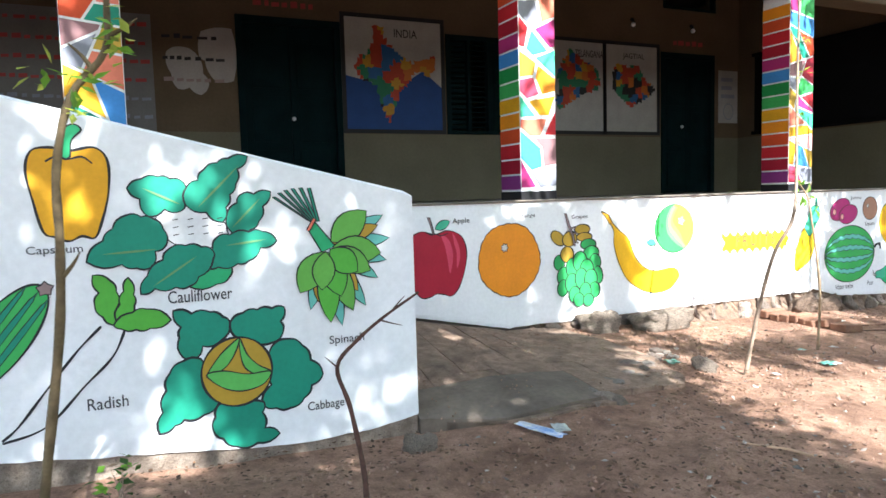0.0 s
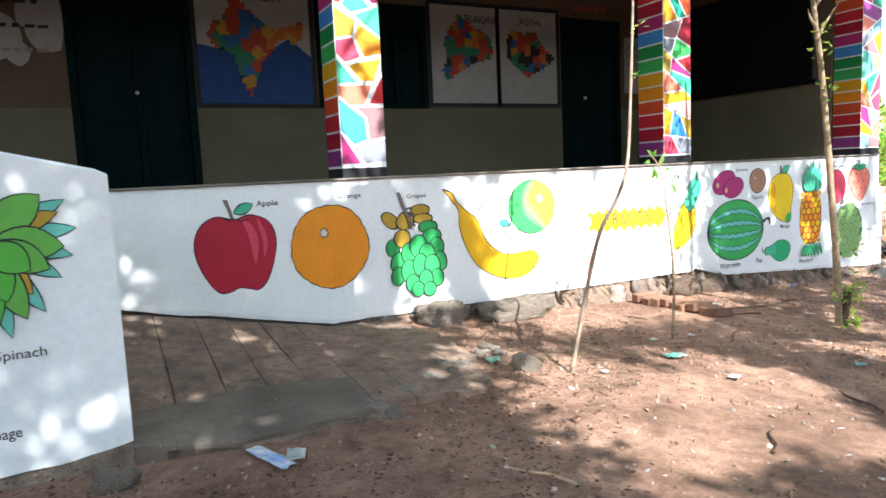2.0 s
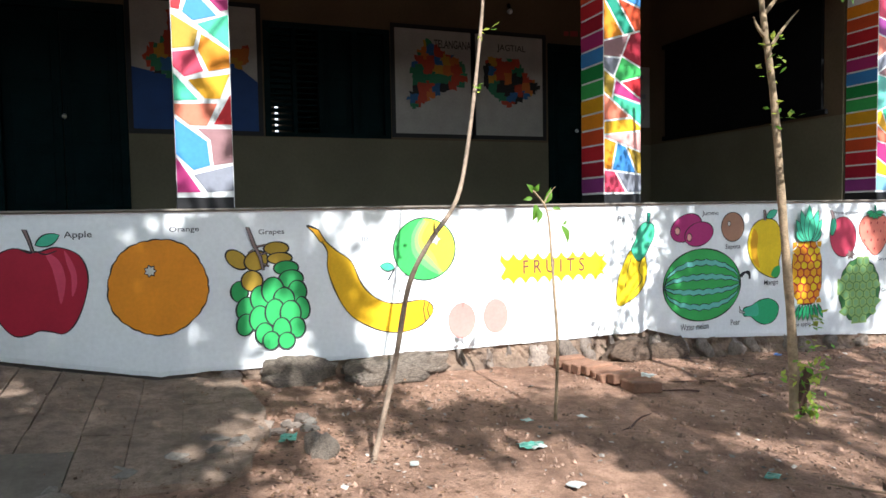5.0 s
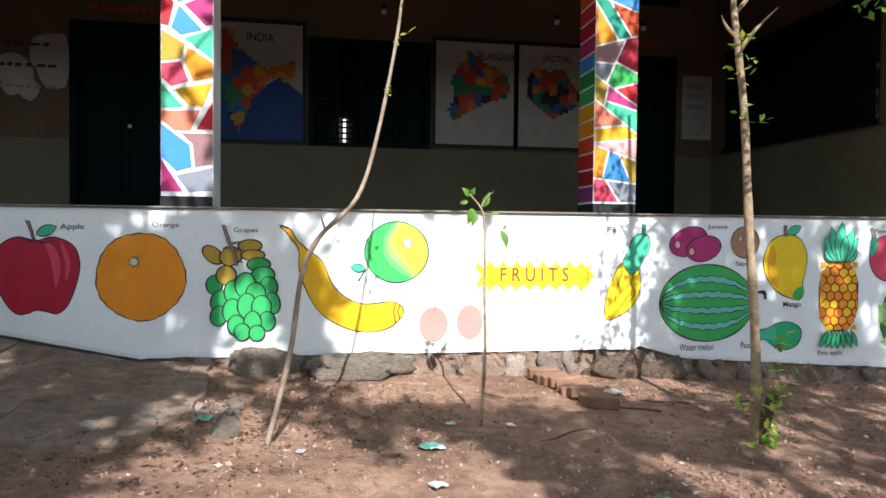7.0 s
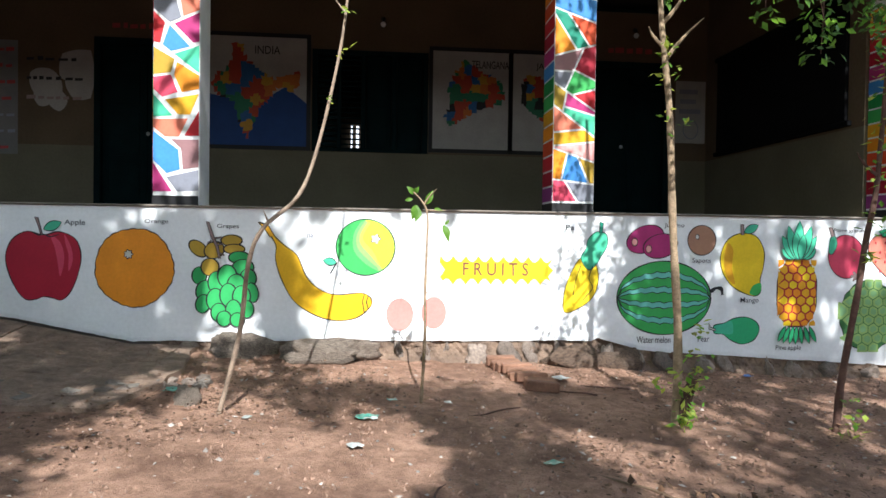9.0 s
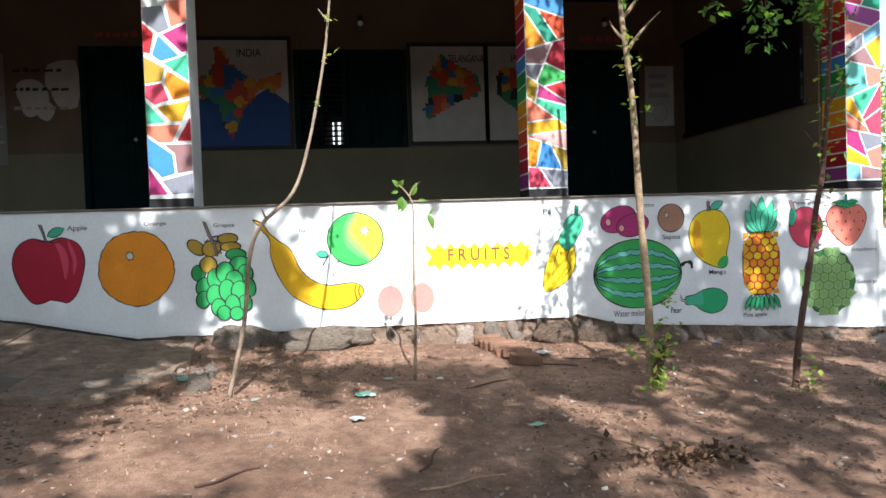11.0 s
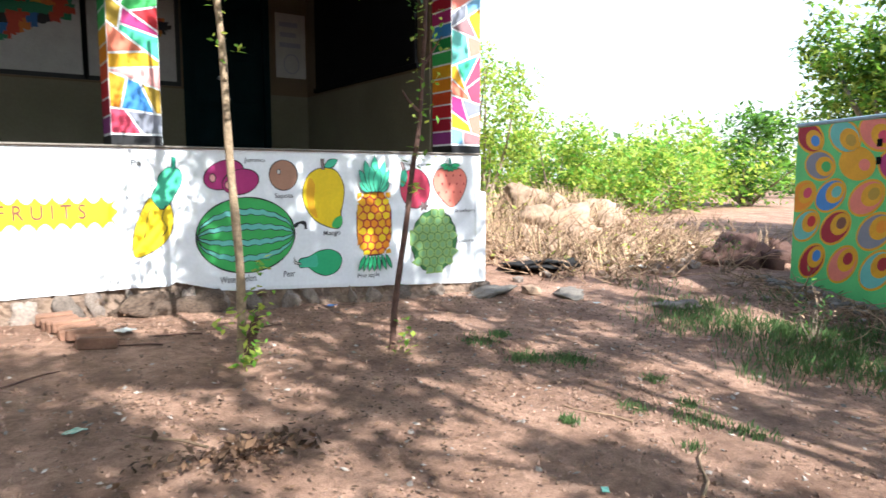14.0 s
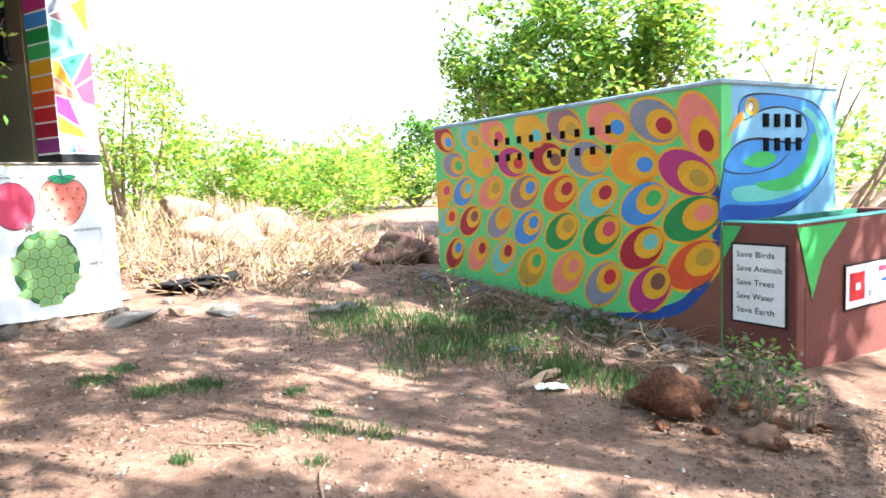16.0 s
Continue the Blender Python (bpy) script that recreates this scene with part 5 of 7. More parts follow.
    slab("lettering_bar", 1.06, 1.32, -0.06, -0.02, 0.0075, 0.002, "rose")
    slab("lettering_bar", 1.10, 1.30, -0.14, -0.11, 0.0075, 0.002, "navy")
    slab("lettering_bar", 0.92, 1.38, -0.23, -0.18, 0.0075, 0.002, "grey")


bird_and_base()


# ---- verandah fittings ----
def door(x0, x1, ztop, label, panels=3, open_gap=False):
    thing = empty("door_1" if x0 < 3 else "door_2", ((x0 + x1) / 2, 7.95, FLOOR_Z))
    cx = (x0 + x1) / 2
    w, h = (x1 - x0) / 2, ztop - FLOOR_Z
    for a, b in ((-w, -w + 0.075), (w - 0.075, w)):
        part("jamb", boxed((a, -0.07, 0), (b, 0.06, h), 0.005), SHADED_DOOR_GREEN, thing)
    part("lintel", boxed((-w + 0.075, -0.07, h - 0.08), (w - 0.075, 0.06, h), 0.005), SHADED_DOOR_GREEN, thing)
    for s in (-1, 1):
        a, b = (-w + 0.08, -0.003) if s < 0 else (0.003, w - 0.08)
        leaf = part("door_leaf", boxed((a, 0.0, 0.01), (b, 0.035, h - 0.085), 0.004), SHADED_DOOR_GREEN, thing)
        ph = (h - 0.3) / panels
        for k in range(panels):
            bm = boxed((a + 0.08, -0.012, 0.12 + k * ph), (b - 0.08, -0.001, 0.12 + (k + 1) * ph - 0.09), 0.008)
            part("door_panel", bm, SHADED_DOOR_GREEN, leaf)
        bm = bmesh.new()
        tube(bm, [(b - 0.04 if s < 0 else a + 0.04, -0.03, 1.0), (b - 0.04 if s < 0 else a + 0.04, -0.03, 1.12)], [0.008, 0.008], 6)
        part("door_handle", bm, SHADED_DOOR_GREEN, leaf, "painted pull handle")
    bm = bmesh.new()
    bmesh.ops.create_icosphere(bm, subdivisions=1, radius=0.028)
    bmesh.ops.translate(bm, verts=bm.verts, vec=(1.93 - cx if x0 < 3 else -0.1, -0.03, 1.02))
    part("padlock", bm, material("bright_padlock", (0.75, 0.75, 0.75), 0.3, 0.8, 10, 60, 0.05, metal=0.6), thing, "small bright padlock")
    tagged(thing, label, "door", kind="structure")


door(1.30, 2.52, 3.20, "closed dark green panelled double door")
door(7.50, 8.58, 3.15, "closed dark green narrow double door")


def window():
    thing = empty("window_1", (4.65, 7.95, 1.88))
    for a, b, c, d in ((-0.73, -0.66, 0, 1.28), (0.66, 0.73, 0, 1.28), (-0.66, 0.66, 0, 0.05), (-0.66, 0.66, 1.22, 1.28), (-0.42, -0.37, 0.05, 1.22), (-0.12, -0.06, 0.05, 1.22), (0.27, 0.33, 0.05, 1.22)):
        part("window_frame", boxed((a, -0.06, c), (b, 0.03, d), 0.004), SHADED_DOOR_GREEN, thing)
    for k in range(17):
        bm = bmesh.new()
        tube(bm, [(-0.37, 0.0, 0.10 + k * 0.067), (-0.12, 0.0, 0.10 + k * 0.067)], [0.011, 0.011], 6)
        part("window_bar", bm, SHADED_DOOR_GREEN, thing)
        part("louvre", boxed((-0.655, -0.01, 0.075 + k * 0.067), (-0.425, 0.005, 0.122 + k * 0.067), 0.003, pose(0, 0, 0)), SHADED_DOOR_GREEN, thing)
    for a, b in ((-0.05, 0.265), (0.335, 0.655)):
        leaf = part("shutter", boxed((a, 0.0, 0.055), (b, 0.025, 1.215), 0.004), SHADED_DOOR_GREEN, thing, "closed dark shutter leaf")
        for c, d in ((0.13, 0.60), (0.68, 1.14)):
            part("shutter_panel", boxed((a + 0.05, -0.010, c), (b - 0.05, -0.001, d), 0.006), SHADED_DOOR_GREEN, leaf)
    tagged(thing, "barred dark green classroom window", "window", kind="structure")
    far = empty("window_2", (4.36, 10.98, 2.2))
    for k in range(2):
        part("pane", boxed((-0.07 + k * 0.09, -0.01, 0), (-0.045 + k * 0.11, 0.0, 0.50)), daylight_pane(), far)
    tagged(far, "narrow far window slit showing daylight", "window", kind="structure")
    v = empty("window_3", (8.08, 7.95, 3.80))
    for a, b, c, d in ((-0.53, -0.48, 0, 0.30), (0.48, 0.53, 0, 0.30), (-0.48, 0.48, 0, 0.04), (-0.48, 0.48, 0.26, 0.30)):
        part("window_frame", boxed((a, -0.055, c), (b, 0.03, d), 0.004), SHADED_DOOR_GREEN, v)
    tagged(v, "dark ventilator opening above a door", "window", kind="structure")


def daylight_pane():
    m = bpy.data.materials.new("daylit_sky_beyond")
    m.use_nodes = True
    e = m.node_tree.nodes.new("ShaderNodeEmission")
    e.inputs[0].default_value, e.inputs[1].default_value = (0.9, 0.95, 1.0, 1), 1.0
    m.node_tree.links.new(e.outputs[0], m.node_tree.nodes["Material Output"].inputs[0])
    return m


window()


def inside(pt, poly):
    x, y = pt
    hit = False
    for (ax, ay), (bx, by) in zip(poly, poly[1:] + poly[:1]):
        if (ay > y) != (by > y) and x < (bx - ax) * (y - ay) / (by - ay) + ax:
            hit = not hit
    return hit


def map_board(name, label, u0, u1, v0, v1, outline, title, tu, tw, sea, cols, seed, cellsize):
    """A map painted straight on the wall inside a black border."""
    thing = empty(name, BACK.at((u0 + u1) / 2, (v0 + v1) / 2))
    inv = thing.matrix_world.inverted()

    def flat(nm, poly, off, col):
        bm = bmesh.new()
        flat_poly(bm, BACK, poly, off)
        bmesh.ops.transform(bm, matrix=inv, verts=bm.verts)
        return part(nm, bm, paint(col), thing)

    # white ground coat, dimmed in its colour for the shade
    part("ground_coat", boxed(inv @ Vector((u0, 7.896, v0)), inv @ Vector((u1, 7.9, v1))), paint("shaded_white"), thing)
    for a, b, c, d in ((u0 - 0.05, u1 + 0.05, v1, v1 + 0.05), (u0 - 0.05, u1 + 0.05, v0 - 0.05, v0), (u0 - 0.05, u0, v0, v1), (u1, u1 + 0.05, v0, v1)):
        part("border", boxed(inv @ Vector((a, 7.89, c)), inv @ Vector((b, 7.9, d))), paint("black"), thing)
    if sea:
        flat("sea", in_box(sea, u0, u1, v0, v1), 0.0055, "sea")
    rng = random.Random(seed)
    poly = in_box(outline, u0, u1, v0, v1)
    seeds = []
    y = v0
    while y < v1:
        x = u0
        while x < u1:
            seeds.append((x + rng.uniform(-0.32, 0.32) * cellsize, y + rng.uniform(-0.32, 0.32) * cellsize, rng.choice(cols)))
            x += cellsize
        y += cellsize
    step = 0.036
    nx, ny = int((u1 - u0) / step), int((v1 - v0) / step)
    knots = [[(u0 + (i + rng.uniform(-0.35, 0.35)) * step, v0 + (j + rng.uniform(-0.35, 0.35)) * step) for i in range(nx + 1)] for j in range(ny + 1)]
    land = {}
    for j in range(1, ny):
        for i in range(1, nx):
            mid = (u0 + (i + 0.5) * step, v0 + (j + 0.5) * step)
            if inside(mid, poly):
                k = min(range(len(seeds)), key=lambda n: (seeds[n][0] - mid[0]) ** 2 + (seeds[n][1] - mid[1]) ** 2)
                land.setdefault(k, []).append([knots[j][i], knots[j][i + 1], knots[j + 1][i + 1], knots[j + 1][i]])
    for k, quads in land.items():
        bm = bmesh.new()
        for quad in quads:
            flat_poly(bm, BACK, quad, 0.007)
        bmesh.ops.remove_doubles(bm, verts=bm.verts, dist=0.0005)
        bmesh.ops.transform(bm, matrix=inv, verts=bm.verts)
        part("district", bm, paint(seeds[k][2]), thing)
    me = text_mesh(title, tw * 1.1, 0.10)
    for q in me.vertices:
        q.co = inv @ BACK.at(u0 + tu - 0.02 + q.co.x, v1 - 0.21 + q.co.y, 0.009)
    part("lettering", me, paint("ink"), thing)
    tagged(thing, label, "wall map", "painted wall maps")


# district colours with the shade already worked in
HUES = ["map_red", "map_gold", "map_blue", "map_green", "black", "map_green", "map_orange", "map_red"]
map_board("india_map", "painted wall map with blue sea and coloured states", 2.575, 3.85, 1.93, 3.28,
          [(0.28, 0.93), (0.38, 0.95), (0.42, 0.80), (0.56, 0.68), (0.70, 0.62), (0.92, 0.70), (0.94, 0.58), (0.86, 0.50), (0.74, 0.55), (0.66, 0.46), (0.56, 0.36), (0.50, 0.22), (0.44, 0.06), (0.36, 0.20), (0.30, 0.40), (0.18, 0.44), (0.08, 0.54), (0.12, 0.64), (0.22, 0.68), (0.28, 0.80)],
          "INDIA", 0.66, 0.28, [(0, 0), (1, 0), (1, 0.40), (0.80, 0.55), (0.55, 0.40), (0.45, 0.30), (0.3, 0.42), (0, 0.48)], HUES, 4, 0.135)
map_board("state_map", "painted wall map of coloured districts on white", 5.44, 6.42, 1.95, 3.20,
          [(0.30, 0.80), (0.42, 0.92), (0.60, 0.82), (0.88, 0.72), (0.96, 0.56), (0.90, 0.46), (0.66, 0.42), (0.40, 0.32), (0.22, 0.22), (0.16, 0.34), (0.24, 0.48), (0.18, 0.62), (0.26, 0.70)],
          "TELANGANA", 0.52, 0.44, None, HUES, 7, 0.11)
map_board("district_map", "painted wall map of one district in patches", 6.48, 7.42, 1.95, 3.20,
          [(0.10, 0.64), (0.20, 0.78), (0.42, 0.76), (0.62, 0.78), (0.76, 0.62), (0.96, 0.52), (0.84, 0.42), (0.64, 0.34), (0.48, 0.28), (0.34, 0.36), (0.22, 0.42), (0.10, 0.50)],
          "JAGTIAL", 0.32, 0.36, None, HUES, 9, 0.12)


def wall_writing():
    """Lettering that cannot be made out: rows of short strokes on whitewashed panels."""
    def panel(name, label, u0, u1, v0, v1, rows, col, coat, plane=BACK, height=0.055):
        thing = empty(name, plane.at(u0, v0))
        inv = thing.matrix_world.inverted()
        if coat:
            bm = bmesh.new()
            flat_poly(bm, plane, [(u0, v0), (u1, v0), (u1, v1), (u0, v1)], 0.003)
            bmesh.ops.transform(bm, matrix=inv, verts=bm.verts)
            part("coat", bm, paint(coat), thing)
        rng = random.Random(len(label))
        for r in range(rows):
            v = v1 - (r + 0.7) * (v1 - v0) / rows
            u = u0 + 0.06
            while u < u1 - 0.1:
                w = rng.uniform(0.04, 0.12)
                h = height * rng.uniform(0.6, 1.0)
                bm = bmesh.new()
                flat_poly(bm, plane, [(u, v), (min(u + w, u1 - 0.03), v + 0.006), (min(u + w, u1 - 0.03), v + h), (u, v + h - 0.005)], 0.006)
                u += w + rng.uniform(0.02, 0.05)
                bmesh.ops.transform(bm, matrix=inv, verts=bm.verts)
                part("lettering_bar", bm, paint(col[r % len(col)]), thing)
        tagged(thing, label, "wall writing", "wall writing")

    # whitewash coat takes a grey with the deep shade already in it
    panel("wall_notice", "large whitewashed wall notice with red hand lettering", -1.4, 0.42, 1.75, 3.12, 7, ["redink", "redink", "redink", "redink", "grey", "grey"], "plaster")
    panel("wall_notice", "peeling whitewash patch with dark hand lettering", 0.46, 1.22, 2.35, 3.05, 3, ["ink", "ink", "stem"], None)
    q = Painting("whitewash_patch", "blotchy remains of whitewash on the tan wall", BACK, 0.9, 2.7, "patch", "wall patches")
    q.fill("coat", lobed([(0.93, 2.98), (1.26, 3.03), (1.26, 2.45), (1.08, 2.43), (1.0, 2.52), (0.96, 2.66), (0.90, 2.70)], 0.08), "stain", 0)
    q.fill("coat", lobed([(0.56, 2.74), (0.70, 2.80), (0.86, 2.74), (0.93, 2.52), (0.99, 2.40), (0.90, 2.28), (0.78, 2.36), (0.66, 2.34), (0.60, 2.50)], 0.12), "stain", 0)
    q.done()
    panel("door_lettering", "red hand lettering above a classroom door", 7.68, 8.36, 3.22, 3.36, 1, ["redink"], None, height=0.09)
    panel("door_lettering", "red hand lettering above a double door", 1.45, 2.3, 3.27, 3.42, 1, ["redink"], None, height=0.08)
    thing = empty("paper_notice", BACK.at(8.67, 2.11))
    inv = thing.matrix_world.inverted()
    # white sheet given a dimmed white in place of shade
    part("sheet", boxed(inv @ Vector((8.67, 7.892, 2.11)), inv @ Vector((9.08, 7.899, 2.93))), paint("shaded_white"), thing)
    for k, (a, b, h) in enumerate(((0.05, 0.30, 0.06), (0.06, 0.28, 0.06), (0.05, 0.34, 0.06))):
        part("lettering_bar", boxed(inv @ Vector((8.67 + a, 7.889, 2.76 - k * 0.13)), inv @ Vector((8.67 + b, 7.893, 2.76 - k * 0.13 + h))), paint("grey"), thing)
    bm = bmesh.new()
    ring = oval(8.88, 2.29, 0.11, 0.13, 0, 24)
    ring2 = oval(8.88, 2.29, 0.095, 0.115, 0, 24)
    a = [bm.verts.new(inv @ BACK.at(*p, 0.0105)) for p in ring]
    b = [bm.verts.new(inv @ BACK.at(*p, 0.0105)) for p in ring2]
    for i in range(24):
        bm.faces.new((a[i], a[(i + 1) % 24], b[(i + 1) % 24], b[i]))
    part("emblem_ring", bm, paint("grey"), thing)
    tagged(thing, "white paper notice with grey printing on wall", "notice")


wall_writing()


def blackboard():
    thing = empty("blackboard", (9.09, 6.3, 1.95))
    part("slate", boxed((-0.03, -1.15, 0), (0.008, 1.25, 1.15), 0.006), BOARD, thing)
    for a, b, c, d in ((-1.2, 1.3, -0.05, 0), (-1.2, 1.3, 1.15, 1.2)):
        part("frame_rail", boxed((-0.04, a, c), (0.008, b, d), 0.006), BOARD, thing)
    tagged(thing, "long black wall blackboard on the end wall", "blackboard")


blackboard()


def bulbs():
    for x, z in ((4.80, 3.49), (6.95, 3.50), (8.10, 3.49)):
        thing = empty("light_bulb", (x, 7.86, z))
        bm = bmesh.new()
        bmesh.ops.create_uvsphere(bm, u_segments=12, v_segments=8, radius=0.035)
        part("glass", bm, paint("white"), thing, "unlit white glass bulb", True)
        bm = bmesh.new()
        tube(bm, [(0, 0, 0.03), (0, 0.01, 0.07), (0, 0.036, 0.08)], [0.018, 0.02, 0.03], 8)
        part("holder", bm, paint("black"), thing, "black bulb holder")
        tagged(thing, "unlit white light bulb in a wall holder", "light bulb", "verandah bulbs")


bulbs()


# ---- ramp, footing and rubble ----
def ramp_z(x, y):
    """Surface of the broken concrete ramp."""
    back = 0.285 - 0.205 * (x - 1.36) if x < 2.85 else -0.02 - 0.05 * (x - 2.85)
    front = ground_z(x, 3.0) + 0.035
    t = max(0.0, min(1.0, (y - 2.95) / 1.65))
    return front + (back - front) * t ** 0.8


def build_ramp():
    base = empty("ramp", (2.2, 3.8, 0))
    inv = base.matrix_world.inverted()
    rng = random.Random(2)

    def edge(y):
        return 3.45 - 0.42 * max(0.0, 3.5 - y) - 0.15 * max(0.0, y - 4.0) + 0.10 * noise.noise(Vector((y * 4, 1, 1)))

    def piece(x0, x1, y0, y1, name, mat, lift=0.0):
        bm = bmesh.new()
        nx, ny = max(2, int((x1 - x0) / 0.06)), max(2, int((y1 - y0) / 0.06))
        grid = []
        for j in range(ny + 1):
            row = []
            for i in range(nx + 1):
                x, y = x0 + (x1 - x0) * i / nx, y0 + (y1 - y0) * j / ny
                y = max(y, 3.13 - 0.45 * (x - 1.5))
                x = min(x, edge(y))
                rim = min(i, nx - i, j, ny - j) == 0
                row.append(bm.verts.new((x, y, ramp_z(x, y) + lift + 0.010 * noise.noise(Vector((x * 5, y * 5, 9))) - (0.004 if rim else 0))))
            grid.append(row)
        for a, b in zip(grid, grid[1:]):
            for i in range(nx):
                try:
                    bm.faces.new((a[i], a[i + 1], b[i + 1], b[i]))
                except ValueError:
                    pass
        ring = grid[0] + [r[-1] for r in grid[1:]] + grid[-1][-2::-1] + [r[0] for r in grid[-2:0:-1]]
        low = [bm.verts.new((v.co.x, v.co.y, v.co.z - 0.12)) for v in ring]
        for i in range(len(ring)):
            k = (i + 1) % len(ring)
            bm.faces.new((ring[i], low[i], low[k], ring[k]))
        bmesh.ops.remove_doubles(bm, verts=bm.verts, dist=0.0005)
        bmesh.ops.recalc_face_normals(bm, faces=bm.faces)
        bmesh.ops.transform(bm, matrix=inv, verts=bm.verts)
        return part(name, bm, mat, base, smooth=False)

    piece(-2.8, 1.30, 3.32, 4.60, "upper_flight", CONCRETE)
    x, x_skirt = 1.30, 2.5
    while x < 3.45:
        w = rng.uniform(0.19, 0.25) if x > 1.4 else 0.19
        cuts = [3.40 if x < 2.5 else 2.95 + rng.uniform(-0.03, 0.05), 3.62 + rng.uniform(-0.12, 0.12), 3.98 + rng.uniform(-0.12, 0.12), 4.598]
        for a, b in zip(cuts, cuts[1:]):
            if x + 0.05 < edge((a + b) / 2):
                groove = rng.choice((0.0005, 0.002, 0.004, 0.006)) if x < 2.75 else 0.001
                piece(x + groove, x + w - groove * 0.5, a + 0.001, b - 0.001, "paving_strip", CONCRETE, rng.uniform(-0.003, 0.003))
        x += w
        x_skirt = x if x - w < 2.5 else x_skirt
    piece(1.49, x_skirt, 2.93, 3.40, "skirt", SKIRT)
    piece(1.62, 2.6, 2.87, 2.928, "lip", CONCRETE, -0.02)
    part("mortar_bed", boxed(inv @ Vector((1.5, 3.25, -0.4)), inv @ Vector((2.3, 4.59, -0.13))), CEMENT, base)
    tagged(base, "worn brown concrete ramp with scored strips and broken edge", "ramp")


build_ramp()


def rock_mesh(seed, sub=2, rough=0.35):
    bm = bmesh.new()
    bmesh.ops.create_icosphere(bm, subdivisions=sub, radius=1.0)
    off = Vector((seed * 3.7, seed * 1.3, seed * 2.1))
    for v in bm.verts:
        k = 1 + rough * noise.noise(v.co * 1.2 + off) + rough * 0.55 * noise.noise(v.co * 2.9 + off) + rough * 0.3 * noise.noise(v.co * 6.5 + off)
        v.co *= k
        v.co.z = max(-0.85, v.co.z)
    return mesh_of(bm, "rock")


ROCKS = [rock_mesh(s, 3, 0.55) for s in range(6)]
SMALL_ROCKS = [rock_mesh(s + 10, 1, 0.45) for s in range(5)]


def rock(name, label, x, y, size, mat, group, seed, z=None, sink=0.25, small=False, turn=None, category="stone"):
    rng = random.Random(seed)
    src = (SMALL_ROCKS if small else ROCKS)[seed % 5]
    key = src.name + mat.name
    me = ROCK_CACHE.get(key)
    if me is None:
        me = src.copy()
        me.materials.append(mat)
        me.polygons.foreach_set("use_smooth", [not small] * len(me.polygons))
        ROCK_CACHE[key] = me
    ob = new(name, me)
    zz = (rough_z(x, y) if z is None else z) + size[2] * (1 - 2 * sink) * 0.8
    ob.matrix_world = pose(x, y, zz, rng.uniform(-10, 10), rng.uniform(-10, 10), rng.uniform(0, 360) if turn is None else turn) @ Matrix.Diagonal((*size, 1))
    return tagged(ob, label, category, group)


ROCK_CACHE = {}


def footing_band(x0, x1):
    bm = bmesh.new()
    n = int((x1 - x0) / 0.03)
    rows = []
    for i in range(n + 1):
        x = x0 + (x1 - x0) * i / n
        top, low = plinth_base(x) + 0.01, rough_z(x, 4.5) - 0.05
        col = []
        for k in range(8):
            t = k / 7
            y = 4.625 - 0.10 * t * t + 0.045 * noise.noise(Vector((x * 7, t * 2.2, 3))) + 0.02 * noise.noise(Vector((x * 22, t * 6, 5)))
            col.append(bm.verts.new((x, min(y, 4.655), top + (low - top) * t)))
        col.append(bm.verts.new((x, 4.66, low)))
        rows.append(col)
    for a, b in zip(rows, rows[1:]):
        for k in range(8):
            bm.faces.new((a[k], a[k + 1], b[k + 1], b[k]))
    tagged(part("footing", bm, FOOTING), "crumbling brown rubble footing under the white coat", "footing", kind="structure")


FOOTING = material("footing_rubble", (0.26, 0.18, 0.13), 0.95, 0.5, 7, 40, 1.0, tint=(0.12, 0.085, 0.065), depth=0.02)


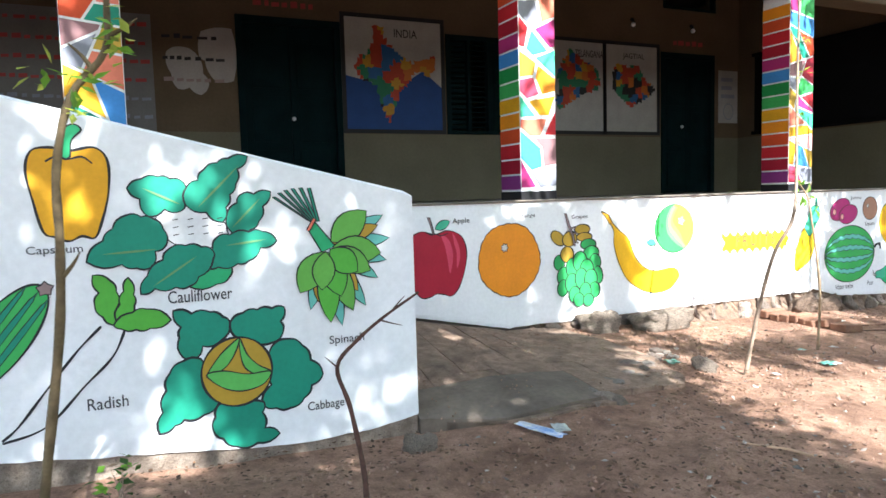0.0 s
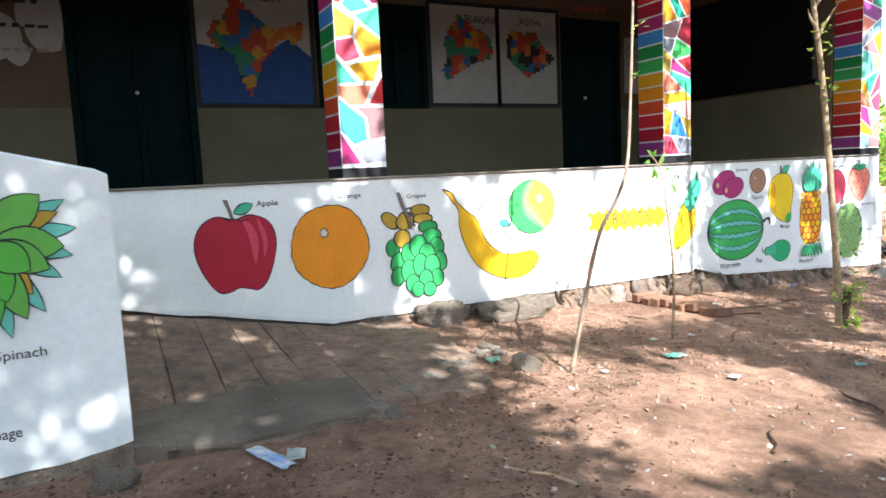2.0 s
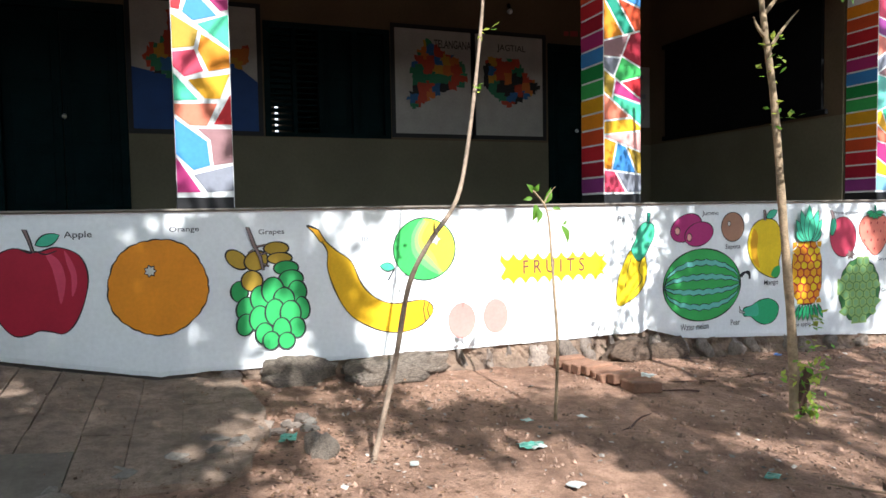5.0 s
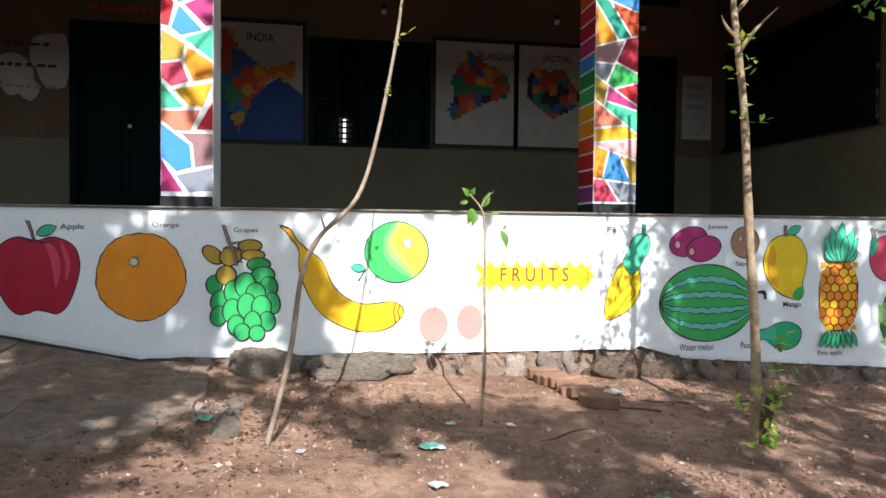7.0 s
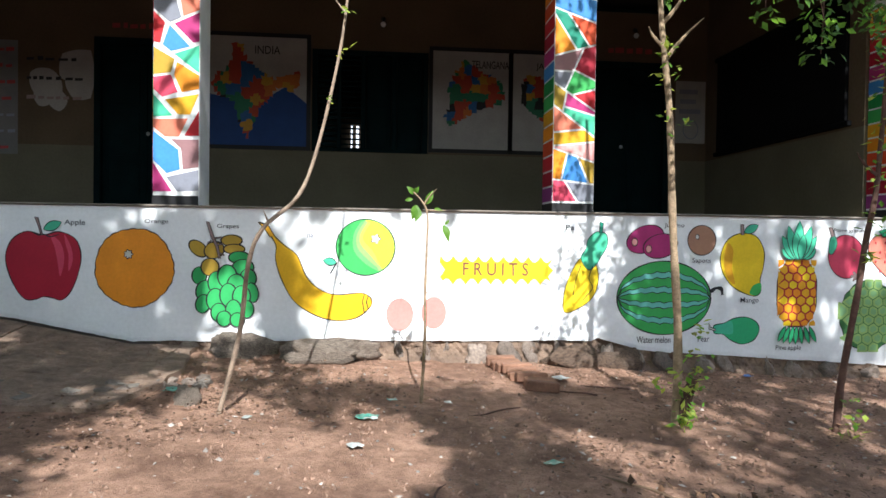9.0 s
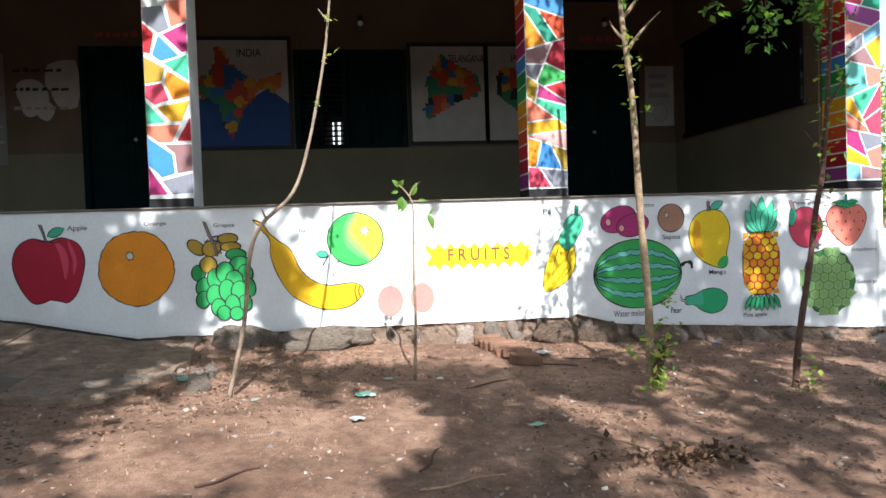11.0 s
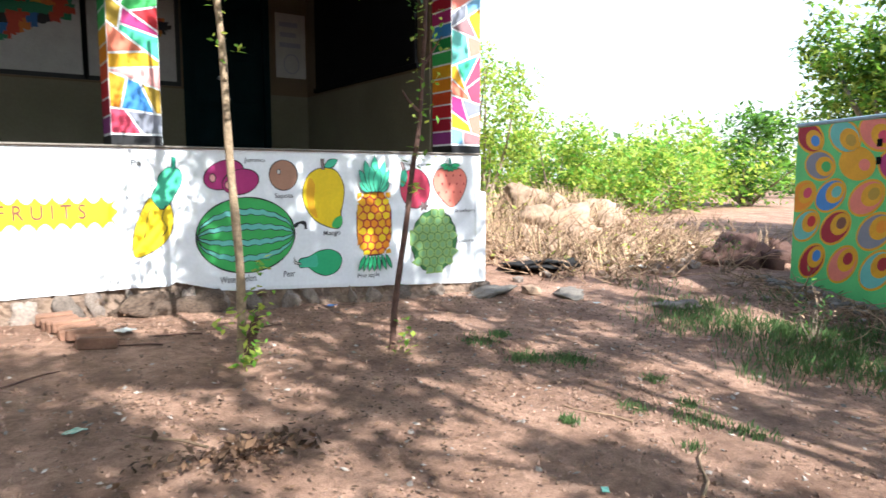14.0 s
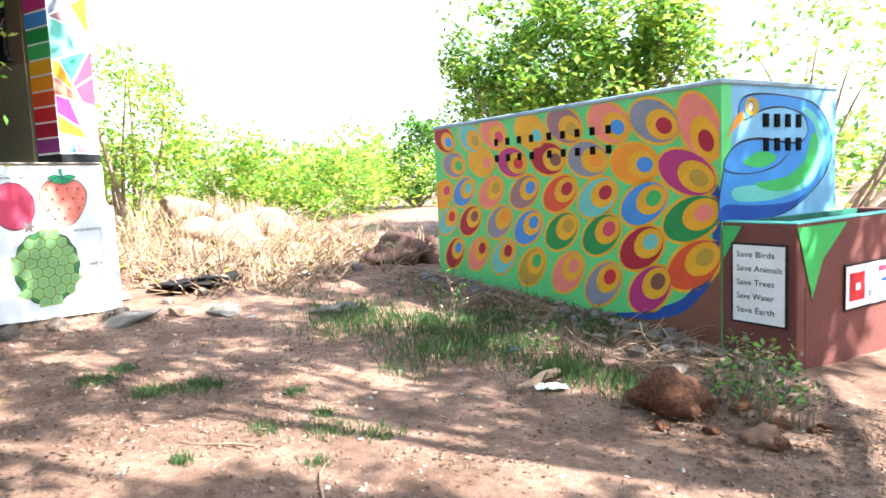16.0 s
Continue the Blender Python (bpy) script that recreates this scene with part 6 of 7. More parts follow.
def footing():
    rng = random.Random(12)
    for lo, hi, lab in ((3.25, 6.4, "rough"), (6.6, 9.45, "dark")):
        x = lo
        footing_band(lo - 0.15, hi + (0.02 if hi > 9 else 0.25))
        while x < hi:
            w = rng.uniform(0.035, 0.12)
            top = plinth_base(x)
            g = rough_z(x, 4.5)
            h = max(0.045, (top - g) / 2 + 0.03)
            rock("footing_stone", "rough brown footing stone under the white plinth", x + w * 0.8, 4.63 + rng.uniform(-0.015, 0.03), (w, 0.08, h), STONE, "plinth footing stones", rng.randrange(1000), z=g - 0.02, sink=0.12, turn=rng.uniform(-8, 8))
            x += w * rng.uniform(1.6, 6.0)
    rock("concrete_slab", "broken grey concrete lump against the plinth", 4.38, 4.44, (0.36, 0.15, 0.11), CRUMBLE, "", 3, sink=0.12, turn=4, category="rubble")
    rock("rubble_lump", "crumbling mortar lump at the plinth foot", 3.74, 4.50, (0.24, 0.12, 0.12), CRUMBLE, "plinth rubble", 8, sink=0.2, turn=10, category="rubble")
    rock("rubble_lump", "crumbling grey mortar heap at the plinth foot", 6.36, 4.54, (0.24, 0.08, 0.12), FOOTING, "plinth rubble", 15, sink=0.2, turn=4, category="rubble")
    rock("rubble_lump", "low cement heap beside the plinth", 6.72, 4.56, (0.18, 0.07, 0.10), FOOTING, "plinth rubble", 21, sink=0.2, turn=0, category="rubble")
    rock("field_stone", "grey stone on the earth", 3.66, 3.25, (0.085, 0.065, 0.06), CRUMBLE, "loose stones", 5)
    rock("field_stone", "grey stone beside the parapet end", 1.40, 2.93, (0.085, 0.07, 0.065), CRUMBLE, "loose stones", 6)
    rock("slab_stone", "flat dark slab by the plinth corner", 9.45, 4.42, (0.28, 0.14, 0.04), CEMENT, "loose stones", 7, turn=10)
    for i in range(46):
        t = rng.random()
        x, y = 2.5 + t * 1.15 + rng.uniform(-0.12, 0.12), 2.95 + t * 0.75 + rng.uniform(-0.14, 0.10)
        s = rng.uniform(0.02, 0.06)
        rock("rubble_chip", "brown rubble chip along the broken ramp edge", x, y, (s * 1.3, s, s * 0.7), STONE if i % 3 else CEMENT, "ramp edge chips", 30 + i, small=True)
    # row of loose bricks running out from the wall
    me = mesh_of(boxed((-0.11, -0.045, -0.035), (0.11, 0.045, 0.035), 0.008), "brick")
    me.materials.append(BRICK)
    for i in range(9):
        x, y = 5.72 + i * 0.022 + rng.uniform(-0.015, 0.015), 4.42 - i * 0.085
        ob = new("brick", me)
        ob.matrix_world = pose(x, y, rough_z(x, y) + 0.018 + (0.03 if i % 3 == 0 else 0.012), rng.uniform(-9, 9), rng.uniform(-6, 6), rng.uniform(-12, 6))
        tagged(ob, "old weathered red brick half sunk in earth", "brick", "loose brick row")


footing()


def leaf_mesh(name, centres, per, size, rng, mats, flat=0.35, droop=0.0):
    """Many small pointed leaves round the given centres (x, y, z, radius)."""
    r = np.random.RandomState(rng)
    C = np.repeat(np.array(centres, float), per, axis=0)
    n = len(C)
    d = r.normal(size=(n, 3))
    d /= np.linalg.norm(d, axis=1)[:, None]
    p = C[:, :3] + d * (C[:, 3] * r.uniform(0.25, 1.0, n) ** 0.6)[:, None]
    a = r.normal(size=(n, 3)) * np.array([1, 1, 0.6]) + np.array([0, 0, -droop])
    a /= np.linalg.norm(a, axis=1)[:, None]
    up = r.normal(size=(n, 3)) * flat + np.array([0, 0, 1])
    b = np.cross(a, up)
    b /= np.linalg.norm(b, axis=1)[:, None] + 1e-9
    s = (size * r.uniform(0.6, 1.35, n))[:, None]
    nrm = np.cross(b, a)
    v = np.stack([p, p + a * s * 0.45 + b * s * 0.27 + nrm * s * 0.05, p + a * s, p + a * s * 0.45 - b * s * 0.27 + nrm * s * 0.05], axis=1).reshape(-1, 3)
    me = bpy.data.meshes.new(name)
    me.from_pydata(v.tolist(), [], np.arange(n * 4).reshape(-1, 4).tolist())
    for m in mats if isinstance(mats, (list, tuple)) else [mats]:
        me.materials.append(m)
    if isinstance(mats, (list, tuple)):
        me.polygons.foreach_set("material_index", r.randint(0, len(mats), n).tolist())
    return me


def limb(rng, a, b, bend=0.15, n=6):
    a, b = Vector(a), Vector(b)
    off = Vector((rng.uniform(-1, 1), rng.uniform(-1, 1), rng.uniform(-0.3, 0.6))) * bend * (b - a).length
    return [a.lerp(b, i / n) + off * math.sin(math.pi * i / n) for i in range(n + 1)]


# ---- large shade trees over the yard, unseen, crowns shaped to cast the dapples ----
def shade_tree(x, y, reach, seed, label):
    rng = random.Random(seed)
    g = rough_z(x, y)
    thing = empty("shade_tree", (x, y, g))
    inv = thing.matrix_world.inverted()
    bm = bmesh.new()
    tube(bm, [(0, 0, -0.2), (0.05, 0, 0.8), (-0.05, 0.1, 2.2), (0.05, 0.25, 3.6), (0.1, 0.5, 4.6)], [0.30, 0.24, 0.20, 0.17, 0.12], 12)
    part("trunk", bm, DARK_BARK, thing, smooth=True)
    x0, x1, y0, y1 = reach
    clumps = []
    bm = bmesh.new()
    for i in range(3400):
        p = Vector((rng.uniform(x0, x1), rng.uniform(y0, y1), rng.uniform(4.9, 6.6)))
        dens = 0.75 * noise.noise(Vector((p.x * 0.55, p.y * 0.85, 4.0))) + 0.65 * noise.noise(Vector((p.x * 1.15, p.y * 1.8, 9.0))) - (0.05 if p.x > 6.5 else 0.0) - (0.10 if p.x > 9.5 else 0.0)
        hit = p - SUN_DIR * ((p.y - 4.6) / SUN_DIR.y)
        # clumps are left out where they would shade the middle of the plinth
        if 4.25 < hit.x < 6.7 and -0.9 < hit.z < 1.1:
            continue
        if (p - SUN_DIR * ((p.z + 0.2) / SUN_DIR.z)).y > 4.7 and hit.x > 9.7:
            continue
        if 2.9 < hit.x < 3.5 and 1.0 < hit.z < 2.8 and rng.random() < 0.75:
            continue
        if 6.05 < hit.x < 6.6 and 1.0 < hit.z < 2.8 and rng.random() < 0.6:
            continue
        if 8.9 < hit.x < 9.7 and 0.9 < hit.z < 2.8 and rng.random() < 0.6:
            continue
        floor = p - SUN_DIR * ((p.z + 0.2) / SUN_DIR.z)
        gap = CANOPY_GAP
        rail = p - SUN_DIR * ((p.y - 3.155) / SUN_DIR.y)
        if i >= 1900:
            # extra clumps shade both ends of the plinth, the parapet and the bays between the pillars
            shut = (1.75 < hit.x < 3.3 and 0.1 < hit.z < 1.0) or (6.75 < hit.x < 9.3 and -0.1 < hit.z < 1.0 and not (8.1 < hit.x < 8.45 and 0.1 < hit.z < 0.5))
            shut = shut or (1.1 < hit.z < 3.2 and any(a < hit.x < b for a, b in ((0.0, 2.9), (3.5, 6.0), (6.7, 9.0))))
            face = p - SUN_DIR * ((p - FACE.o).dot(FACE.n) / SUN_DIR.dot(FACE.n)) - FACE.o
            shut = shut or (-0.1 < face.dot(FACE.u) < 1.7 and -0.8 < face.z < 1.5 and rng.random() < 0.7)
            shut = shut or (1.4 < floor.x < 3.2 and 2.9 < floor.y < 4.6 and rng.random() < 0.6)
            shut = shut or (-1.5 < floor.x < 2.2 and 0.8 < floor.y < 3.1 and rng.random() < 0.6)
            shut = shut or (2.2 < floor.x < 3.25 and 1.5 < floor.y < 2.9 and rng.random() < 0.7)
            shut = shut or (7.2 < floor.x < 8.2 and 2.2 < floor.y < 3.6 and rng.random() < 0.5)
            shut = shut or (8.8 < floor.x < 11.5 and -2.0 < floor.y < 0.0 and rng.random() < 0.85)
            if shut or (-1.2 < rail.x < 1.5 and 0.0 < rail.z < 1.6 and rng.random() < 0.8):
                clumps.append((*(inv @ p), rng.uniform(0.14, 0.24)))
            continue
        if (-1.5 < floor.x < 2.6 and 0.6 < floor.y < 3.0) or (1.5 < hit.x < 3.0 and 0.0 < hit.z < 1.0) or (3.5 < floor.x < 6.3 and 2.9 < floor.y < 3.7):
            gap = -0.38
        elif 6.6 < hit.x < 9.5 and -0.1 < hit.z < 1.05:
            gap = 0.10
        if any(((floor.x - a) / c) ** 2 + ((floor.y - b) / d) ** 2 < 1 for a, b, c, d in SUN_PATCHES):
            gap = 0.42
        if dens < gap:
            continue
        clumps.append((*(inv @ p), rng.uniform(0.14, 0.28)))
    for c in clumps[:: max(1, len(clumps) // 14)]:
        tube(bm, limb(rng, (0.1, 0.45, 4.4), c[:3], 0.12, 6), [0.06, 0.05, 0.035, 0.025, 0.018, 0.012, 0.006], 6)
    part("limbs", bm, DARK_BARK, thing, smooth=True)
    part("crown", leaf_mesh("crown", clumps, 36, 0.15, seed, LEAF_MID), LEAF_MID, thing)
    tagged(thing, label, "tree", "yard shade trees")


CANOPY_GAP = -0.10
# ground ellipses kept sunny by thinning the unseen crowns
SUN_PATCHES = [(4.0, 2.35, 1.05, 0.85), (6.45, 2.45, 0.75, 0.5), (6.85, 1.5, 0.65, 0.45), (8.85, 1.5, 0.7, 0.5), (8.0, 1.55, 0.55, 0.45), (8.6, 0.35, 0.6, 0.45), (8.1, 0.5, 0.6, 0.45), (5.2, 4.1, 1.0, 0.5), (3.4, 3.4, 0.45, 0.35), (8.2, -0.4, 0.6, 0.4), (6.0, 1.2, 0.6, 0.45)]
shade_tree(1.2, -5.2, (-4.5, 4.6, -6.0, 2.3), 21, "broad leafy shade tree standing in the yard")
shade_tree(9.0, -5.6, (4.6, 14.5, -7.0, 2.3), 22, "broad leafy shade tree beside the tank")


# ---- saplings by the plinth ----
def broad_leaf(a, b, w):
    """One pointed leaf from stalk a to tip b, folded along its midrib and curled down."""
    bm = bmesh.new()
    d = b - a
    side = d.cross(Vector((0.25, -1, 0.2))).normalized()
    up = side.cross(d).normalized()
    rows = []
    for i in range(7):
        t = i / 6
        k = w * math.sin(math.pi * min(1.0, 0.04 + t) ** 0.8) if t < 1 else 0.001
        c = a + d * t + up * 0.12 * d.length * math.sin(math.pi * t)
        rows.append([bm.verts.new(c - side * k + up * k * 0.35), bm.verts.new(c), bm.verts.new(c + side * k + up * k * 0.35)])
    for p, q in zip(rows, rows[1:]):
        for k in range(2):
            bm.faces.new((p[k], p[k + 1], q[k + 1], q[k]))
    return bm


def sapling(name, label, pts, r0, r1, mat, twigs=(), leaves=(), leaf_size=0.05, stump=None, leafmat=None, blades=(), group="young saplings"):
    base = Vector(pts[0])
    thing = empty(name, base)
    rel = [tuple(Vector(p) - base) for p in pts]
    line = spline(rel, 5, False)
    n = len(line)
    bm = bmesh.new()
    tube(bm, line, [(r0 + (r1 - r0) * i / (n - 1)) * (1 + 0.08 * math.sin(i * 1.9)) for i in range(n)], 8)
    part("stem", bm, mat, thing, smooth=True)
    rng = random.Random(len(label))
    for (t, dx, dy, dz) in twigs:
        a = Vector(line[min(n - 1, int(t * (n - 1)))])
        bm = bmesh.new()
        tube(bm, limb(rng, a, a + Vector((dx, dy, dz)), 0.08, 4), [r1 * 1.1, r1 * 0.9, r1 * 0.7, r1 * 0.5, r1 * 0.25], 5)
        part("twig", bm, mat, thing)
    if stump:
        bm = bmesh.new()
        tube(bm, [(0.03, 0, -0.02), (0.05, 0, 0.15), stump], [0.038, 0.034, 0.030], 8)
        part("broken_stump", bm, DARK_BARK, thing, "dark broken side stem")
    if leaves:
        part("foliage", leaf_mesh("foliage", [tuple(Vector(c[:3]) - base) + (c[3],) for c in leaves], int(leaves[0][4]), leaf_size, len(label), leafmat or [LEAF_MID, LEAF_BRIGHT]), LEAF_BRIGHT, thing)
    for a, b, w in blades:
        part("leaf", broad_leaf(Vector(a) - base, Vector(b) - base, w), leafmat or LEAF_MID, thing, smooth=True)
    tagged(thing, label, "sapling", group)


sapling("sapling", "bent leaning bare sapling with pale stem", [(3.865, 3.10, -0.24), (3.99, 3.09, 0.27), (4.045, 3.02, 0.645), (4.13, 2.96, 0.85), (4.31, 3.07, 1.044), (4.412, 3.15, 1.355), (4.513, 3.23, 1.86), (4.557, 3.26, 2.2), (4.61, 3.3, 2.7)], 0.0145, 0.007, PALE_BARK,
        [(0.42, -0.02, -0.05, 0.06), (0.85, -0.06, 0.02, 0.08)], [(4.53, 3.22, 1.9, 0.05, 5), (4.56, 3.22, 2.1, 0.05, 5), (4.47, 3.17, 1.6, 0.04, 5)], 0.045)
sapling("sapling", "straight sapling with leafy base and broken stump", [(6.565, 3.17, -0.36), (6.60, 3.23, 0.21), (6.575, 3.28, 0.91), (6.571, 3.35, 1.62), (6.535, 3.40, 2.13), (6.529, 3.43, 2.36), (6.50, 3.48, 2.9)], 0.030, 0.014, BARK,
        [(0.62, 0.25, 0, 0.28), (0.70, 0.16, -0.05, 0.25), (0.66, -0.10, 0, 0.12)], [(6.58, 3.3, 1.55, 0.10, 14), (6.55, 3.33, 1.85, 0.10, 14), (6.54, 3.36, 2.05, 0.08, 14), (6.62, 3.08, -0.18, 0.10, 14), (6.48, 3.06, 0.0, 0.10, 14), (6.66, 3.1, 0.10, 0.10, 14), (6.68, 3.12, 0.28, 0.06, 14), (6.58, 3.05, -0.25, 0.09, 14), (6.55, 3.06, -0.30, 0.08, 14), (6.63, 3.10, -0.05, 0.09, 14), (6.66, 3.12, 0.02, 0.08, 14), (6.60, 3.08, -0.22, 0.07, 14)], 0.055, (0.11, 0, 0.34))
sapling("sapling", "slim dark sapling with feathery leaves", [(7.575, 3.13, -0.42), (7.60, 3.13, -0.1), (7.631, 3.13, 0.11), (7.70, 3.13, 0.5), (7.745, 3.13, 0.823), (7.80, 3.13, 1.1), (7.824, 3.13, 1.355), (7.86, 3.13, 1.88), (7.88, 3.12, 2.5)], 0.024, 0.012, DARK_BARK,
        [(0.80, 0.12, -0.05, 0.2), (0.72, -0.14, 0, 0.14)], [(7.80, 3.1, 1.25, 0.13, 16), (7.84, 3.1, 1.45, 0.13, 16), (7.86, 3.1, 1.65, 0.14, 16), (7.85, 3.1, 1.85, 0.14, 16), (7.76, 3.08, 0.95, 0.10, 16), (7.72, 3.08, 0.72, 0.06, 16), (7.65, 3.05, -0.2, 0.10, 16), (7.6, 3.05, -0.33, 0.09, 16), (7.88, 3.1, 2.1, 0.16, 16)], 0.055)
sapling("sapling", "thin young plant with a few broad leaves", [(5.03, 3.42, -0.24), (5.05, 3.42, 0.2), (5.05, 3.45, 0.5), (5.06, 3.5, 0.75), (5.06, 3.55, 0.99), (4.96, 3.56, 1.12)], 0.011, 0.005, BARK,
        [(0.80, 0.12, 0, 0.0), (0.90, -0.06, 0, 0.06), (0.86, 0.08, 0, 0.10)], leafmat=LEAF_MID,
        blades=[((4.995, 3.56, 1.02), (4.965, 3.55, 0.925), 0.030), ((5.01, 3.56, 1.0), (4.985, 3.53, 0.91), 0.024), ((5.055, 3.57, 1.03), (5.10, 3.57, 1.12), 0.024), ((5.17, 3.57, 0.895), (5.205, 3.56, 0.785), 0.024), ((4.975, 3.56, 1.09), (4.93, 3.55, 1.14), 0.020),
                ((4.98, 3.56, 1.10), (5.01, 3.54, 1.14), 0.018), ((4.97, 3.56, 1.06), (4.92, 3.57, 1.05), 0.014), ((5.11, 3.57, 1.0), (5.17, 3.56, 0.985), 0.012), ((5.18, 3.57, 0.90), (5.21, 3.58, 0.93), 0.010)])
sapling("sapling", "leafy young tree close in front of the parapet", [(-0.165, 1.75, -0.12), (-0.105, 1.75, 0.363), (-0.047, 1.75, 0.764), (-0.03, 1.75, 1.0), (-0.026, 1.75, 1.19), (0.016, 1.75, 1.371), (0.10, 1.75, 1.487), (0.112, 1.75, 1.614), (0.12, 1.75, 1.95)], 0.0135, 0.007, SHADED_OLIVE_BARK,
        [(0.33, 0.05, -0.03, 0.07), (0.72, -0.05, 0, 0.06), (0.80, 0.07, 0, 0.05)], [(0.05, 1.73, 1.41, 0.05, 9), (0.13, 1.73, 1.55, 0.055, 9), (-0.04, 1.74, 1.43, 0.04, 9), (0.16, 1.73, 1.50, 0.05, 9), (0.03, 1.74, 1.33, 0.03, 9)], 0.045)
sapling("sapling", "thin crooked dry twig sapling", [(0.95, 2.42, -0.14), (0.945, 2.44, 0.0), (0.90, 2.44, 0.25), (0.848, 2.42, 0.424), (0.91, 2.32, 0.55), (0.985, 2.2, 0.655), (1.079, 2.10, 0.747)], 0.013, 0.004, DARK_BARK,
        [(0.62, 0.06, 0, 0.06), (0.80, 0.09, 0, -0.03), (0.88, 0.05, 0, 0.05), (0.5, -0.05, 0, 0.05)])


def hanging_branch():
    thing = empty("hanging_branch", (6.9, 2.5, 2.6))
    rng = random.Random(4)
    cl = []
    for k, (dx, dz) in enumerate([(-0.55, -0.45), (-0.35, -0.52), (-0.15, -0.58), (0.02, -0.72), (0.18, -0.78), (0.32, -0.66), (0.48, -0.55), (-0.7, -0.5), (0.6, -0.72)]):
        bm = bmesh.new()
        e = Vector((dx, rng.uniform(-0.2, 0.2), dz))
        tube(bm, limb(rng, (dx * 0.3, 0, 0.1), e, 0.15, 5), [0.010, 0.008, 0.007, 0.005, 0.004, 0.002], 5)
        part("twig", bm, DARK_BARK, thing)
        for s in (0.6, 0.8, 1.0):
            cl.append((*(e * s), 0.10))
    bm = bmesh.new()
    tube(bm, limb(rng, (0, 0, 0.1), (0.8, -2.0, 2.6), 0.1, 6), [0.018, 0.02, 0.025, 0.03, 0.035, 0.04, 0.045], 7)
    part("limb", bm, DARK_BARK, thing)
    for k in range(46):
        cl.append((rng.uniform(-0.62, 0.05), rng.uniform(-0.6, 0.4), rng.uniform(0.15, 2.3), 0.15))
    for k in range(5):
        bm = bmesh.new()
        tube(bm, limb(rng, (0.3, -0.7, 1.0 + 0.3 * k), (-0.6 + 0.1 * k, 0.1, 0.3 + 0.45 * k), 0.12, 5), [0.012, 0.010, 0.008, 0.006, 0.004, 0.002], 5)
        part("twig", bm, DARK_BARK, thing)
    part("foliage", leaf_mesh("foliage", cl, 24, 0.052, 4, [LEAF_MID, LEAF_DARK], droop=0.7), LEAF_MID, thing)
    tagged(thing, "hanging leafy branch of a shade tree", "branch")


hanging_branch()


# ---- trees and bushes beyond ----
def bush(name, label, x, y, rx, ry, z0, z1, n, per, size, mats, seed, trunk=0.06, stems=7, clump=0.3, group="bushes beyond the yard"):
    rng = random.Random(seed)
    g = rough_z(x, y)
    thing = empty(name, (x, y, g))
    cl = []
    while len(cl) < n:
        a = Vector((rng.uniform(-1, 1), rng.uniform(-1, 1), rng.uniform(-1, 1)))
        if a.length > 1 or (a.length < 0.45 and rng.random() < 0.6):
            continue
        k = 1 + 0.35 * noise.noise(Vector((a.x * 2 + seed, a.y * 2, a.z * 2)))
        cl.append((a.x * rx * k, a.y * ry * k, (z0 + z1) / 2 + a.z * (z1 - z0) / 2 * k, clump * rng.uniform(0.6, 1.3)))
    foot = min(0.15, rx * 0.25)
    for k, c in enumerate(cl[:stems]):
        bm = bmesh.new()
        tube(bm, limb(rng, (rng.uniform(-foot, foot), rng.uniform(-foot, foot), -0.1), c[:3], 0.14, 6), [trunk * f for f in (1, 0.85, 0.7, 0.55, 0.42, 0.3, 0.15)], 6)
        part("stem" if name == "weed" else ("trunk" if k == 0 else "limb"), bm, PALE_BARK, thing, smooth=True)
    part("crown", leaf_mesh("crown", cl, per, size, seed, mats), mats, thing)
    tagged(thing, label, "tree" if name == "tree" else "bush", group)


bush("bush", "tall bright green bush beside the building end", 13.0, 9.2, 1.25, 1.2, 0.2, 3.0, 95, 75, 0.095, [LEAF_BRIGHT, LEAF_MID, LEAF_BRIGHT], 31, 0.05, 12)
bush("bush", "sunlit green bush behind the rubble", 17.2, 11.6, 1.5, 1.4, 0.3, 2.6, 80, 50, 0.14, [LEAF_MID, LEAF_BRIGHT], 32, 0.05, 9)
bush("bush", "low pale green thicket in the distance", 20.0, 11.0, 2.2, 1.6, 0.1, 2.0, 90, 45, 0.16, [LEAF_BRIGHT, LEAF_MID], 33, 0.05, 9, 0.4)
bush("bush", "broad pale green thicket in the distance", 24.0, 13.0, 3.2, 2.2, 0.1, 2.5, 100, 45, 0.2, [LEAF_BRIGHT, LEAF_MID], 34, 0.06, 9, 0.5)
bush("bush", "dark rounded tree beyond the field", 27.5, 12.6, 1.8, 1.8, 0.3, 3.3, 80, 45, 0.2, [LEAF_DARK, LEAF_MID], 35, 0.08, 9, 0.5)
bush("tree", "dense green tree behind the outbuilding", 17.2, 3.0, 1.5, 2.3, 1.5, 4.4, 200, 105, 0.13, [LEAF_MID, LEAF_DARK, LEAF_MID, LEAF_BRIGHT, LEAF_BRIGHT], 36, 0.10, 12, 0.38)
bush("tree", "spreading green tree beside the outbuilding", 19.0, 4.6, 1.3, 1.7, 1.2, 3.3, 85, 85, 0.13, [LEAF_MID, LEAF_DARK, LEAF_BRIGHT], 37, 0.09, 9, 0.38)
bush("tree", "thin sparse olive tree behind the tank", 17.5, -0.9, 1.6, 2.2, 0.6, 4.2, 70, 26, 0.14, [LEAF_MID, LEAF_BRIGHT], 38, 0.06, 16, 0.36)
bush("tree", "thin sparse tree beyond the water tank", 19.5, -2.8, 1.6, 2.0, 0.5, 3.8, 60, 40, 0.11, [LEAF_MID, LEAF_BRIGHT], 39, 0.06, 14, 0.4)


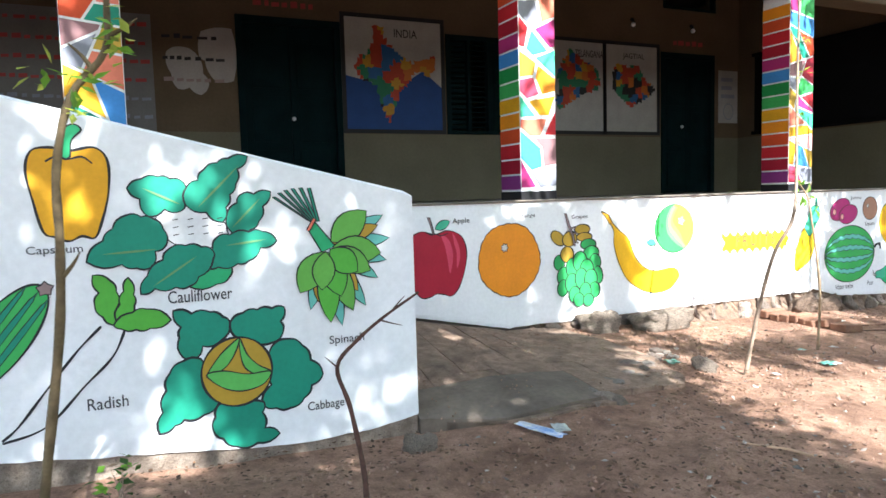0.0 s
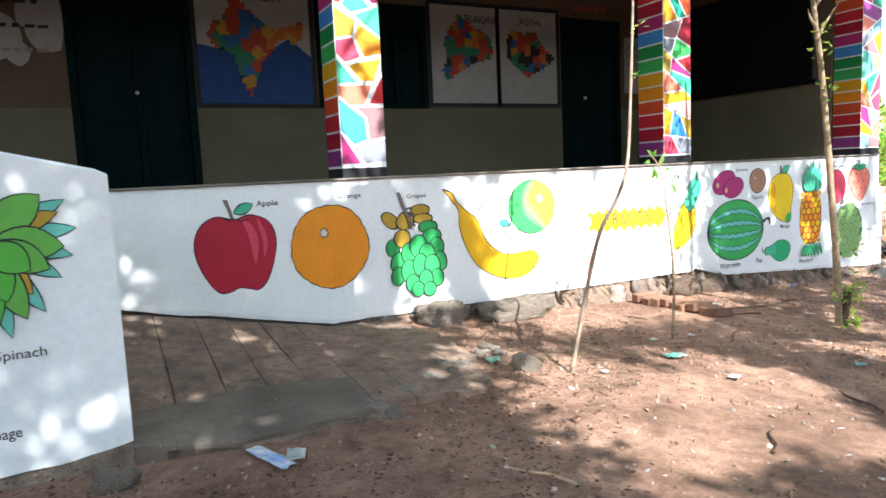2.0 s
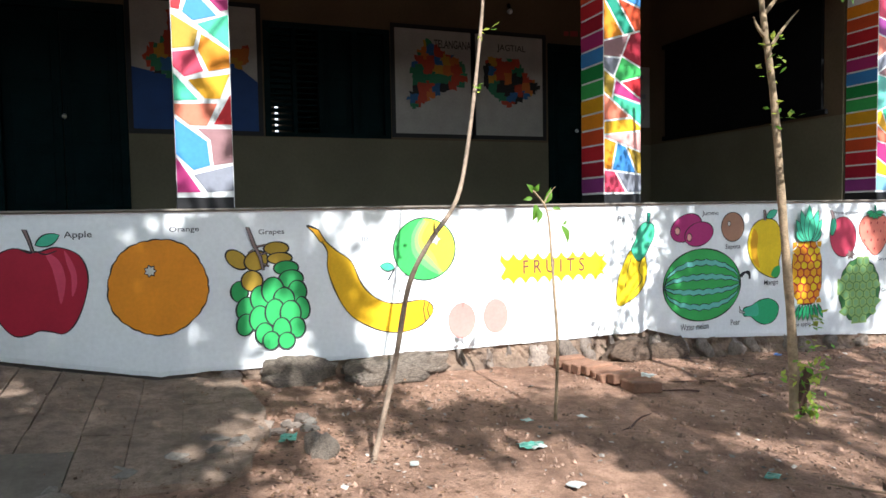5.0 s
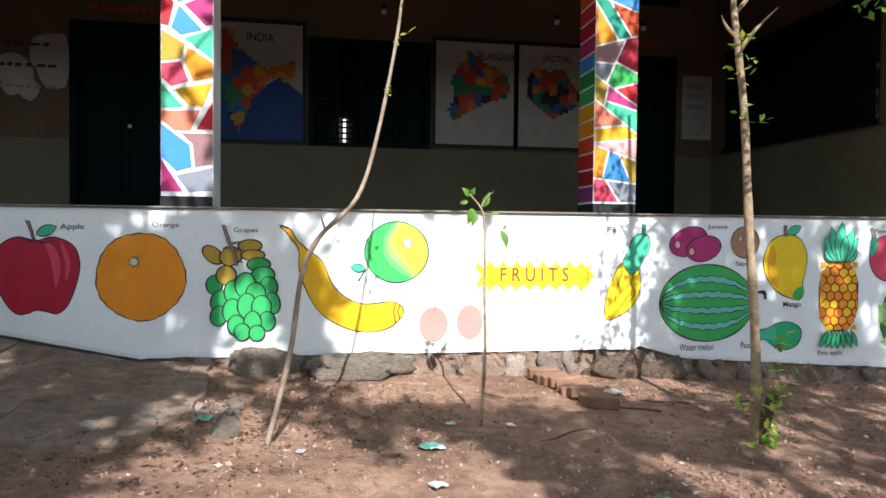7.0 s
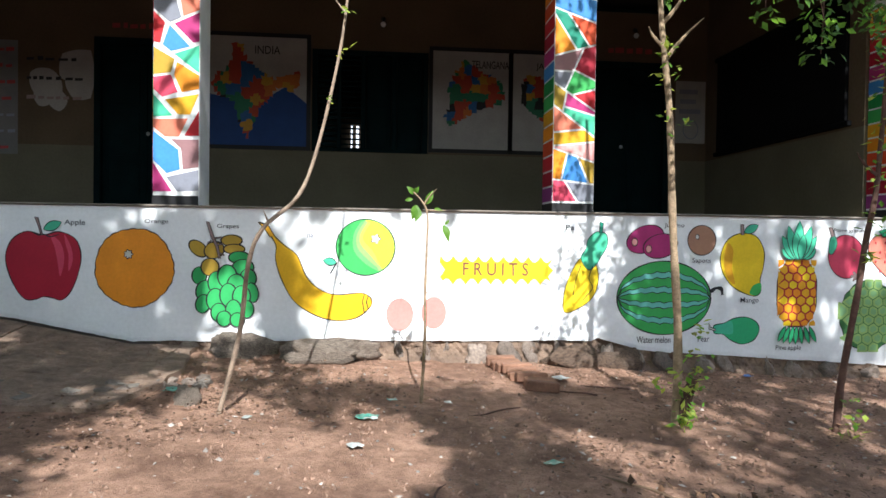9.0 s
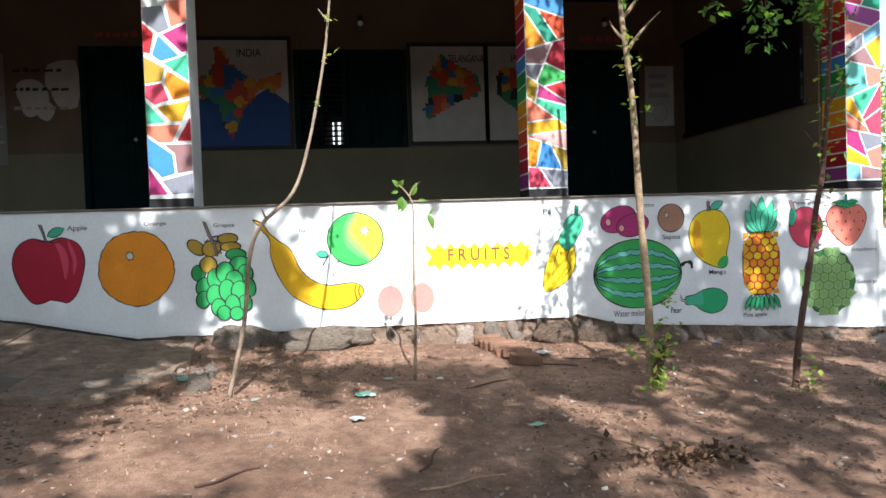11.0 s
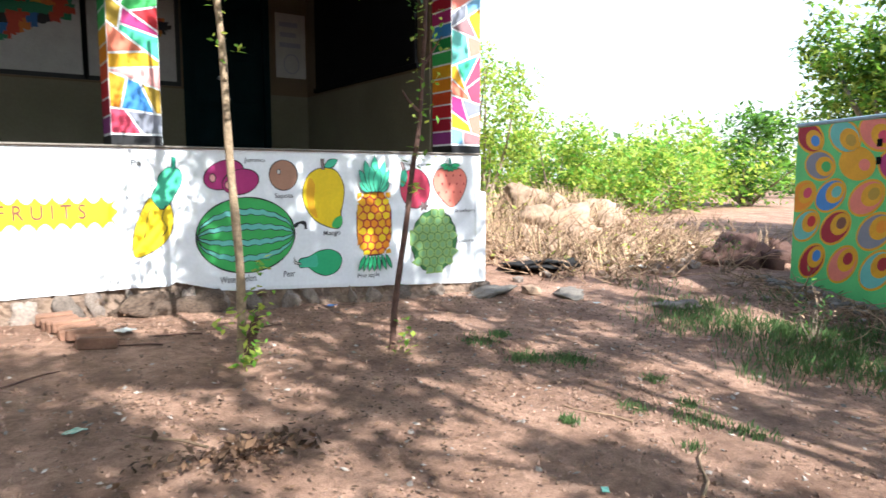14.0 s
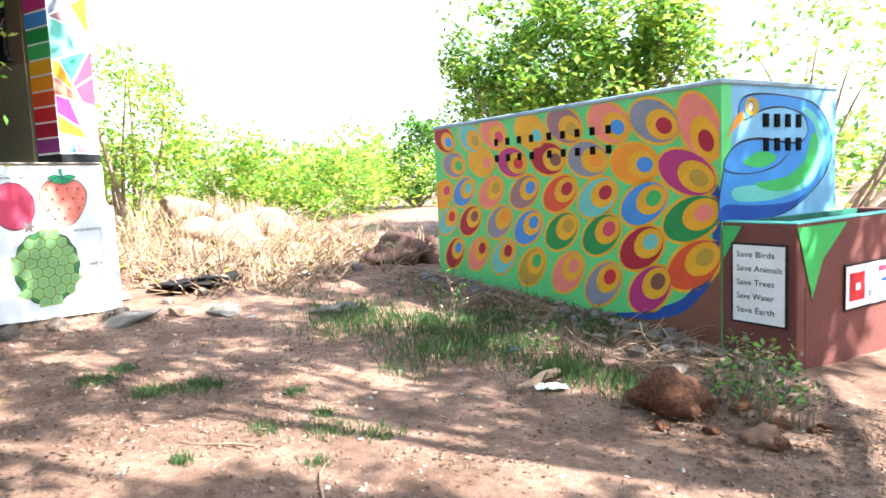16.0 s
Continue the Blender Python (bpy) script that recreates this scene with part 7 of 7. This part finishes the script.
def far_wood():
    rng = random.Random(40)
    cl = []
    for i in range(420):
        a = rng.uniform(-0.35, 1.5)
        d = rng.uniform(34, 60)
        cl.append((5 + d * math.cos(a), d * math.sin(a), rng.uniform(0.0, 2.6 + 1.0 * math.sin(a * 7) + 0.02 * d), rng.uniform(0.8, 1.5)))
    me = leaf_mesh("distant_wood", cl, 40, 0.55, 40, [LEAF_MID, LEAF_BRIGHT, LEAF_DARK])
    ob = new("distant_wood", me)
    tagged(ob, "distant pale green scrub and trees along the skyline", "wood", kind="stuff")


far_wood()


# ---- rubble mound, brush and grass ----
def mound():
    rng = random.Random(50)
    for i, (x, y, s) in enumerate([(12.6, 7.3, 0.34), (13.1, 7.0, 0.40), (13.5, 7.6, 0.30), (12.9, 6.5, 0.30), (13.9, 6.9, 0.33), (14.4, 7.4, 0.36), (12.2, 6.9, 0.22), (14.9, 6.4, 0.24), (14.2, 6.2, 0.22), (13.3, 6.0, 0.22), (12.0, 6.2, 0.18), (15.3, 5.9, 0.22), (14.6, 5.4, 0.18), (13.2, 8.2, 0.42)]):
        rock("boulder", "pale dusty boulder on the rubble mound", x, y, (s, s * 0.8, s * 0.7), PALE_STONE, "mound boulders", 60 + i, sink=0.2, category="boulder")
    rock("boulder", "reddish earth lump beside the weeds", 9.60, -0.10, (0.22, 0.18, 0.15), material("red_lump", (0.46, 0.20, 0.11), 0.95, 0.4, 9, 45, 1.0, depth=0.04, grit=1.0), "yard boulders", 77, sink=0.2, category="boulder")
    for i in range(26):
        a, d = rng.uniform(0, 6.28), rng.uniform(0.2, 0.55)
        s = rng.uniform(0.02, 0.06)
        rock("earth_clod", "crumbled reddish earth clod around the lump", 9.58 + 0.8 * d * math.cos(a), -0.35 + 1.1 * d * math.sin(a), (s * 1.2, s, s * 0.8), MATS["red_lump"], "earth clods", 700 + i, small=True)
    rock("boulder", "small orange earth lump by the weeds", 9.36, -0.58, (0.10, 0.08, 0.06), BRICK, "yard boulders", 78, category="boulder")
    for i, (x, y, s) in enumerate([(13.95, 4.5, 0.36), (14.4, 4.75, 0.30), (13.6, 4.65, 0.22), (14.1, 4.2, 0.24), (14.7, 4.4, 0.26)]):
        rock("boulder", "brown root-tangled earth lump beside the outbuilding", x, y, (s, s * 0.9, s * 0.8), DARK_BARK, "mound boulders", 90 + i, category="boulder")
    for i in range(200):
        x, y = rng.gauss(12.6, 1.3), rng.gauss(6.1, 1.0)
        if x < 9.9 or y < 4.3:
            continue
        s = rng.uniform(0.03, 0.11)
        rock("rubble_stone", "loose rubble stone at the mound foot", x, y, (s * 1.2, s, s * 0.8), STONE if i % 2 else PALE_STONE, "mound rubble", 200 + i, small=True)
    for i in range(110):
        u, d = rng.uniform(-0.3, 4.3), abs(rng.gauss(0.0, 0.24)) + 0.05
        q = SIDE.at(u, 0, d)
        s = rng.uniform(0.025, 0.07)
        rock("rubble_stone", "small rubble stone along the outbuilding foot", q.x, q.y, (s * 1.2, s, s * 0.8), STONE if i % 3 else CEMENT, "outbuilding rubble", 500 + i, small=True)
    rock("slab_stone", "flat grey slab on the bare earth", 10.30, 4.15, (0.26, 0.15, 0.04), CEMENT, "loose stones", 9)
    rock("slab_stone", "grey broken slab beside the grass", 10.75, 3.2, (0.22, 0.10, 0.05), CEMENT, "loose stones", 11)
    rock("ash_mound", "low black burnt ash mound on the earth", 11.3, 5.55, (0.75, 0.35, 0.07), ASH, "", 13, sink=0.3, category="ash", turn=20)
    bm = bmesh.new()
    for i in range(2200):
        x, y = rng.gauss(12.9, 1.4), rng.gauss(6.2, 1.0)
        if x < 10.6 or y < 4.2:
            continue
        z = rough_z(x, y)
        d = Vector((rng.uniform(-1, 1), rng.uniform(-1, 1), rng.uniform(0.05, 0.8))).normalized() * rng.uniform(0.25, 0.75)
        tube(bm, limb(rng, (x, y, z), (x + d.x, y + d.y, z + d.z), 0.2, 3), [0.008, 0.007, 0.005, 0.003], 4)
    for i in range(520):
        u, d = rng.uniform(-0.6, 4.2), 0.06 + abs(rng.gauss(0.0, 0.38))
        q = SIDE.at(u, 0, d)
        z = rough_z(q.x, q.y)
        e = Vector((rng.uniform(-1, 1), rng.uniform(-1, 1), rng.uniform(0.0, 0.35))).normalized() * rng.uniform(0.10, 0.34)
        tube(bm, limb(rng, (q.x, q.y, z), (q.x + e.x, q.y + e.y, z + e.z), 0.2, 3), [0.006, 0.005, 0.004, 0.002], 4)
    tagged(part("dry_brush", bm, DRY), "tangle of dry pale brown twigs on rubble", "brush", kind="stuff")
    # low dry and green growth on the mound
    cl = [(x, y, rough_z(x, y) + 0.05, 0.18) for x, y in [(rng.gauss(13.2, 1.7), rng.gauss(6.8, 1.5)) for i in range(190)] if x > 10.4 and y > 4.8]
    tagged(new("dry_weeds", leaf_mesh("dry_weeds", cl, 22, 0.10, 51, [DRY, LEAF_BRIGHT, DRY])), "dry tan weeds over the mound", "weeds", kind="stuff")
    # pale straw standing in the field beyond
    V, F = [], []
    for i in range(14000):
        x, y = rng.uniform(11.5, 24), rng.uniform(5.0, 14)
        if (x - 12.79) * BLD_N[0] + (y - 3.21) * BLD_N[1] < 0.3 or noise.noise(Vector((x * 0.6, y * 0.6, 3))) < -0.15 or (y < 6.5 and rng.random() < 0.6):
            continue
        z, h, a = rough_z(x, y), rng.uniform(0.12, 0.5), rng.uniform(0, 6.28)
        dx, dy, w, k = math.cos(a), math.sin(a), 0.010 + 0.001 * y, len(V)
        V += [(x - dy * w, y + dx * w, z - 0.02), (x + dy * w, y - dx * w, z - 0.02), (x + dx * h * 0.4, y + dy * h * 0.4, z + h)]
        F.append((k, k + 1, k + 2))
    me = bpy.data.meshes.new("straw")
    me.from_pydata(V, [], F)
    me.materials.append(STRAW)
    tagged(new("straw", me), "pale dry straw standing in the field", "straw", kind="stuff")


mound()


def grass():
    r = np.random.RandomState(6)
    spots = [(10.5, 2.7, 0.5, 1100), (10.7, 2.0, 0.45, 1100), (10.4, 1.3, 0.42, 1000), (10.0, 0.6, 0.34, 700), (11.2, 1.7, 0.45, 700), (11.2, 0.8, 0.35, 500), (8.20, 2.98, 0.11, 140), (8.45, 3.05, 0.08, 100), (8.28, 2.55, 0.12, 240), (8.50, 2.38, 0.12, 220), (10.9, 3.1, 0.4, 500), (8.2, 1.6, 0.08, 60), (8.75, 1.9, 0.06, 70), (9.5, 1.6, 0.2, 90), (8.0, 1.1, 0.05, 40), (8.36, 1.32, 0.13, 110), (8.42, 1.08, 0.12, 90), (7.69, 1.58, 0.05, 60), (8.55, 1.50, 0.06, 60), (9.9, 0.15, 0.25, 350), (10.0, 1.7, 0.35, 500), (12.0, 2.9, 0.3, 120), (11.5, 4.2, 0.5, 120)]
    V, F = [], []
    for x, y, s, n in spots:
        for k in range(int(n * (0.7 if x > 9.2 else 1.4))):
            px, py = r.normal(x, s * 0.55), r.normal(y, s * 0.55)
            if (px - 12.79) * BLD_N[0] + (py - 3.21) * BLD_N[1] < 0.03 and px > 10.6:
                continue
            z = rough_z(px, py)
            h, a = (r.uniform(0.03, 0.10) if px > 9.2 else r.uniform(0.012, 0.05)) * (1.0 + 0.7 * max(0.0, noise.noise(Vector((px * 2.2, py * 2.2, 7)))) * (px > 9.8)), r.uniform(0, 6.28)
            dx, dy = math.cos(a), math.sin(a)
            lean = r.uniform(0.1, 0.7) * h
            i = len(V)
            w = 0.0035
            V += [(px - dy * w, py + dx * w, z - 0.01), (px + dy * w, py - dx * w, z - 0.01), (px + dx * lean * 0.4 + dy * w * 0.7, py + dy * lean * 0.4 - dx * w * 0.7, z + h * 0.6), (px + dx * lean, py + dy * lean, z + h), (px + dx * lean * 0.4 - dy * w * 0.7, py + dy * lean * 0.4 + dx * w * 0.7, z + h * 0.6)]
            F.append((i, i + 1, i + 2, i + 3, i + 4))
    me = bpy.data.meshes.new("grass")
    me.from_pydata(V, [], F)
    me.materials.append(GRASS)
    tagged(new("grass", me), "short green grass tufts beside the outbuilding", "grass", kind="stuff")


grass()
for _i, (_x, _y, _h, _l) in enumerate([(10.62, 1.86, 0.50, "leafy green weed standing in the grass"), (10.10, -0.44, 0.44, "leafy weed before the brown tank"), (10.35, -0.40, 0.34, "leafy weed before the brown tank"), (9.92, -0.55, 0.34, "leafy weed before the brown tank"), (9.80, -0.36, 0.26, "straggling weed beside the earth lump"), (9.66, -0.56, 0.24, "straggling weed beside the earth lump"), (9.70, -0.74, 0.22, "straggling weed beside the earth lump"), (10.2, -0.62, 0.34, "leafy weed before the brown tank"), (13.0, 4.15, 0.8, "small green bush by the rubble"), (10.2, 0.9, 0.3, "low green weed in the grass"), (0.0, 2.68, 0.18, "fresh green weed at the parapet foot")]):
    bush("weed", _l, _x, _y, _h * 0.38, _h * 0.38, 0.08, _h, (6 if _x < 1 else 11), (7 if _x < 1 else 6), 0.05, [LEAF_MID, LEAF_DARK, LEAF_DARK, DRY], 80 + _i, 0.008, 9, 0.09, "yard weeds")


# ---- litter and loose ground cover ----
def wrapper(x, y, a, b, mat, label, seed):
    rng = random.Random(seed)
    bm = bmesh.new()
    bmesh.ops.create_grid(bm, x_segments=6, y_segments=4, size=0.5)
    for v in bm.verts:
        v.co.x *= a
        v.co.y *= b
        v.co.z = 0.012 + abs(0.25 * b * noise.noise(Vector((v.co.x * 22 + seed, v.co.y * 22, seed)))) + 0.004
        v.co.x += 0.1 * a * noise.noise(Vector((v.co.y * 30, seed, 1)))
    bmesh.ops.solidify(bm, geom=bm.faces[:], thickness=0.002)
    ob = part("wrapper", bm, mat)
    ob.matrix_world = pose(x, y, rough_z(x, y) + (0.03 if 1.4 < x < 3.3 and y > 2.95 else 0.0), 0, 0, rng.uniform(0, 180))
    tagged(ob, label, "litter", "scattered litter")


for _i, (_x, _y, _a, _b, _m, _l) in enumerate([
        (2.0, 2.74, 0.30, 0.07, FOIL_MIX, "long crumpled blue and white plastic wrapper"), (2.10, 2.70, 0.12, 0.08, FOIL, "crumpled white plastic wrapper"), (4.70, 3.08, 0.13, 0.09, FOIL_GREEN, "crumpled green and white wrapper"),
        (4.72, 3.05, 0.08, 0.06, FOIL, "torn white wrapper piece"), (4.65, 2.57, 0.07, 0.06, FOIL, "small pale plastic wrapper on earth"), (5.61, 2.42, 0.08, 0.06, FOIL_GREEN, "small crumpled green wrapper on earth"), (3.53, 3.42, 0.12, 0.08, FOIL_GREEN, "pale green crumpled wrapper"),
        (6.08, 3.99, 0.11, 0.10, FOIL, "clear crumpled plastic bag"), (7.75, 4.42, 0.09, 0.06, FOIL_BLUE, "crumpled blue plastic bag"), (4.85, 3.42, 0.06, 0.05, FOIL_GREEN, "small crumpled green wrapper on earth"), (5.2, 3.4, 0.06, 0.04, FOIL, "torn white paper scrap on earth"),
        (10.39, 1.22, 0.12, 0.09, FOIL_BLUE, "crumpled blue plastic bag in grass"), (9.62, 0.62, 0.20, 0.12, FOIL, "white torn sheet beside a plank"), (2.5, 4.25, 0.12, 0.07, FOIL_GREEN, "pale wrapper on the ramp"), (3.05, 4.1, 0.05, 0.04, FOIL, "white scrap on the ramp"),
        (4.05, 3.0, 0.06, 0.04, FOIL, "torn white paper scrap on earth"), (12.3, 4.9, 0.3, 0.2, FOIL, "torn white sacking in the rubble"), (12.8, 5.2, 0.22, 0.16, FOIL, "torn white plastic in the rubble"), (13.1, 6.3, 0.3, 0.2, FOIL, "white plastic sheet on the mound"), (12.6, 4.7, 0.1, 0.1, FOIL_BLUE, "blue plastic scrap in rubble"),
        (5.9, 1.2, 0.06, 0.03, FOIL_BLUE, "blue plastic scrap on the earth"), (7.3, 1.0, 0.05, 0.03, FOIL_GREEN, "green plastic scrap on the earth"), (10.2, 3.7, 0.06, 0.05, FOIL, "white scrap on bare earth")]):
    wrapper(_x, _y, _a, _b, _m, _l, 300 + _i)


def sticks():
    rng = random.Random(9)
    for i, (x, y, l, a) in enumerate([(5.45, 3.25, 0.45, 25), (5.9, 2.2, 0.5, 120), (5.0, 2.05, 0.35, 60), (5.1, 1.75, 0.4, 10), (6.1, 3.7, 0.3, 140), (7.9, 1.6, 0.4, 100), (7.0, 3.95, 0.25, 170), (7.8, 0.9, 0.5, 30), (6.35, 3.85, 0.35, 150), (2.9, 2.1, 0.4, 110), (4.1, 1.9, 0.3, 30), (9.66, 0.72, 0.42, 160)]):
        bm = bmesh.new()
        c, s = math.cos(radians(a)), math.sin(radians(a))
        r = 0.007 if i not in (11,) else 0.03
        tube(bm, [(t * l * c - 0.03 * s * math.sin(t * 5), t * l * s + 0.03 * c * math.sin(t * 5), r) for t in (-0.5, -0.2, 0.1, 0.3, 0.5)], [r, r, r * 0.8, r * 0.7, r * 0.4], 6)
        ob = part("stick", bm, DRY if i % 2 else DARK_BARK)
        ob.matrix_world = pose(x, y, rough_z(x, y) + 0.003)
        tagged(ob, "dry fallen stick lying on the earth", "stick", "fallen sticks")


sticks()


def ground_cover():
    r = np.random.RandomState(11)
    octa = np.array([(1, 0, 0), (-1, 0, 0), (0, 1, 0), (0, -1, 0), (0, 0, 1), (0, 0, -1)], float)
    tri = [(0, 2, 4), (2, 1, 4), (1, 3, 4), (3, 0, 4), (2, 0, 5), (1, 2, 5), (3, 1, 5), (0, 3, 5)]
    V, F = [], []
    for k in range(70000):
        x, y = r.uniform(-0.5, 12.0), r.uniform(-1.8, 4.55)
        if 0.6 * noise.noise(Vector((x * 0.8, y * 0.8, 2.0))) + 0.6 * noise.noise(Vector((x * 3.5, y * 3.5, 6.0))) < r.uniform(-0.4, 0.4):
            continue
        if x < 5 and y < 0.6 or (x < 1.52 and y > 2.95):
            continue
        if (x - 12.79) * BLD_N[0] + (y - 3.21) * BLD_N[1] < 0.05 and x > 10.5:
            continue
        s = 0.0025 + (0.016 * r.rand() ** 3 if not (1.5 < x < 3.3 and y > 2.9) else 0.007 * r.rand() ** 2)
        if 1.5 < x < 3.3 and y > 2.9 and r.rand() < 0.55:
            continue
        rot = np.array(Euler((r.uniform(0, 6), r.uniform(0, 6), r.uniform(0, 6))).to_matrix())
        p = (octa * np.array([1.1, 0.8, 0.6]) * r.uniform(0.5, 1.3, (6, 1)) * s) @ rot.T + np.array([x, y, (ramp_z(x, y) + 0.004 if 1.5 < x < 3.3 and y > 3.0 else rough_z(x, y)) + s * 0.3])
        i = len(V)
        V += p.tolist()
        F += [(a + i, b + i, c + i) for a, b, c in tri]
    me = bpy.data.meshes.new("pebbles")
    me.from_pydata(V, [], F)
    me.materials.append(PEBBLE)
    tagged(new("pebbles", me), "small brown pebbles scattered over earth", "pebbles", kind="stuff")
    V, F = [], []
    for k in range(8000):
        x, y = r.uniform(1.5, 12.0), r.uniform(-1.8, 4.5)
        if x < 5 and y < 0.6 or (1.4 < x < 3.5 and y > 2.9) or ((x - 12.79) * BLD_N[0] + (y - 3.21) * BLD_N[1] < 0.05 and x > 10.5):
            continue
        s = 0.003 + 0.018 * r.rand() ** 5
        rot = np.array(Euler((r.uniform(-0.5, 0.5), r.uniform(-0.5, 0.5), r.uniform(0, 6))).to_matrix())
        p = (octa * np.array([1.2, 0.8, 0.35]) * r.uniform(0.6, 1.3, (6, 1)) * s) @ rot.T + np.array([x, y, rough_z(x, y) + s * 0.2])
        i = len(V)
        V += p.tolist()
        F += [(a + i, b + i, c + i) for a, b, c in tri]
    me = bpy.data.meshes.new("gravel")
    me.from_pydata(V, [], F)
    me.materials.append(CHIP)
    tagged(new("gravel", me), "pale grey stone chips and scraps on earth", "gravel", kind="stuff")
    pile = [(6.14 + r.normal(0, 0.17), 1.92 + r.normal(0, 0.07), 0, 0.04) for k in range(60)]
    pile = [(x, y, rough_z(x, y) + r.uniform(0.01, 0.05), w) for x, y, z, w in pile]
    tagged(new("leaf_litter", leaf_mesh("leaf_litter", pile, 4, 0.05, 14, DEAD_LEAF, flat=0.6)), "small drift of curled dry brown leaves", "leaves", kind="stuff")
    cl = []
    for k in range(6500):
        x, y = r.uniform(-0.5, 12), r.uniform(-1.8, 4.5)
        if noise.noise(Vector((x * 0.7, y * 0.7, 12.0))) > 0.0 and not (1.3 < x < 3.3 and y > 3.0) and not ((x - 12.79) * BLD_N[0] + (y - 3.21) * BLD_N[1] < 0.15 and x > 10.3):
            cl.append((x, y, rough_z(x, y) + 0.008, 0.28))
    for k in range(500):
        x, y = r.normal(12.6, 1.3), r.normal(5.6, 0.9)
        if x > 9.8 and y > 4.2:
            cl.append((x, y, rough_z(x, y) + 0.01, 0.10))
    for k in range(700):
        u, d = r.uniform(-0.5, 4.4), abs(r.normal(0.12, 0.35)) + 0.12
        q = SIDE.at(u, 0, d)
        cl.append((q.x, q.y, rough_z(q.x, q.y) + 0.01, 0.08))
    for k in range(420):
        x, y = r.normal(9.6, 0.45), r.normal(-0.75, 0.35)
        cl.append((x, y, rough_z(x, y) + 0.01, 0.10))
    me = leaf_mesh("dead_leaves", cl, 4, 0.032, 12, DEAD_LEAF, flat=0.25)
    for v in me.vertices:
        v.co.z = rough_z(v.co.x, v.co.y) + 0.004 + 0.25 * abs(v.co.z - rough_z(v.co.x, v.co.y))
    tagged(new("dead_leaves", me), "dry brown leaf scraps strewn on earth", "leaves", kind="stuff")


ground_cover()
